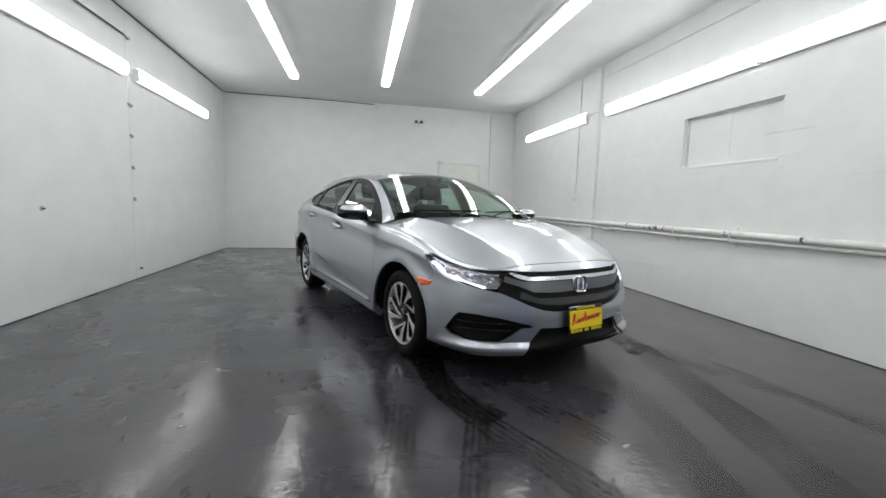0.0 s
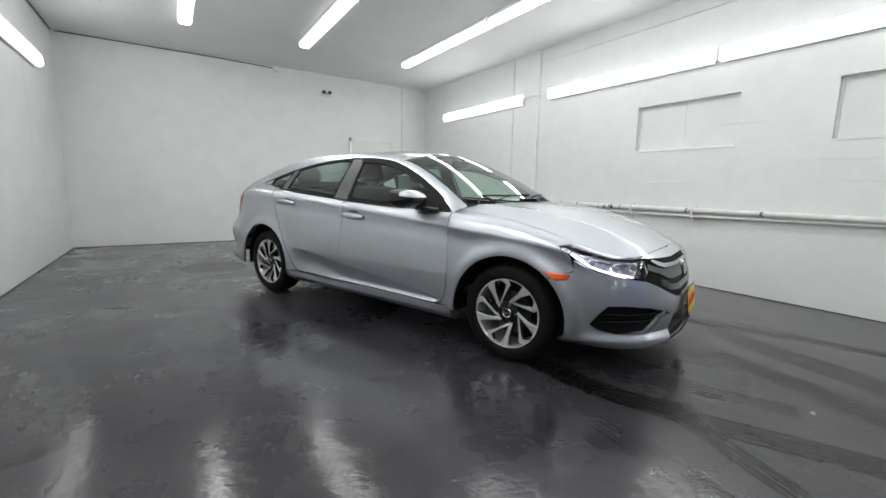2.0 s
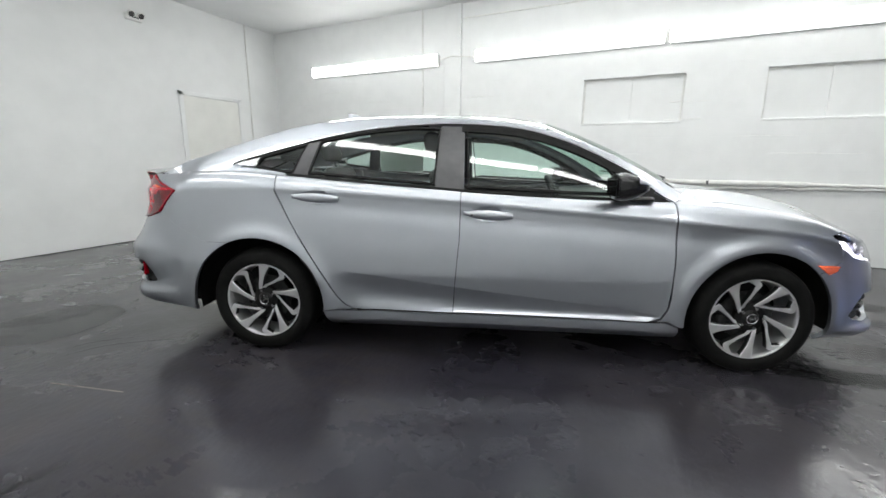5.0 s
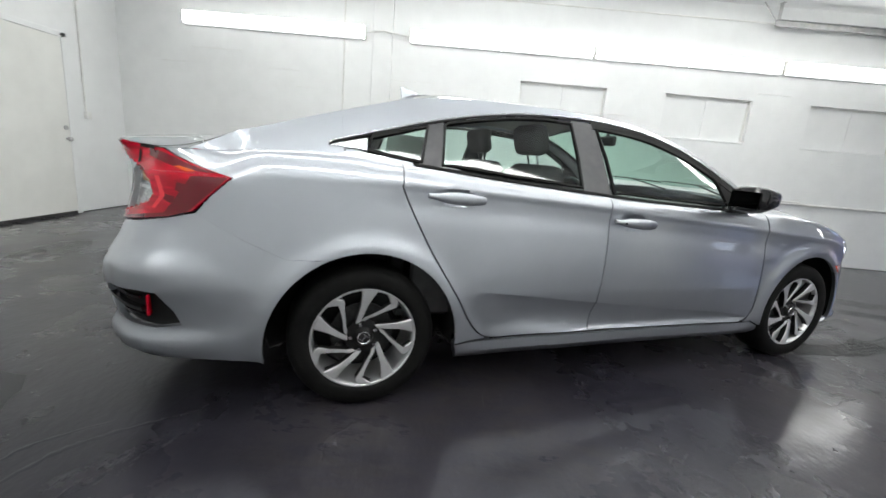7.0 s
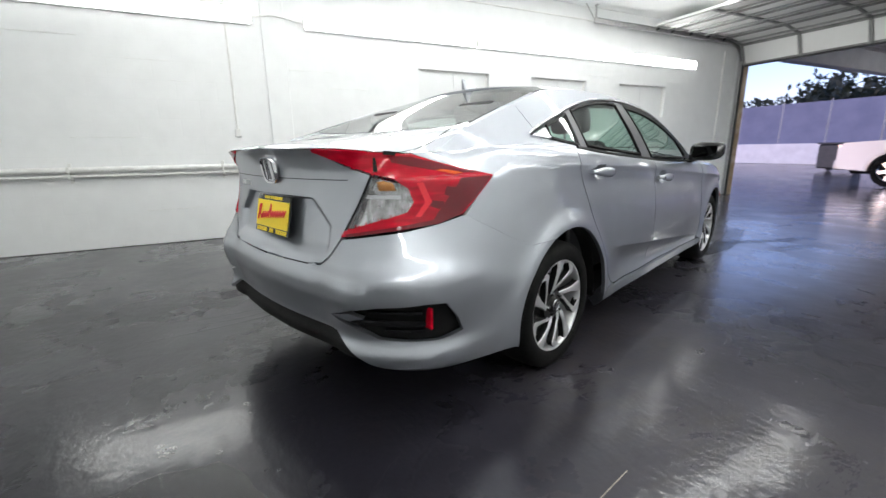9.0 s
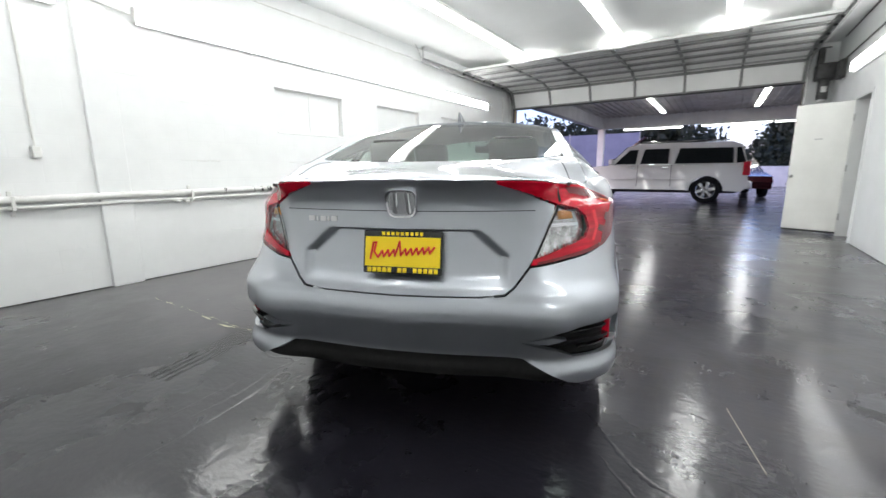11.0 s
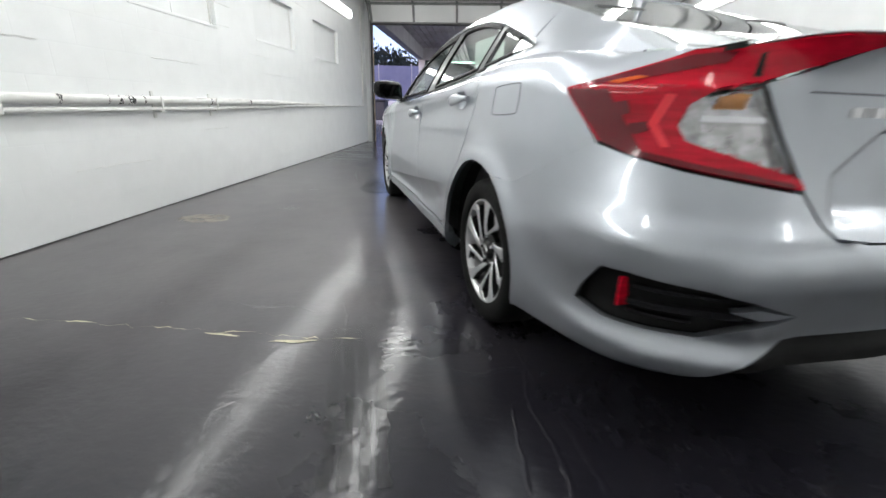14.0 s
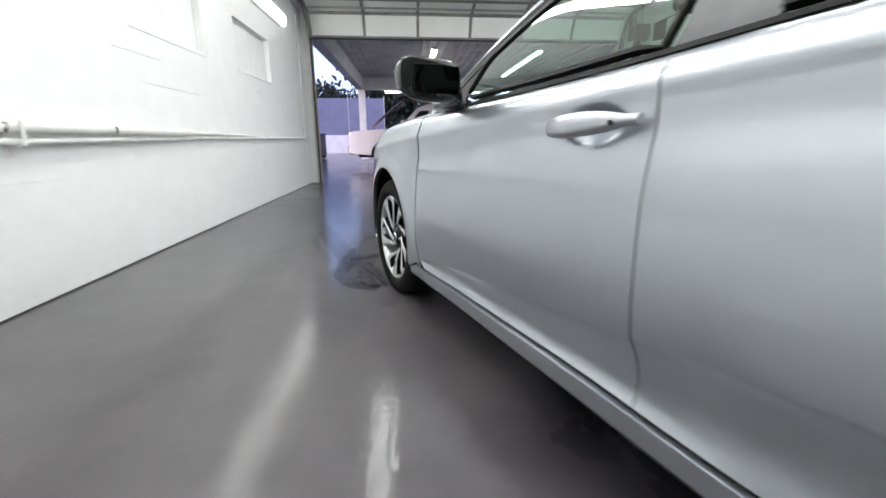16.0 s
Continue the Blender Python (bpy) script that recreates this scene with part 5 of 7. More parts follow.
def mirror_body():
    bm = mirror_shell(0.003)
    everything = lambda: bm.verts[:] + bm.edges[:] + bm.faces[:]  # noqa: E731
    bmesh.ops.bisect_plane(bm, geom=everything(), plane_co=(0.60, 0, 1.024), plane_no=(-0.12, 0.0, -1), clear_outer=True)
    bmesh.ops.bisect_plane(bm, geom=everything(), plane_co=(0.63, 0, 0), plane_no=(-1, 0, 0), clear_outer=True)
    return bm


def mirror_bowl():
    bm = mirror_shell()
    bmesh.ops.bisect_plane(bm, geom=bm.verts[:] + bm.edges[:] + bm.faces[:], plane_co=(0.545, 0, 0), plane_no=(-1, 0, 0), clear_outer=True)
    bmesh.ops.contextual_create(bm, geom=[e for e in bm.edges if e.is_boundary])
    return bm


def mirror_foot():
    bm = bmesh.new()
    put_box(bm, 0.58, 0.79, 0.79, 0.86, 0.915, 0.945, 0.012)
    put_box(bm, 0.57, 0.66, 0.84, 0.90, 0.93, 0.985, 0.012)
    return bm


def number_plate(car):
    """A yellow dealer plate in a dark frame, its face towards +X; unreadable writing is bars."""
    p = part("number_plate", box(0, 0.008, -0.158, 0.158, -0.083, 0.083, 0.004), BLACKGLOSS, car, "yellow dealer plate in a black frame")
    part("plate_face", box(0.008, 0.0105, -0.15, 0.15, -0.056, 0.058), YELLOW, p, "bright yellow plate face")
    # slanting red script, as one looping stroke with a tall first letter
    pts = [(0.0112, -0.128, -0.03), (0.0112, -0.116, 0.034), (0.0112, -0.104, 0.036), (0.0112, -0.112, 0.0), (0.0112, -0.096, -0.022)]
    for k in range(19):
        y, up = -0.085 + 0.0115 * k, k % 2 == 0
        tall = 0.03 if k == 6 else 0.0
        pts.append((0.0112, y + (0.006 if up else 0), (0.004 + tall if up else -0.02) + 0.0011 * k))
    bm = bmesh.new()
    put_tube(bm, pts, 0.0042, 6)
    part("plate_script", bm, SCRIPT, p, "slanting red script")
    for k in range(9):
        part("lettering_bar", box(0.008, 0.0098, 0.075 - 0.019 * k - 0.006, 0.075 - 0.019 * k + 0.006, 0.064, 0.077), YELLOW, p)
    for k in range(14):
        if k not in (5, 8):
            part("lettering_bar", box(0.008, 0.0098, 0.135 - 0.0205 * k - 0.0075, 0.135 - 0.0205 * k + 0.0075, -0.078, -0.060), YELLOW, p)
    return p


def build_wheel():
    """An alloy wheel with five swirling pairs of spokes; its outer face looks along +Z, the hub face at 0."""
    w = new("wheel")
    w.empty_display_size = 0.05
    bm = bmesh.new()
    lathe(bm, [(0.224, -0.03), (0.2255, 0.004), (0.237, 0.014), (0.252, 0.018), (0.28, 0.017), (0.300, 0.008), (0.311, -0.008), (0.316, -0.03), (0.3175, -0.06), (0.3175, -0.15), (0.313, -0.18), (0.30, -0.195), (0.24, -0.2), (0.224, -0.18)], 64)
    tyre = part("tyre", bm, RUBBER, w, "black road tyre", smooth=True, angle=60)
    bm = bmesh.new()
    for r0, zz in ((0.3176, -0.07), (0.3176, -0.105), (0.3176, -0.14)):
        lathe(bm, [(r0 - 0.002, zz - 0.004), (r0 + 0.0003, zz), (r0 - 0.002, zz + 0.004)], 48)
    part("tread_groove", bm, BLACK, tyre)
    bm = bmesh.new()
    lathe(bm, [(0.211, -0.02), (0.2155, 0.0), (0.220, 0.005), (0.2275, 0.005), (0.229, -0.002), (0.2245, -0.02), (0.216, -0.05), (0.206, -0.1), (0.206, -0.18)], 64)
    rim = part("rim", bm, ALLOY, w, "machined alloy rim", smooth=True, angle=35)
    bm = bmesh.new()
    lathe(bm, [(0.212, -0.165), (0.12, -0.16), (0.03, -0.15)], 40)
    part("wheel_back", bm, POCKET, w, "dark inside of the wheel", smooth=True)
    bm = bmesh.new()
    lathe(bm, [(0.06, -0.09), (0.062, -0.068), (0.138, -0.068), (0.138, -0.082), (0.06, -0.09)], 40)
    part("brake_disc", bm, DISC, w, "bare steel brake disc", smooth=True, angle=40)
    part("brake_caliper", box(0.085, 0.16, -0.055, 0.055, -0.11, -0.045, 0.012), DISC, w)

    def polar(r, a):
        return r * math.cos(radians(a)), r * math.sin(radians(a))

    def spoke(rows):
        """rows: radius, angle of one edge, angle of the other, height of the face."""
        b = bmesh.new()
        rings = []
        for r, a0, a1, z in rows:
            (x0, y0), (x1, y1) = polar(r, a0), polar(r, a1)
            dx, dy = x1 - x0, y1 - y0
            rings.append([b.verts.new(p) for p in ((x0, y0, z), (x0 + 0.12 * dx, y0 + 0.12 * dy, z + 0.004), (x1 - 0.12 * dx, y1 - 0.12 * dy, z + 0.004), (x1, y1, z), (x1, y1, z - 0.03), (x0, y0, z - 0.03))])
        for a, c in zip(rings, rings[1:]):
            for q in range(6):
                f = b.faces.new((a[q], a[(q + 1) % 6], c[(q + 1) % 6], c[q]))
                f.material_index = 1 if q in (3, 4, 5) else 0
        for e in (rings[0], rings[-1]):
            b.faces.new(e)
        return b

    wide = spoke([(0.219, -10, 8, 0.0), (0.19, -6.5, 8.5, -0.001), (0.15, -1, 11, -0.005), (0.11, 4.5, 18.5, -0.010), (0.085, 10, 28, -0.016), (0.07, 16, 34, -0.022)])
    thin = spoke([(0.219, -35, -20, -0.001), (0.203, -40, -26, -0.002), (0.188, -41, -31.5, -0.003), (0.15, -34, -26.5, -0.008), (0.11, -24, -13.5, -0.014), (0.09, -12, 4, -0.018), (0.074, -2, 16, -0.024)])
    for k in range(5):
        for name, src in (("wide_spoke", wide), ("thin_spoke", thin)):
            b = src.copy()
            bmesh.ops.rotate(b, cent=(0, 0, 0), matrix=Matrix.Rotation(radians(72 * k), 3, "Z"), verts=b.verts)
            part(name, b, [ALLOY, POCKET], w)
    bm = bmesh.new()
    lathe(bm, [(0.0, -0.005), (0.03, -0.006), (0.036, -0.010), (0.045, -0.024), (0.078, -0.028), (0.082, -0.05)], 30)
    hub = part("hub", bm, POCKET, w, "dark wheel hub", smooth=True, angle=40)
    bm = bmesh.new()
    for w0, w1, h0, h1 in ((-0.016, -0.011, -0.015, 0.015), (0.011, 0.016, -0.015, 0.015), (-0.012, 0.012, -0.003, 0.002)):
        put_box(bm, w0, w1, h0, h1, -0.006, -0.001)
    lathe(bm, [(0.024, -0.004), (0.027, -0.002), (0.029, -0.005)], 24)
    part("hub_badge", bm, CHROME, hub, "chrome hub badge")
    for k in range(5):
        x, y = polar(0.058, 72 * k + 20)
        part("wheel_nut", rod((x, y, -0.03), (x, y, -0.008), 0.0085, 6), CHROME, hub)
    return w


def seat(x, y, parent, width=0.50, lean=16):
    s = part("seat_cushion", box(x - 0.24, x + 0.27, y - width / 2, y + width / 2, 0.42, 0.57, 0.05, None, 2), CLOTH, parent, "dark cloth seat", smooth=True, angle=50)
    m = pose(x - 0.22, y, 0.52, 0, -lean)
    bm = bmesh.new()
    put_box(bm, -0.07, 0.06, -width / 2 + 0.02, width / 2 - 0.02, 0.0, 0.58, 0.05, m, 2)
    part("seat_back", bm, CLOTH, s, smooth=True, angle=50)
    bm = bmesh.new()
    put_box(bm, -0.05, 0.05, -0.135, 0.135, 0.635, 0.80, 0.04, m, 2)
    part("headrest", bm, CLOTH, s, smooth=True, angle=50)
    for dy in (-0.05, 0.05):
        part("headrest_post", rod(m @ Vector((0, dy, 0.56)), m @ Vector((0, dy, 0.66)), 0.006, 8), CHROME, s)


def cabin_fittings(car):
    room = part("cabin_floor", box(-1.2, 1.0, -0.74, 0.74, 0.355, 0.40, 0.01), TRIM, car, "dark carpeted cabin floor")
    for y in (-0.36, 0.36):
        seat(0.02, y, car)
        seat(-0.86, y, car, 0.56, 22)
    part("rear_shelf", box(-1.72, -1.15, -0.60, 0.60, 0.955, 0.975, 0.005), SHELF, car, "grey parcel shelf")
    part("seat_panel", box(-1.22, -1.15, -0.66, 0.66, 0.4, 0.96, 0.01), TRIM, car)
    bm = bmesh.new()
    put_box(bm, 0.55, 1.02, -0.74, 0.74, 0.55, 0.91, 0.06, None, 2)
    put_box(bm, 0.2, 0.7, -0.12, 0.12, 0.4, 0.62, 0.03)
    part("dashboard", bm, TRIM, car, "dark dashboard", smooth=True, angle=50)
    bm = bmesh.new()
    m = pose(0.50, 0.36, 0.84, 0, 62)
    lathe(bm, [(0.17, 0), (0.178, 0.012), (0.188, 0.012), (0.195, 0), (0.188, -0.012), (0.178, -0.012), (0.17, 0)], 36, m)
    put_box(bm, -0.03, 0.05, -0.17, 0.17, -0.012, 0.008, 0.004, m)
    bmesh.ops.create_uvsphere(bm, u_segments=14, v_segments=8, radius=0.055, matrix=m @ Matrix.Diagonal((1, 1, 0.5, 1)))
    part("steering_wheel", bm, TRIM, car, "dark steering wheel", smooth=True, angle=50)
    bm = bmesh.new()
    put_box(bm, 0.37, 0.40, -0.12, 0.12, 1.245, 1.31, 0.012)
    put_rod(bm, (0.4, 0, 1.29), (0.42, 0, 1.335), 0.01, 8)
    part("inside_mirror", bm, BLACK, car, "dark inside mirror", smooth=True, angle=40)
    for side in (1, -1):
        part("door_trim", box(-1.15, 0.86, side * 0.76, side * 0.785, 0.38, 0.905, 0.01), TRIM, car, "dark inner door trim")
    bm = bmesh.new()
    rd = dome(ROOFC)
    put_sheet(bm, lambda x, y: (x, y, rd(x, y)[2] - 0.03), [(0.24, 0), (0.24, RAILY(0.24) - 0.06)] + along(0.2, -1.05, lambda x: RAILY(x) - 0.05, 10) + [(-1.07, 0)], (0.12, 0.12), 0.0, mirror=True)
    part("headliner", bm, LINER, car, "light grey headliner", smooth=True)
    part("price_sticker", box(-1.0, -0.62, 0.665, 0.667, 1.02, 1.21, 0.0, pose(0, 0.0, 0)), PAPER, car, "paper price sheet in the side window")


sedan = build_car(pose(0.0, 0.001, 0, 0, 0, -69.9))

# ---- the overhead door, open under the ceiling ----
def overhead_door():
    d = holder("garage_door", pose(0, 0, 0), "white sectional garage door, rolled up under the ceiling", "garage door")
    line = [(-7.32, 2.645), (-7.15, 3.03), (-6.68, 3.115), (-6.17, 3.12), (-5.66, 3.12), (-5.15, 3.12), (-4.64, 3.12)]
    x0, x1 = -3.0, 2.92
    for (ya, za), (yb, zb) in zip(line, line[1:]):
        length = math.hypot(yb - ya, zb - za)
        m = Matrix.Translation((0, ya, za)) @ Matrix.Rotation(math.atan2(zb - za, yb - ya), 4, "X")
        sec = part("door_section", box(x0, x1, 0.006, length - 0.006, 0.0, 0.035, 0.004, m), DOORSTEEL, d)
        for k in range(7):
            x = x0 + 0.03 + (x1 - x0 - 0.06) * k / 6
            part("stile", box(x - 0.025, x + 0.025, 0.004, length - 0.004, -0.028, -0.001, 0.004, m), STILE, sec, "dark steel stile")
        for y in (0.004, length - 0.040):
            part("rail", box(x0, x1, y, y + 0.032, -0.02, -0.002, 0.004, m), STILE, sec, "dark steel rail")
        part("strut", box(x0 + 0.05, x1 - 0.05, length * 0.5 - 0.03, length * 0.5 + 0.03, -0.045, -0.0305, 0.006, m), STEEL, sec, "ribbed steel strut") if za > 3.0 else None
    part("bottom_seal", box(x0, x1, -7.345, -7.305, 2.615, 2.646, 0.008), SEAL, d, "black rubber seal on the bottom edge")
    return d


overhead_door()


def door_track(x, s):
    """A steel track: upright, bend and level run, with hangers."""
    t = holder("door_track", pose(0, 0, 0), "galvanised steel track of the garage door", "door track", "door tracks")
    bm = bmesh.new()
    put_box(bm, x - 0.004, x + 0.004, -7.30, -7.22, 0.0, 2.72)
    put_box(bm, x - 0.03 * (s > 0), x + 0.03 * (s < 0), -7.225, -7.22, 0.0, 2.72)
    part("upright", bm, STEEL, t)
    bm = bmesh.new()
    pts = [(-7.26 + 0.36 * (1 - math.cos(a)), 2.70 + 0.36 * math.sin(a)) for a in [k * math.pi / 16 for k in range(9)]]
    for (ya, za), (yb, zb) in zip(pts, pts[1:]):
        m = Matrix.Translation((x, ya, za)) @ Matrix.Rotation(math.atan2(zb - za, yb - ya), 4, "X")
        put_box(bm, -0.004, 0.004, -0.003, math.hypot(yb - ya, zb - za) + 0.003, -0.04, 0.04, 0, m)
    part("bend", bm, STEEL, t)
    bm = bmesh.new()
    put_box(bm, x - 0.004, x + 0.004, -6.90, -3.22, 3.03, 3.10)
    put_box(bm, x - 0.03 * (s > 0) - 0.004 * (s < 0), x + 0.03 * (s < 0) + 0.004 * (s > 0), -6.90, -3.22, 3.026, 3.032)
    put_box(bm, x - 0.03 * (s > 0) - 0.004 * (s < 0), x + 0.03 * (s < 0) + 0.004 * (s > 0), -6.90, -3.22, 3.098, 3.104)
    part("level_run", bm, STEEL, t)
    for y in (-3.26, -5.4):
        bm = bmesh.new()
        put_box(bm, x + 0.006, x + 0.012, y - 0.02, y + 0.02, 3.03, ZC)
        put_box(bm, x - 0.04, x + 0.04, y - 0.02, y + 0.02, ZC - 0.006, ZC - 0.001)
        put_rod(bm, (x + 0.01, y, 3.06), (x + 0.01, y + 0.22, ZC - 0.004), 0.008, 6)
        part("hanger", bm, STEEL, t, "steel angle hanger")
    for y in (-7.0, -6.6, -6.1, -5.6, -5.1, -4.7):
        part("roller", rod((x - 0.05 * s, y, 3.075), (x + 0.005 * s, y, 3.075), 0.02, 10), DARKSTEEL, t)
    return t


door_track(2.945, 1)
door_track(-3.025, -1)
bm = bmesh.new()
put_rod(bm, (-3.3, -7.22, 3.2), (3.0, -7.22, 3.2), 0.014, 10)
shaft = holder("spring_shaft", pose(0, 0, 0), "steel shaft with coiled springs above the garage opening", "door shaft")
part("shaft", bm, DARKSTEEL, shaft)
for a in (-2.0, 0.6):
    bm = bmesh.new()
    put_rod(bm, (a, -7.22, 3.2), (a + 1.0, -7.22, 3.2), 0.034, 14)
    part("spring", bm, DARKSTEEL, shaft, "coiled torsion spring", smooth=True, angle=40)
for x in (-2.95, 2.9):
    part("cable_drum", rod((x - 0.03, -7.22, 3.2), (x + 0.03, -7.22, 3.2), 0.06, 20), DARKSTEEL, shaft)

motor = holder("door_operator", pose(0, 0, 0), "dark electric door operator mounted beside the garage opening", "door operator")
part("gearbox", box(-3.40, -3.10, -7.25, -6.98, 2.62, 2.90, 0.02), DARKSTEEL, motor)
part("motor_can", rod((-3.24, -7.1, 2.62), (-3.24, -7.1, 2.28), 0.085, 20), DARKSTEEL, motor, "round motor housing", smooth=True, angle=40)
part("motor_cap", rod((-3.24, -7.1, 2.28), (-3.24, -7.1, 2.25), 0.06, 20), STEEL, motor)
part("rating_plate", box(-3.28, -3.20, -7.02, -7.012, 2.40, 2.50, 0.002), FIXTURE, motor)
part("chain_guard", box(-3.22, -3.12, -7.26, -7.16, 2.88, 3.2, 0.01), DARKSTEEL, motor)
part("control_box", box(-3.42, -3.33, -6.75, -6.5, 2.55, 2.85, 0.01), DARKSTEEL, motor, "grey control box")

# jambs of the opening: tan timber with rust stains
for k, (a, b) in enumerate(((2.915, 2.952), (-3.032, -2.995))):
    structure("door_jamb_%d" % (k + 1), box(a, b, -7.53, -7.365, 0, 2.72, 0.004), RUST, "worn tan timber jamb of the garage opening", "door jamb")
bm = bmesh.new()
put_box(bm, 2.905, 2.95, -7.362, -7.33, 0, 2.70, 0.004)
put_box(bm, -3.03, -2.985, -7.362, -7.33, 0, 2.70, 0.004)
structure("opening_seal", bm, SEAL, "black rubber weather seal of the garage opening", "seal")

# ---- pipes and conduits ----
pipe = holder("wall_pipe", pose(0, 0, 0), "white painted steel pipes running along the block wall", "pipe")
PX = XR - 0.055
bm = bmesh.new()
put_rod(bm, (PX, -2.6, 0.878), (PX, YB, 0.878), 0.031, 16)
part("upper_pipe", bm, PIPEW, pipe, "thick white painted pipe", smooth=True, angle=40)
bm = bmesh.new()
put_tube(bm, [(XR - 0.02, -6.9, 2.9), (XR - 0.02, -6.9, 0.85), (PX + 0.02, -3.0, 0.838), (PX, -1.0, 0.812), (PX, YB, 0.812)], 0.016, 10)
part("lower_pipe", bm, PIPEW, pipe, "thin white painted pipe", smooth=True, angle=40)
bm = bmesh.new()
put_rod(bm, (PX, -2.6, 0.878), (XR - 0.03, -4.2, 0.868), 0.02, 12, 0.012)
part("pipe_reducer", bm, PIPEW, pipe, "", smooth=True, angle=40)
for y in (-0.2, -0.97, 1.05, 2.45, 3.9):
    bm = bmesh.new()
    put_box(bm, PX - 0.03, XR, y - 0.015, y + 0.015, 0.785, 0.80, 0.003)
    put_box(bm, XR - 0.012, XR + 0.002, y - 0.015, y + 0.015, 0.74, 0.95, 0.003)
    put_box(bm, PX - 0.04, PX - 0.033, y - 0.013, y + 0.013, 0.79, 0.91, 0.003)
    part("bracket", bm, PIPEW, pipe, "white pipe bracket")
rnd = random.Random(77)
for y, w in ((0.675, 0.03), (0.10, 0.07), (0.20, 0.04), (0.31, 0.02), (-0.03, 0.012), (-0.9, 0.025), (-1.65, 0.03)):
    bm = bmesh.new()
    lathe(bm, [(0.0316, -w / 2 + w * k / 5) for k in range(6)], 16, pose(PX, y, 0.878, 90))
    bmesh.ops.delete(bm, geom=[f for f in bm.faces if rnd.random() < 0.45 or f.calc_center_median().x > PX + 0.012], context="FACES")
    for vert in bm.verts:
        vert.co.y += rnd.uniform(-0.006, 0.006)
        vert.co.z += rnd.uniform(-0.0004, 0.0004)
    part("paint_chip", bm, DARKSTEEL, pipe, "dark bare steel where paint has chipped off", smooth=True, angle=40)
for y in (1.12, 1.2):
    part("valve", box(PX - 0.05, PX + 0.02, y - 0.02, y + 0.02, 0.775, 0.80, 0.006), PIPEW, pipe)


def conduit(label, pts, r=0.011, mat=PIPEW, ends=()):
    c = holder("conduit", pose(0, 0, 0), label, "conduit")
    bm = bmesh.new()
    put_tube(bm, pts, r, 8)
    part("pipe", bm, mat, c, smooth=True, angle=40)
    for e in ends:
        x, y, z = e
        part("junction_box", box(x - 0.03, x + 0.03, y - 0.03, y + 0.03, z - 0.045, z + 0.045, 0.005), mat, c)
    return c


conduit("thin white conduit along the top of the block wall", [(XR - 0.012, YF + 0.1, 3.09), (XR - 0.012, 1.58, 3.10)], 0.009)
conduit("white conduit dropping from the ceiling to a switch box", [(XR - 0.012, 2.24, ZC), (XR - 0.012, 2.24, 1.30)], 0.01, PIPEW, [(XR - 0.028, 2.24, 1.27)])
conduit("white conduit between two wall lights", [(XR - 0.03, 1.95, 2.57), (XR - 0.075, 1.73, 2.60), (XR - 0.03, 1.39, 2.57)], 0.008)
conduit("white conduit beside the end wall door", [(2.45, YB - 0.012, ZC), (2.45, YB - 0.012, 1.22)], 0.011, PIPEW, [(2.46, YB - 0.02, 1.20)])
conduit("dark cable clipped along the top of the end wall", [(XL + 0.05, YB - 0.01, 3.285), (-1.2, YB - 0.01, 3.282), (-0.3, YB - 0.012, 3.262)], 0.008, DARKSTEEL)
conduit("dark cable along the ceiling edge of the side wall", [(XL + 0.012, YB - 0.05, 3.285), (XL + 0.014, 0.5, 3.288), (XL + 0.012, -6.9, 3.28)], 0.009, DARKSTEEL)
conduit("sagging dark cable above the side wall lights", [(XL + 0.02, -6.9, 2.86), (XL + 0.03, -4.2, 2.88), (XL + 0.03, -2.4, 2.97), (XL + 0.02, 0.2, 2.98), (XL + 0.02, 1.45, 2.99)], 0.012, DARKSTEEL)
for z, w in ((2.99, 0.05), (2.19, 0.05), (1.82, 0.026), (1.43, 0.022), (1.04, 0.016)):
    clipx = holder("wall_clip", pose(XL, 1.55, z), "small grey metal clip on the side wall", "wall clip", "wall clips")
    bm = bmesh.new()
    put_box(bm, 0, 0.022, -w, w, -0.012, 0.012, 0.003)
    put_box(bm, 0.0, 0.03, -0.012, 0.012, -0.03, -0.01, 0.003)
    part("clip", bm, STEEL, clipx)
for y, z in ((-0.04, 0.935), (-1.17, 0.94), (-3.09, 0.93), (1.64, 0.13)):
    hook = holder("wall_hook", pose(XL, y, z), "small dark steel bolt stub in the white wall", "wall hook", "wall hooks")
    part("plate", rod((0, 0, 0), (0.006, 0, 0), 0.022, 14), STEEL, hook)
    part("stub", rod((0.006, 0, 0), (0.03, 0, 0), 0.008, 8), DARKSTEEL, hook)

# alarm horn and detector on the end wall
horn = holder("emergency_light", pose(0.70, YB, 2.92), "small white emergency light with two dark lamp heads", "emergency light")
part("base", box(-0.10, 0.10, -0.055, 0.0, -0.04, 0.04, 0.01), FIXTURE, horn)
part("bracket", box(-0.03, 0.03, -0.03, 0.0, 0.04, 0.062, 0.004), FIXTURE, horn)
for sx in (-0.06, 0.06):
    bm = bmesh.new()
    lathe(bm, [(0.012, 0.02), (0.030, 0.0), (0.040, -0.03), (0.042, -0.055), (0.036, -0.058)], 18, pose(sx, -0.06, 0.045, -60))
    head = part("lamp_head", bm, FIXTURE, horn, smooth=True, angle=50)
    bm = bmesh.new()
    lathe(bm, [(0.001, -0.052), (0.036, -0.056)], 18, pose(sx, -0.06, 0.045, -60))
    part("lamp_glass", bm, DARKSTEEL, head, "dark lamp face")
part("slot", box(-0.06, 0.06, -0.059, -0.0545, -0.008, 0.006, 0.001), DARKSTEEL, horn)
det = holder("motion_detector", pose(-0.24, YB, 3.235), "small white detector near the ceiling", "detector")
part("case", box(-0.045, 0.045, -0.045, 0, -0.04, 0.04, 0.012), FIXTURE, det)
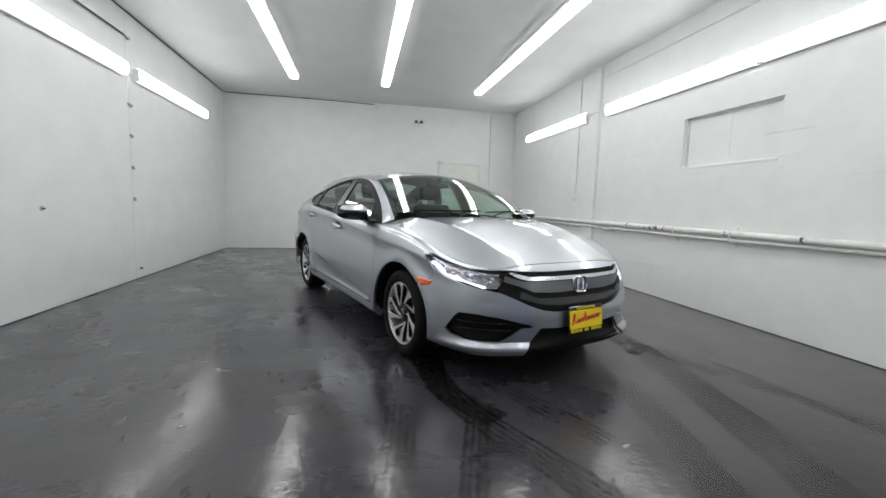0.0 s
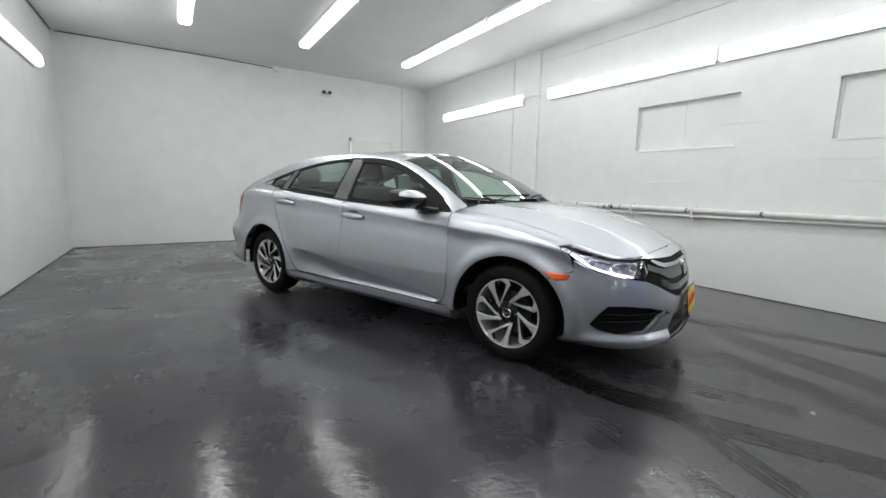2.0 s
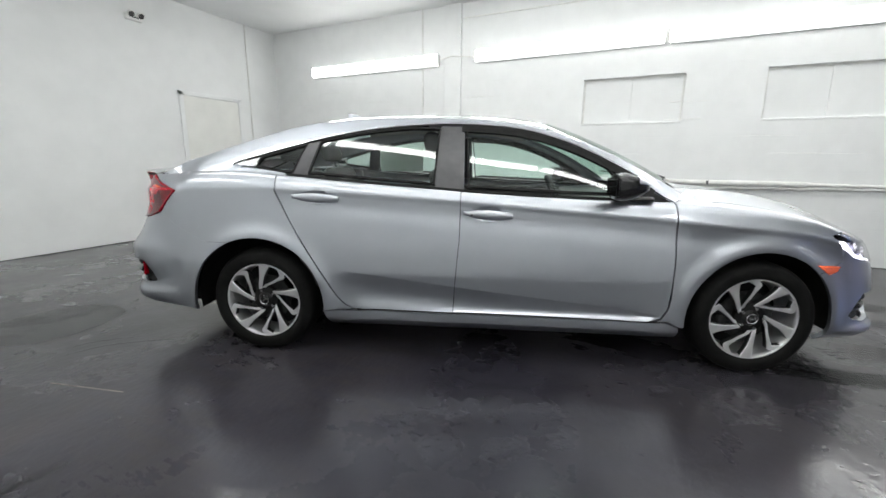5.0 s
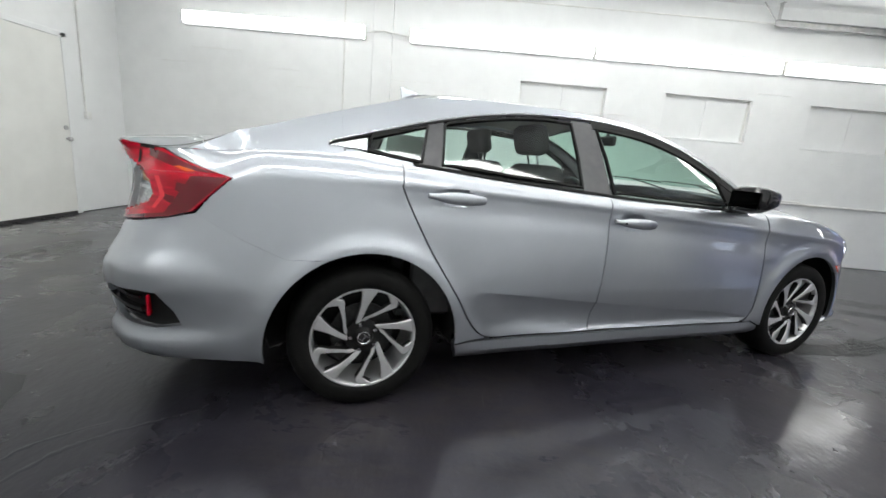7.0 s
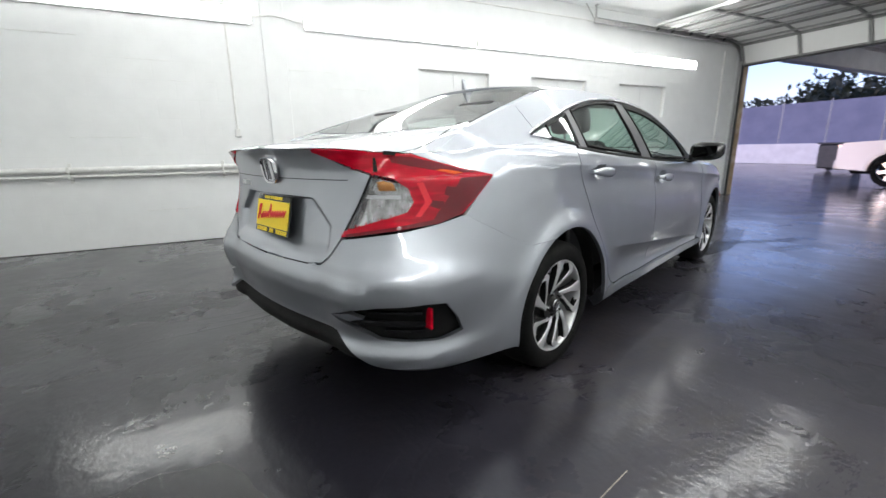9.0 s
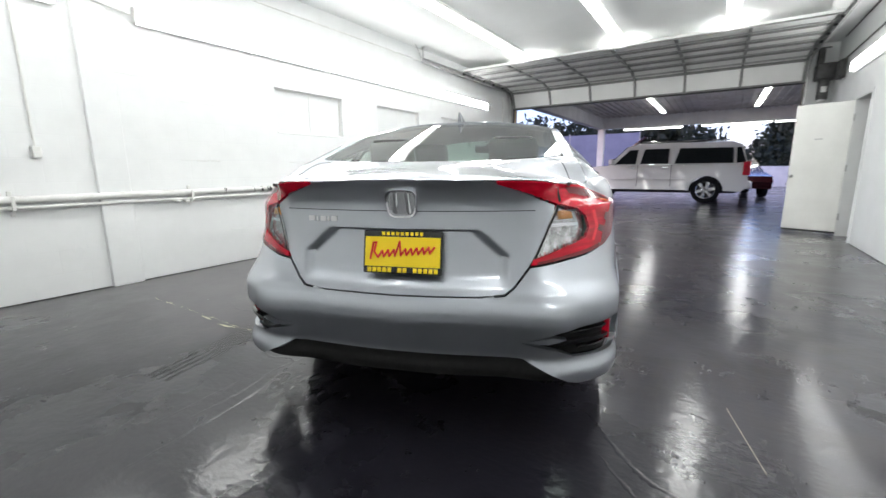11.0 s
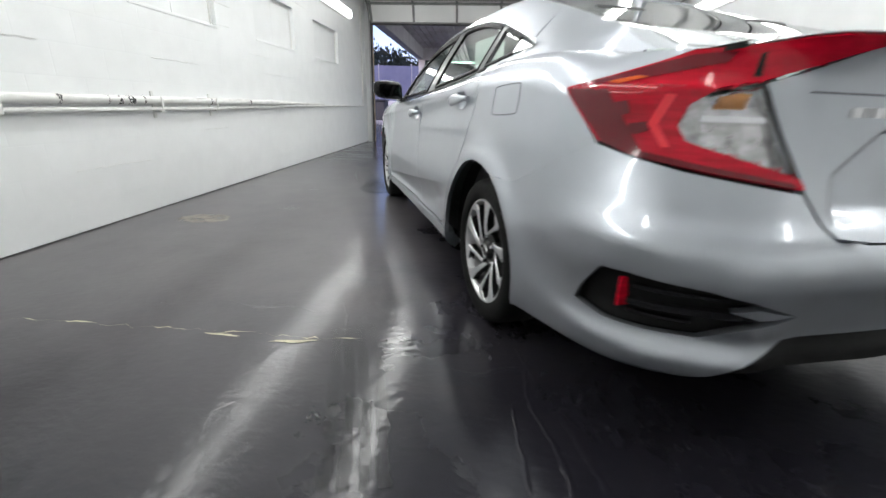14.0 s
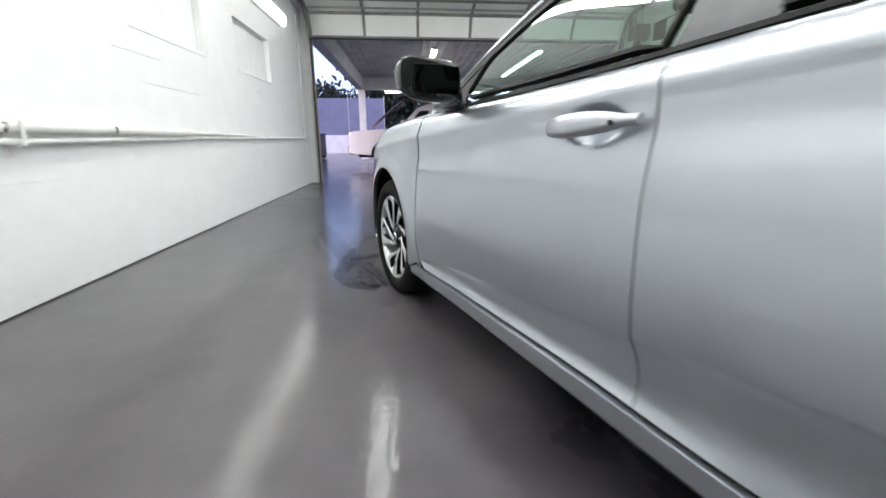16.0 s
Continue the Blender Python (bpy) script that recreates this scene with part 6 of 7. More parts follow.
part("window", box(-0.025, 0.025, -0.048, -0.0445, -0.028, 0.0, 0.002), DOORW, det)

# ---- doors ----
door = holder("door_1", pose(1.72, YB, 0), "flush white steel door in the end wall, closed", "door", "", "structure")
part("leaf", box(-0.464, 0.464, -0.026, -0.002, 0.035, 2.03, 0.002), DOORW, door)
bm = bmesh.new()
put_box(bm, -0.53, -0.466, -0.03, 0.0, 0, 2.09, 0.003)
put_box(bm, 0.466, 0.53, -0.03, 0.0, 0, 2.09, 0.003)
put_box(bm, -0.53, 0.53, -0.03, 0.0, 2.036, 2.095, 0.003)
part("door_frame", bm, PLASTER, door)
part("head_gap", box(-0.463, 0.463, -0.018, -0.004, 2.031, 2.0355), PIPEW, door)
part("foot_gap", box(-0.46, 0.46, -0.0225, -0.004, 0.0, 0.034), SEAL, door, "dark gap under the door")
bm = bmesh.new()
put_rod(bm, (0.41, -0.022, 0.90), (0.41, -0.06, 0.90), 0.012, 12)
bmesh.ops.create_uvsphere(bm, u_segments=16, v_segments=10, radius=0.028, matrix=Matrix.Translation((0.41, -0.072, 0.90)))
part("door_knob", bm, STEEL, door, "round steel door knob", smooth=True, angle=40)
part("deadbolt", rod((0.41, -0.022, 1.03), (0.41, -0.04, 1.03), 0.026, 16), STEEL, door)

# joint in the side wall behind the clips
structure("wall_joint", box(XL - 0.01, XL + 0.004, 1.525, 1.575, 0.01, ZC - 0.002, 0.002), PLASTER, "filled vertical joint in the white side wall", "joint")

# side door: opening through the west wall, leaf standing open into the room
door = holder("door_2", pose(XL, DY0 + 0.02, 0, 0, 0, -24), "white steel door standing open into the garage", "door", "", "structure")
leaf = part("leaf", box(0.02, 0.72, -0.045, 0.0, 0.06, 2.05, 0.003), DOORW, door)
bm = bmesh.new()
for s in (0.001, -0.046):
    put_rod(bm, (0.66, s, 0.93), (0.66, s + (0.05 if s > 0 else -0.05), 0.93), 0.012, 10)
    bmesh.ops.create_uvsphere(bm, u_segments=14, v_segments=8, radius=0.027, matrix=Matrix.Translation((0.66, s + (0.06 if s > 0 else -0.06), 0.93)))
part("door_knob", bm, STEEL, door, "round brass-coloured knob", smooth=True, angle=40)
part("name_slot", box(0.34, 0.44, 0.001, 0.004, 1.50, 1.515), STEEL, door)
part("kick_gap", box(0.02, 0.72, -0.04, -0.005, 0.03, 0.06), SEAL, door)
for z in (0.3, 1.05, 1.8):
    part("hinge", rod((0.008, 0.004, z - 0.05), (0.008, 0.004, z + 0.05), 0.01, 8), STEEL, door)
bm = bmesh.new()
put_box(bm, XL - T, XL + 0.014, DY0 - 0.05, DY0 + 0.012, 0, DZ + 0.05, 0.003)
put_box(bm, XL - T, XL + 0.014, DY1 - 0.012, DY1 + 0.05, 0, DZ + 0.05, 0.003)
put_box(bm, XL - T, XL + 0.0135, DY0 + 0.012, DY1 - 0.012, DZ - 0.012, DZ + 0.05, 0.003)
structure("side_door_frame", bm, PLASTER, "white painted frame of the side door", "door frame")
bm = bmesh.new()
put_box(bm, XL - T - 1.6, XL - T - 1.5, DY0 - 0.8, DY1 + 0.8, 0, 2.5)
put_box(bm, XL - T - 1.5, XL - T, DY0 - 0.8, DY0 - 0.7, 0, 2.5)
put_box(bm, XL - T - 1.5, XL - T, DY1 + 0.7, DY1 + 0.8, 0, 2.5)
put_box(bm, XL - T - 1.6, XL - T, DY0 - 0.8, DY1 + 0.8, 2.5, 2.6)
structure("passage_walls", bm, PLASTER, "plain white walls of the side passage", "wall")


# ---- wear on the floor, and one streak of painted shade ----
def mark_material(name, color, scale, cover, rough=0.4, most=1.0):
    """A stain or painted shade broken up by noise, clear between its grains, under the same worn sealer as the floor.
    """
    m = material(name, color, rough, Coat_Weight=0.5, Coat_Roughness=0.2, Specular_IOR_Level=0.25)
    nt, bs = nodes_of(m)
    n = noise_tex(nt, coords(nt, (1, 1, 1)), scale, 6, 0.68)
    nt.links.new(ramp(nt, n, [(cover - 0.14, (0,)), (cover + 0.16, (most,))]), bs.inputs["Alpha"])
    return m


TREAD = mark_material("rubber_tread_mark", (0.006, 0.006, 0.0065), 22.0, 0.44, 0.4, 0.9)
# near-black for the car's shade and reflection at its front corner
SHADESTREAK = mark_material("car_shade_streak", (0.004, 0.004, 0.0045), 9.0, 0.40, 0.5, 0.9)
FADED = mark_material("faded_tyre_track", (0.008, 0.008, 0.009), 3.2, 0.50, 0.4, 0.5)
FAINT = mark_material("faint_tyre_track", (0.012, 0.012, 0.014), 1.6, 0.72, 0.3)
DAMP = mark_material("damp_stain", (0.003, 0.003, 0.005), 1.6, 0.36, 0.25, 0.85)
STAIN = mark_material("oil_stain", (0.010, 0.010, 0.012), 5.0, 0.58, 0.15)
PEELED = mark_material("peeled_floor_paint", (0.22, 0.19, 0.165), 12.0, 0.41, 0.6)
BARE = varied("bare_concrete", (0.34, 0.30, 0.25), (0.22, 0.19, 0.16), (0.7, 0.85), 18.0, 90.0, 0.3, 0.003)
OLDPAINT = varied("old_cream_paint", (0.55, 0.51, 0.36), (0.42, 0.38, 0.27), (0.5, 0.7), 25.0, 90.0, 0.2, 0.002)


def floor_band(pts, width, mat, grooves=1, label="", z=0.0016, wander=0.006, seed=1):
    """A band of stripes along a smooth line on the floor."""
    rnd = random.Random(seed)
    line = [Vector(p) for p in rounded(pts, 14)]
    bm = bmesh.new()
    for g in range(grooves):
        o0, o1 = width * (g / grooves - 0.5), width * ((g + 0.68) / grooves - 0.5) if grooves > 1 else width * 0.5
        last = None
        for a, b in zip(line, line[1:] + [2 * line[-1] - line[-2]]):
            d = (b - a).normalized()
            n = Vector((-d.y, d.x))
            p, q = a + n * (o0 + rnd.uniform(-wander, wander)), a + n * (o1 + rnd.uniform(-wander, wander))
            now = (bm.verts.new((p.x, p.y, z)), bm.verts.new((q.x, q.y, z)))
            if last:
                bm.faces.new((last[0], now[0], now[1], last[1]))
            last = now
    return tagged(finish("tyre_or_shade_band", bm, mat), label, "tyre mark", "floor marks", "structure")


floor_band([(-0.14, -1.75), (-0.15, -1.95), (-0.10, -2.25), (0.0, -2.53), (0.11, -2.77), (0.21, -2.97), (0.30, -3.17), (0.42, -3.4)], 0.19, TREAD, 5, "curved black tyre tread marks on the floor", seed=2)
# the car's dark shade on the floor, laid down as a flat band
floor_band([(-0.19, -1.70), (-0.165, -1.85), (-0.15, -2.12), (-0.06, -2.33), (0.07, -2.53)], 0.17, SHADESTREAK, 1, "dark streak of the car's shade painted on the floor by the front wheel", 0.0012, seed=12, wander=0.014)
floor_band([(-0.03, -2.5), (-0.10, -2.72), (-0.19, -3.0), (-0.30, -3.35)], 0.13, TREAD, 4, "short black tyre tread marks on the floor", 0.0022, seed=3)
floor_band([(0.18, -2.05), (0.30, -2.32), (0.44, -2.6), (0.53, -2.8)], 0.16, FADED, 4, "faint tyre tread marks on the floor", seed=4)
floor_band([(1.55, -1.5), (1.50, -1.9), (1.40, -2.44), (1.31, -2.86), (1.18, -3.3), (0.98, -3.9)], 0.26, FADED, 1, "broad faded tyre track on the floor", seed=5, wander=0.006)
floor_band([(1.58, -1.6), (1.81, -2.24), (1.96, -2.65), (2.1, -3.05)], 0.16, FADED, 1, "broad faded tyre track on the floor", 0.0022, seed=6, wander=0.006)
floor_band([(1.0, -2.2), (0.9, -2.7), (0.7, -3.4)], 0.2, FADED, 1, "broad faded tyre track on the floor", 0.0026, seed=7, wander=0.006)
floor_band([(1.55, 2.6), (1.68, 1.95), (1.75, 1.4), (1.9, 0.6), (2.05, -0.6), (2.1, -2.0)], 0.2, FAINT, 1, "broad faded tyre track on the floor", 0.0034, seed=8, wander=0.006)
floor_band([(1.34, -1.05), (1.42, -1.25), (1.55, -1.5)], 0.2, TREAD, 6, "short black tyre tread marks beside the front wheel", 0.002, seed=11)


floor_band([(0.86, 1.72), (0.80, 1.9), (0.71, 2.2), (0.64, 2.5)], 0.2, FADED, 4, "faint tyre tread marks on the floor", 0.0022, seed=13)
floor_band([(-0.40, -2.3), (-0.44, -2.6), (-0.50, -2.95), (-0.6, -3.3)], 0.17, FADED, 5, "faint tyre tread marks on the floor", 0.0022, seed=14)
floor_band([(1.36, -1.02), (1.52, -1.12), (1.62, -1.35), (1.56, -1.62), (1.40, -1.75)], 0.1, TREAD, 5, "curled black tyre scrub mark beside the front wheel", 0.0024, seed=15)
floor_band([(1.75, -1.6), (1.98, -2.3), (1.95, -2.9), (1.72, -3.5), (1.3, -3.9)], 0.05, FADED, 2, "thin curved tyre scrub line on the floor", 0.0020, seed=16)


def blotch(x, y, rx, ry, mat, label, seed, z=0.0012, turn=0.0, n=28, rag=0.3):
    """A ragged flat patch on the floor."""
    rnd = random.Random(seed)
    bm = bmesh.new()
    vs = []
    r = 1.0
    for k in range(n):
        a = 2 * math.pi * k / n
        r = 0.55 * r + 0.45 * (1 + rnd.uniform(-rag, rag))
        px, py = rx * r * math.cos(a), ry * r * math.sin(a)
        vs.append(bm.verts.new((px, py, 0)))
    bm.faces.new(vs)
    ob = finish("floor_patch", bm, mat)
    ob.matrix_basis = pose(x, y, z, 0, 0, turn)
    return tagged(ob, label, "floor patch", "floor marks", "structure")


blotch(2.52, 0.20, 0.20, 0.13, PEELED, "bare tan patch of peeled floor paint", 3, 0.0024)
blotch(1.07, 1.868, 0.085, 0.009, OLDPAINT, "flaked cream chip in the floor paint", 4, 0.003, 8, 28, 0.8)
blotch(1.36, 1.85, 0.07, 0.006, OLDPAINT, "flaked cream chip in the floor paint", 5, 0.003, -4, 28, 0.8)
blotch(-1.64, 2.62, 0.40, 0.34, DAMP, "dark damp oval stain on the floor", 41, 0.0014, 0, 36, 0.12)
blotch(0.6, 4.1, 0.42, 0.2, STAIN, "dark damp stain on the floor", 7)
blotch(-2.7, -1.32, 0.25, 0.06, STAIN, "dark scuff on the floor", 8, 0.0014, 5)
blotch(-2.45, 0.94, 0.18, 0.05, STAIN, "dark scuff on the floor", 9, 0.0014, -20)
for k, (x, y, r) in enumerate(((-1.35, -2.58, 0.022), (-0.7, -2.49, 0.03), (-1.01, -2.74, 0.014), (-0.42, -2.6, 0.018), (0.3, -1.2, 0.016))):
    blotch(x, y, r, r * 0.6, STAIN, "small dark spot on the floor", 20 + k, 0.0014)
blotch(0.58, -2.84, 0.022, 0.010, BARE, "small pale paint flake on the floor", 30, 0.002, 20)
rnd = random.Random(12)
bm = bmesh.new()
x = 2.3
last = None
while x > 0.8:
    y = 1.83 + rnd.uniform(-0.014, 0.014)
    w = max(0.0002, rnd.uniform(-0.010, 0.005))
    now = (bm.verts.new((x, y - w, 0.0028)), bm.verts.new((x, y + w, 0.0028)))
    if last:
        bm.faces.new((last[0], now[0], now[1], last[1]))
    last = now
    x -= rnd.uniform(0.02, 0.05)
tagged(finish("floor_crack", bm, OLDPAINT), "ragged pale crack line in the floor paint", "crack", "floor marks", "structure")
bm = bmesh.new()
put_box(bm, -0.0018, 0.0018, -0.2, 0.24, 0.0005, 0.0012, 0, pose(-1.97, 1.42, 0, 0, 0, 15))
tagged(finish("floor_scratch", bm, BARE), "thin pale scratch in the floor paint", "scratch", "floor marks", "structure")


def floor_ridge(pts, width, high, label, seed):
    """A wrinkle in the floor paint: a low uneven ridge along a line."""
    rnd = random.Random(seed)
    line = [Vector(p) for p in rounded(pts, 10)]
    bm = bmesh.new()
    last = None
    for k, (a, b) in enumerate(zip(line, line[1:] + [2 * line[-1] - line[-2]])):
        d = (b - a).normalized()
        n = Vector((-d.y, d.x))
        fade = math.sin(math.pi * (k + 0.5) / len(line)) ** 0.5
        w, h = width * fade * rnd.uniform(0.6, 1.3), high * fade * rnd.uniform(0.4, 1.3)
        c = a + n * rnd.uniform(-0.004, 0.004)
        now = [bm.verts.new((c.x + n.x * o * w, c.y + n.y * o * w, z)) for o, z in ((-1, -0.001), (-0.4, h * 0.8), (0.1, h), (0.5, h * 0.3), (1, -0.001))]
        if last:
            for i in range(4):
                bm.faces.new((last[i], now[i], now[i + 1], last[i + 1]))
        last = now
    return tagged(finish("floor_ridge", bm, FLOOR, None, "", True), label, "paint wrinkle", "floor marks", "structure")


for k, (pts, w, h) in enumerate((
        ([(0.20, 1.80), (0.14, 2.02), (0.06, 2.28), (0.0, 2.6), (-0.03, 2.9)], 0.022, 0.0016),
        ([(0.16, 1.86), (0.18, 2.1), (0.12, 2.36), (0.10, 2.62)], 0.016, 0.0018),
        ([(0.44, 1.98), (0.34, 2.0), (0.24, 1.95), (0.17, 1.97)], 0.018, 0.0018),
        ([(0.38, 1.56), (0.27, 1.57), (0.18, 1.52)], 0.014, 0.0018),
        ([(0.24, 2.14), (0.22, 2.4), (0.19, 2.7)], 0.014, 0.0016),
        ([(-1.42, 1.62), (-1.56, 1.80), (-1.70, 1.92), (-1.92, 1.98)], 0.018, 0.0018),
        ([(-1.50, 1.86), (-1.66, 2.02), (-1.80, 2.06)], 0.014, 0.0018),
        ([(-1.36, 0.95), (-1.5, 1.05), (-1.62, 1.04)], 0.014, 0.0016),
        ([(1.52, 1.55), (1.36, 1.60), (1.2, 1.57), (1.08, 1.62)], 0.018, 0.0018),
        ([(0.98, 1.5), (0.9, 1.7), (0.88, 1.95)], 0.014, 0.0016))):
    floor_ridge(pts, w, h, "wrinkled ridge in the dark floor paint", 60 + k)

# ---- outside: carport, yard, parked vehicles, trees ----
ASPHALT = floor_paint()
ASPHALT.name = "wet_asphalt"
RIBMETAL = varied("ribbed_roof_metal", (0.62, 0.60, 0.60), (0.44, 0.41, 0.39), (0.4, 0.6), 1.5, 40.0, 0.1, 0.002, 0.0)
OUTWHITE = varied("weathered_white_paint", (0.8, 0.8, 0.8), (0.68, 0.68, 0.68), (0.6, 0.75), 2.0, 40.0)
TARP = varied("blue_grey_fence_screen", (0.19, 0.21, 0.31), (0.15, 0.17, 0.26), (0.6, 0.8), 1.2, 60.0, 0.3, 0.01)
LEAF = varied("dark_leaves", (0.022, 0.034, 0.018), (0.013, 0.020, 0.012), (0.5, 0.7), 1.5, 30.0)
BARK = varied("bark", (0.06, 0.045, 0.035), (0.035, 0.028, 0.022), (0.8, 0.95), 6.0, 50.0, 0.6, 0.02)
CREAM = material("champagne_car_paint", (0.58, 0.56, 0.53), 0.38, 0.2, Coat_Weight=0.6)
DARKGLASS = material("dark_vehicle_glass", (0.01, 0.012, 0.012), 0.05)
REDPAINT = material("red_car_paint", (0.05, 0.006, 0.008), 0.25, 0.2, Coat_Weight=1.0)
BIN = varied("grey_bin_plastic", (0.05, 0.055, 0.06), (0.035, 0.04, 0.045), (0.5, 0.6), 8.0, 50.0)

bm = bmesh.new()
put_box(bm, -120, 120, -160, YF - 0.3, -0.14, -0.008)
put_box(bm, -120, XL - T, YF - 0.3, 60, -0.14, -0.008)
put_box(bm, XR + T, 120, YF - 0.3, 60, -0.14, -0.008)
structure("ground", bm, ASPHALT, "dark wet asphalt yard", "ground")

# carport roof of ribbed sheet on white beams
bm = bmesh.new()
x = -9.0
while x < 3.2:
    put_box(bm, x, x + 0.06, -18.2, YF - 0.22, 3.40, 3.44)
    x += 0.23
put_box(bm, -9.2, 3.4, -18.4, YF - 0.22, 3.44, 3.47)
structure("carport_roof", bm, RIBMETAL, "ribbed metal roof of the carport", "roof")
bm = bmesh.new()
put_box(bm, 3.02, 3.30, -18.3, YF - 0.2, 2.92, 3.44, 0.01)
put_box(bm, -9.2, 3.02, -18.3, -18.05, 2.92, 3.44, 0.01)
structure("carport_beam", bm, OUTWHITE, "white edge beams of the carport", "beam")
for k, x in enumerate((3.1, -6.4)):
    structure("carport_post_%d" % (k + 1), box(x - 0.14, x + 0.14, -18.3, -18.02, 0, 2.92, 0.01), OUTWHITE, "square white carport post", "post")
first = None
for x in (0.33, -2.78):
    for y in (-13.0, -15.5):
        if first is None:
            first = tube_light(pose(x, y, 3.40, 180), "fluorescent light under the carport roof, switched on", "carport lights")
        else:
            copy_thing(first, pose(x, y, 3.40, 180))
for x in (0.9, -2.2, -4.7):
    copy_thing(first, pose(x, -18.17, 2.92, 180, 0, 90))

# yard wall and screen fence at the back
structure("yard_wall", box(-14, 26, -26.2, -26.0, 0, 1.12, 0.01), OUTWHITE, "low white wall at the back of the yard", "wall")
fence = holder("screen_fence", pose(0, 0, 0), "blue-grey screened fence on the low yard wall", "fence")
for k in range(11):
    x = 2.6 + 2.2 * k
    part("screen_panel", box(x, x + 2.14, -26.12, -26.08, 1.12, 3.3, 0.004), TARP, fence)
    part("fence_post", rod((x - 0.03, -26.1, 1.1), (x - 0.03, -26.1, 3.4), 0.03, 8), STEEL, fence)
bin_ = holder("rubbish_bin", pose(5.6, -19.0, 0), "grey wheeled rubbish cart beside the carport", "bin")
part("tub", box(-0.6, 0.6, -0.4, 0.4, 0.12, 1.05, 0.05), BIN, bin_)
part("lid", box(-0.64, 0.64, -0.44, 0.44, 1.05, 1.12, 0.02), BIN, bin_)
for x in (-0.45, 0.45):
    part("wheel", rod((x, -0.42, 0.12), (x, -0.34, 0.12), 0.12, 14), RUBBER, bin_)
boom = holder("red_boom", pose(0, 0, 0), "slanting red steel boom on a short post", "boom")
part("arm", rod((1.4, -20.0, 2.6), (2.8, -20.0, 1.5), 0.06, 10), REDPAINT, boom)
part("post", rod((2.8, -20.0, 0), (2.8, -20.0, 1.55), 0.05, 10), REDPAINT, boom)


def tree(x, y, h, spread, seed, label):
    """Trunk with limbs and a ragged crown of leaf clumps."""
    rnd = random.Random(seed)
    t = holder("tree", pose(x, y, -0.01), label, "tree", "yard trees")
    bm = bmesh.new()
    put_rod(bm, (0, 0, 0), (0.1, 0, h * 0.45), 0.2, 8, 0.12)
    tips = []
    for k in range(9):
        a, r = rnd.uniform(0, 6.28), spread * rnd.uniform(0.35, 0.8)
        tip = (r * math.cos(a), r * math.sin(a), h * rnd.uniform(0.5, 0.95))
        put_rod(bm, (0.1, 0, h * rnd.uniform(0.25, 0.45)), tip, 0.07, 6, 0.015)
        tips.append(tip)
    part("trunk", bm, BARK, t, smooth=True)
    verts, faces = [], []
    for k in range(2600):
        tx, ty, tz = rnd.choice(tips)
        c = Vector((tx + rnd.gauss(0, spread * 0.26), ty + rnd.gauss(0, spread * 0.26), tz + rnd.gauss(0, h * 0.12)))
        if c.z < h * 0.12:
            continue
        d = Euler((rnd.uniform(0, 6), rnd.uniform(0, 6), rnd.uniform(0, 6))).to_matrix()
        s = rnd.uniform(0.12, 0.28)
        i = len(verts)
        verts += [c + d @ Vector(p) * s for p in ((-1, 0, 0), (0, -0.5, 0.1), (1, 0, 0), (0, 0.5, 0.1))]
        faces.append((i, i + 1, i + 2, i + 3))
    mesh = bpy.data.meshes.new("crown")
    mesh.from_pydata(verts, [], faces)
    mesh.materials.append(LEAF)
    ob = new("crown", mesh)
    ob.parent = t
    ob["kind"] = "stuff"
    return t


for k, (x, y, h, s) in enumerate(((0.6, -30, 4.8, 2.2), (-5.2, -31, 4.0, 1.5), (-10.2, -30, 4.4, 1.1), (-14.5, -31, 4.2, 2.0), (2.6, -31, 5.2, 2.2), (6.5, -29.5, 4.4, 2.2), (10.5, -30, 4.6, 2.4), (-8.0, -36, 4.6, 0.9), (-19, -32, 5.5, 3.0))):
    tree(x, y, h, s, 40 + k, "dark leafy tree behind the yard wall")


def hedge(x0, x1, y, h, seed):
    rnd = random.Random(seed)
    verts, faces = [], []
    for k in range(7000):
        c = Vector((rnd.uniform(x0, x1), y + rnd.gauss(0, 0.35), min(h + rnd.gauss(0, 0.2), rnd.uniform(0.1, h * 1.05))))
        d = Euler((rnd.uniform(0, 6), rnd.uniform(0, 6), rnd.uniform(0, 6))).to_matrix()
        s = rnd.uniform(0.08, 0.2)
        i = len(verts)
        verts += [c + d @ Vector(p) * s for p in ((-1, 0, 0), (0, -0.5, 0.1), (1, 0, 0), (0, 0.5, 0.1))]
        faces.append((i, i + 1, i + 2, i + 3))
    mesh = bpy.data.meshes.new("hedge")
    mesh.from_pydata(verts, [], faces)
    mesh.materials.append(LEAF)
    return tagged(new("hedge", mesh), "dense dark hedge along the yard", "hedge", "", "stuff")


hedge(-16, 2.4, -26.9, 2.2, 3)
hedge(3.5, 22, -27.2, 3.7, 4)


# ---- the big wagon outside ----
def side_shell(bm, outline, half, inset_top, z_turn, steps_y=5):
    """A vehicle body: the side outline (x, z) swept across, drawn in above z_turn."""
    rows = []
    for k in range(steps_y + 1):
        y = half * (2 * k / steps_y - 1)
        ring = []
        for x, z in outline:
            pull = inset_top * max(0.0, (z - z_turn)) if z > z_turn else 0
            edge = 1 if k in (0, steps_y) else 0
            yy = max(-half + pull, min(half - pull, y))
            ring.append(bm.verts.new((x, yy, z + (0.0 if edge else 0.015))))
        rows.append(ring)
    n = len(outline)
    for a, b in zip(rows, rows[1:]):
        for i in range(n):
            bm.faces.new((a[i], a[(i + 1) % n], b[(i + 1) % n], b[i]))
    bm.faces.new(rows[0])
    bm.faces.new(rows[-1])
    return bm


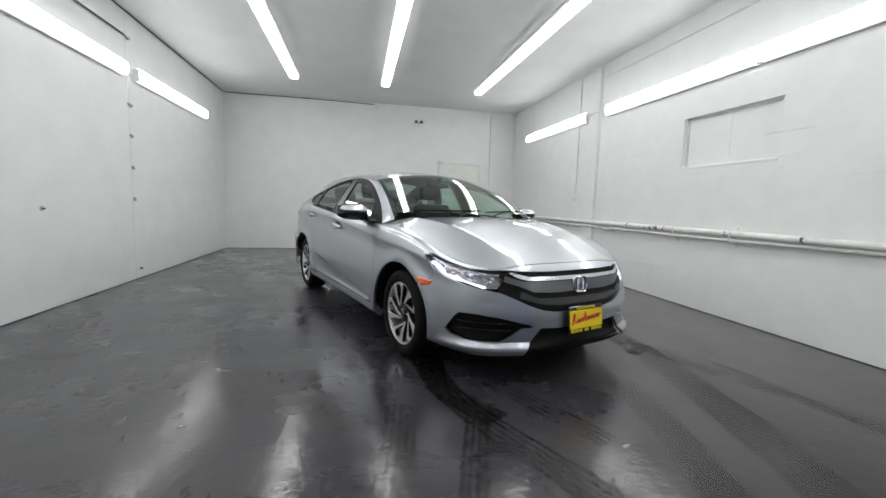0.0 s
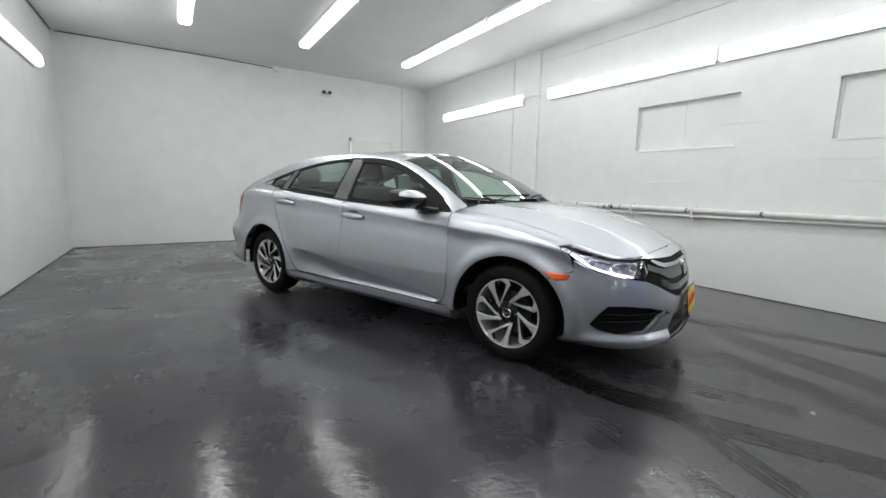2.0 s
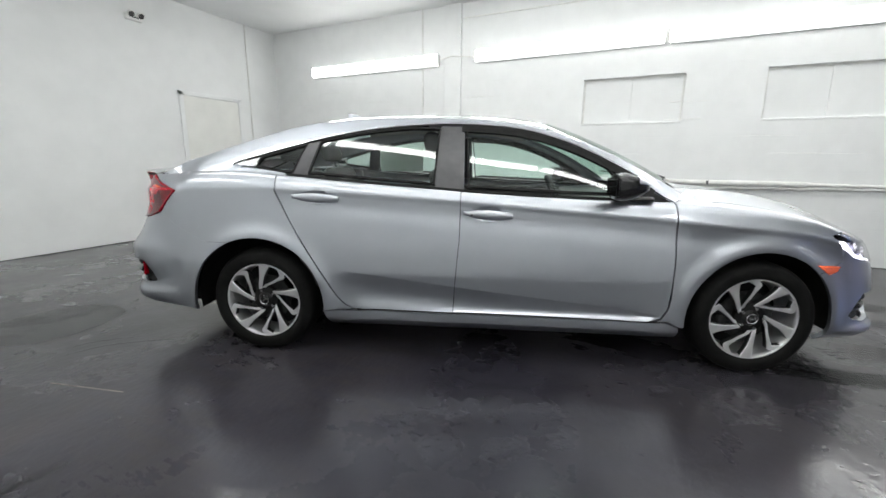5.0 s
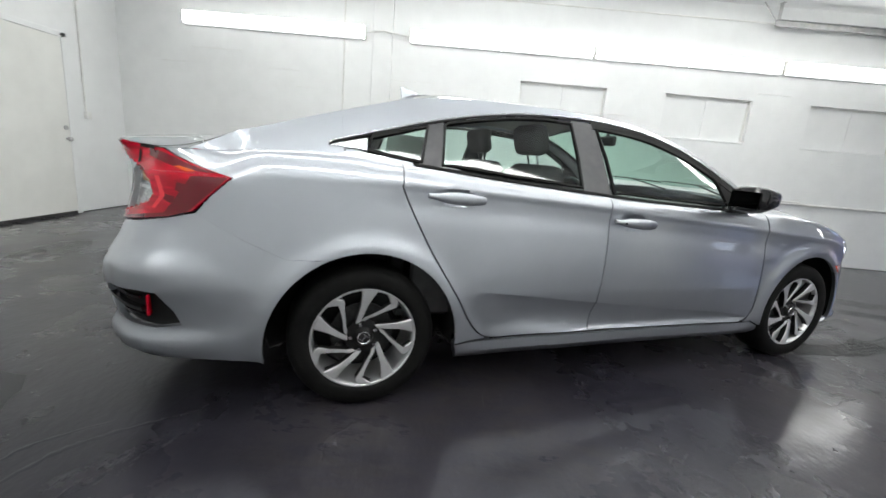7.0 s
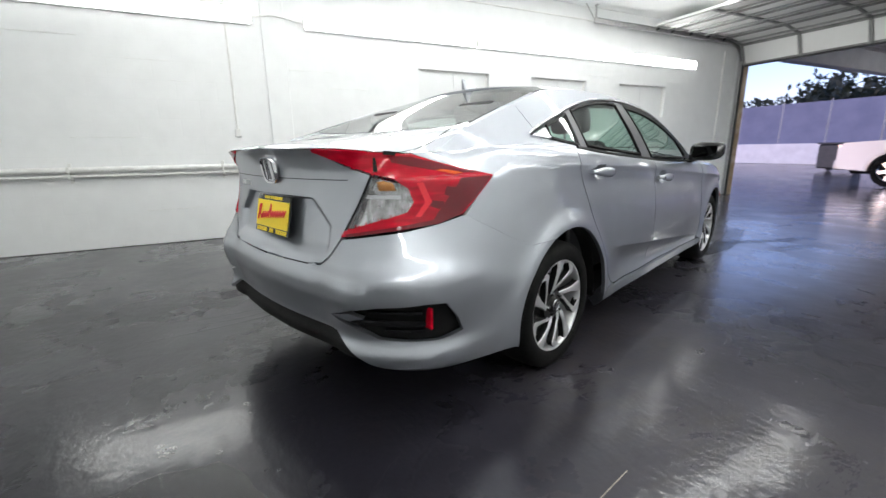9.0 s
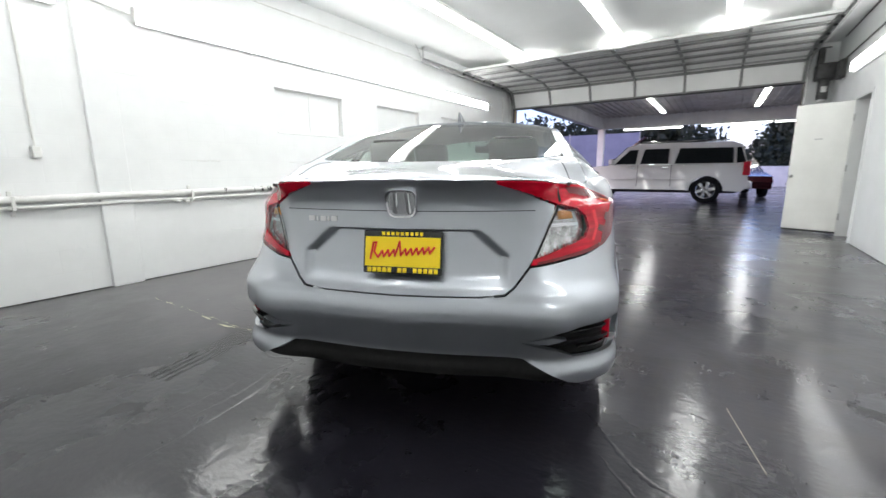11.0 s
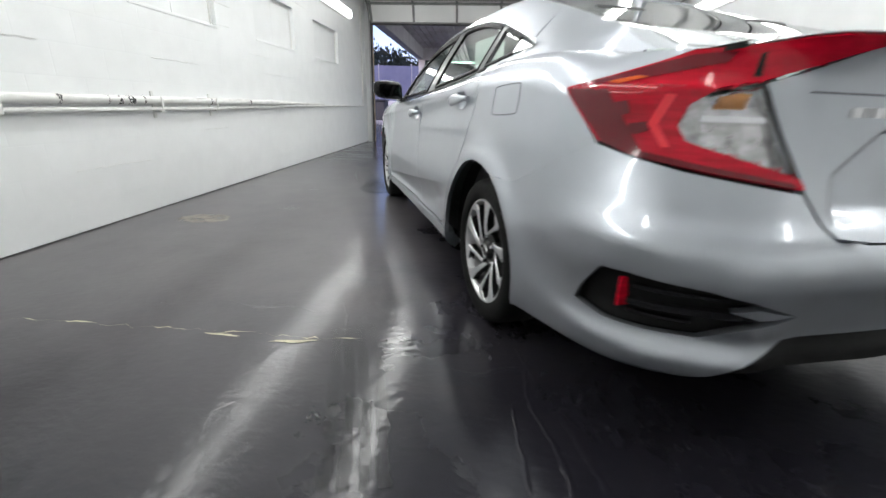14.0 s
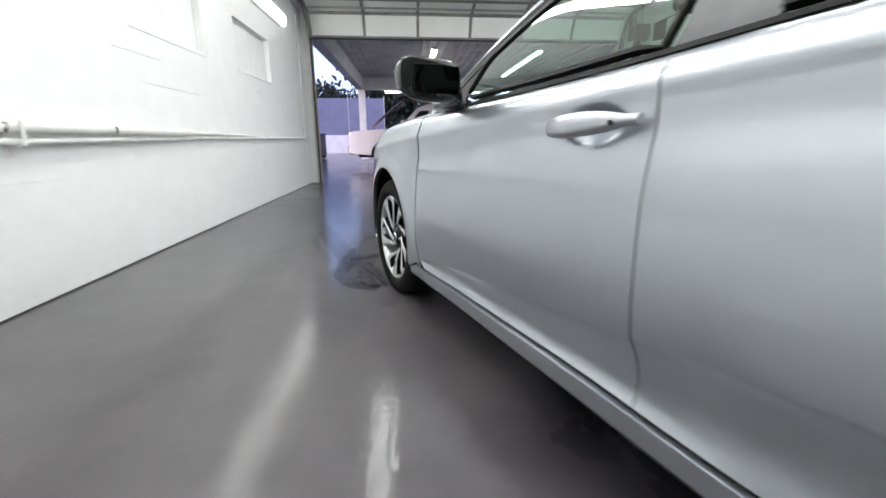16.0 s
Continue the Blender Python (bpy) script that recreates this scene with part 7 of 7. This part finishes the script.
def plain_wheel(parent, x, y, r, side, spokes=6):
    w = part("wheel", lathe_bm([(r * 0.66, 0.0), (r * 0.72, 0.02), (r * 0.95, 0.015), (r, -0.02), (r, -0.2), (r * 0.8, -0.22)], 36, pose(x, y, r, -90 * side)), RUBBER, parent, "black tyre", smooth=True, angle=50)
    part("rim", lathe_bm([(r * 0.60, -0.02), (r * 0.66, 0.004), (r * 0.68, -0.02), (r * 0.6, -0.12)], 36, pose(x, y, r, -90 * side)), CHROME, w, "bright rim", smooth=True, angle=50)
    part("wheel_back", lathe_bm([(r * 0.62, -0.1), (0.02, -0.1)], 24, pose(x, y, r, -90 * side)), POCKET, w)
    for k in range(spokes):
        m = pose(x, y, r, -90 * side) @ pose(0, 0, 0, 0, 0, 360 / spokes * k + 12)
        part("spoke", box(0.03, r * 0.62, -0.045, 0.045, -0.03, -0.004, 0.006, m), CHROME, w)
    part("hub", rod(Vector((x, y - 0.05 * side, r)), Vector((x, y, r)), 0.075, 14), CHROME, w)
    return w


def lathe_bm(profile, seg, m):
    bm = bmesh.new()
    lathe(bm, profile, seg, m)
    return bm


def wagon(m):
    """A long three-row wagon; its nose points along +X, its near side along +Y."""
    v = holder("suv", m, "champagne-coloured long sport utility vehicle parked on the wet yard", "suv")
    half = 1.0
    low = [(2.62, 0.42), (2.72, 0.55), (2.72, 0.95), (2.62, 1.08), (1.45, 1.16), (1.2, 1.18), (0.62, 1.78), (0.3, 1.88), (-2.3, 1.86), (-2.55, 1.75), (-2.72, 1.1), (-2.75, 0.5), (-2.6, 0.36)]
    bottom = []
    for wx in (-1.70, 1.62):
        bottom += [(wx + 0.47 * math.cos(math.pi * (1 - k / 10)), 0.38 + 0.47 * math.sin(math.pi * (1 - k / 10))) for k in range(11)]
    part("body", side_shell(bmesh.new(), low + bottom, half, 0.32, 1.12), CREAM, v, smooth=True, angle=30)
    for side in (1, -1):
        for a, b in (((-2.35, 1.22, -2.32, 1.68, -0.92, 1.70, -0.80, 1.22), "rear"), ((-0.62, 1.22, -0.62, 1.70, 0.1, 1.70, 0.2, 1.22), "mid"), ((0.34, 1.22, 0.30, 1.69, 0.56, 1.68, 1.0, 1.22), "front")):
            bm = bmesh.new()
            pts = [(a[i], a[i + 1]) for i in range(0, 8, 2)]
            front = [bm.verts.new((x, side * (half - 0.32 * (z - 1.12) + 0.012), z)) for x, z in pts]
            back = [bm.verts.new((x, side * (half - 0.32 * (z - 1.12) - 0.02), z)) for x, z in pts]
            bm.faces.new(front)
            for i in range(4):
                bm.faces.new((front[i], front[(i + 1) % 4], back[(i + 1) % 4], back[i]))
            part("side_window", bm, DARKGLASS, v, "dark tinted side window")
        for x in (-0.72, 0.27):
            part("door_gap", box(x - 0.006, x + 0.006, side * 0.985, side * 1.004, 0.5, 1.2), BLACK, v)
        part("side_moulding", box(-1.15, 1.1, side * 0.99, side * 1.02, 0.70, 0.76, 0.006), CREAM, v)
        part("running_board", box(-1.15, 1.1, side * 0.86, side * 1.05, 0.34, 0.40, 0.015), BLACK, v)
        for x in (0.42, -0.55):
            part("door_handle", box(x - 0.1, x + 0.1, side * 1.0, side * 1.03, 1.08, 1.12, 0.008), CHROME, v)
        bm = bmesh.new()
        pts = ((-2.66, 1.24), (-2.52, 1.68), (-2.40, 1.68), (-2.43, 1.22))
        fr = [bm.verts.new((x, side * (half - 0.32 * (z - 1.12) + 0.010), z)) for x, z in pts]
        bk = [bm.verts.new((x, side * (half - 0.32 * (z - 1.12) - 0.02), z)) for x, z in pts]
        bm.faces.new(fr)
        for i in range(4):
            bm.faces.new((fr[i], fr[(i + 1) % 4], bk[(i + 1) % 4], bk[i]))
        part("rear_corner_glass", bm, DARKGLASS, v, "dark glass wrapping round the rear corner")
        for wx in (-1.70, 1.62):
            bm = bmesh.new()
            ring = [[bm.verts.new((wx + r * math.cos(math.pi * k / 14), side * (1.004 + d), 0.38 + r * math.sin(math.pi * k / 14))) for k in range(15)] for r, d in ((0.455, -0.06), (0.455, 0.012), (0.50, 0.012), (0.51, -0.004))]
            for a, b in zip(ring, ring[1:]):
                for i in range(14):
                    bm.faces.new((a[i], a[i + 1], b[i + 1], b[i]))
            part("arch_moulding", bm, CREAM, v, smooth=True, angle=40)
        part("belt_strip", box(-2.5, 1.05, side * 0.975, side * 0.992, 1.185, 1.205, 0.003), CHROME, v, "thin bright strip under the windows")
        part("tail_lamp", box(-2.78, -2.6, side * 0.86, side * 1.01, 0.85, 1.25, 0.02), REDLENS, v)
        part("headlamp", box(2.55, 2.735, side * 0.70, side * 0.985, 0.86, 1.05, 0.02), CHROME, v)
        part("roof_rail", rod((0.2, side * 0.70, 1.93), (-2.2, side * 0.70, 1.92), 0.022, 8), CHROME, v)
        part("door_mirror", box(1.0, 1.16, side * 1.0, side * 1.22, 1.2, 1.4, 0.04), CREAM, v)
        for wx in (-1.70, 1.62):
            plain_wheel(v, wx, side * 0.99, 0.40, side)
    part("front_bumper", box(2.6, 2.80, -0.95, 0.95, 0.38, 0.66, 0.05), CREAM, v)
    part("rear_bumper", box(-2.86, -2.7, -0.95, 0.95, 0.44, 0.68, 0.04), CREAM, v)
    bm = bmesh.new()
    q = [bm.verts.new(p) for p in ((1.19, -0.85, 1.2), (1.19, 0.85, 1.2), (0.64, 0.72, 1.775), (0.64, -0.72, 1.775))]
    bm.faces.new(q)
    bmesh.ops.translate(bm, vec=(0.02, 0, 0.015), verts=bm.verts)
    part("windscreen", bm, DARKGLASS, v)
    part("underbody", box(-2.5, 2.5, -0.8, 0.8, 0.3, 0.62, 0.05), BLACK, v)
    return v


wagon(pose(0.21, -12.95, -0.008, 0, 0, 0))


def small_car(m):
    v = holder("parked_car", m, "dark maroon small car parked behind the large one", "car")
    low = [(1.9, 0.3), (2.0, 0.55), (1.9, 0.75), (0.9, 0.92), (0.25, 1.36), (-0.9, 1.38), (-1.65, 1.0), (-2.0, 0.95), (-2.05, 0.45), (-1.9, 0.28)]
    bottom = []
    for wx in (-1.25, 1.25):
        bottom += [(wx + 0.36 * math.cos(math.pi * (1 - k / 8)), 0.30 + 0.34 * math.sin(math.pi * (1 - k / 8))) for k in range(9)]
    part("body", side_shell(bmesh.new(), low + bottom, 0.86, 0.4, 0.9), REDPAINT, v, smooth=True, angle=30)
    for side in (1, -1):
        bm = bmesh.new()
        pts = ((-1.3, 0.97), (-0.85, 1.3), (0.2, 1.29), (0.75, 0.95))
        front = [bm.verts.new((x, side * (0.86 - 0.4 * (z - 0.9) + 0.012), z)) for x, z in pts]
        bm.faces.new(front)
        part("side_window", bm, DARKGLASS, v)
        part("tail_lamp", box(-2.08, -1.95, side * 0.5, side * 0.84, 0.72, 0.9, 0.02), REDLENS, v)
        for wx in (-1.25, 1.25):
            plain_wheel(v, wx, side * 0.85, 0.31, side, 5)
    return v


small_car(pose(-2.25, -17.3, -0.008, 0, 0, 100))
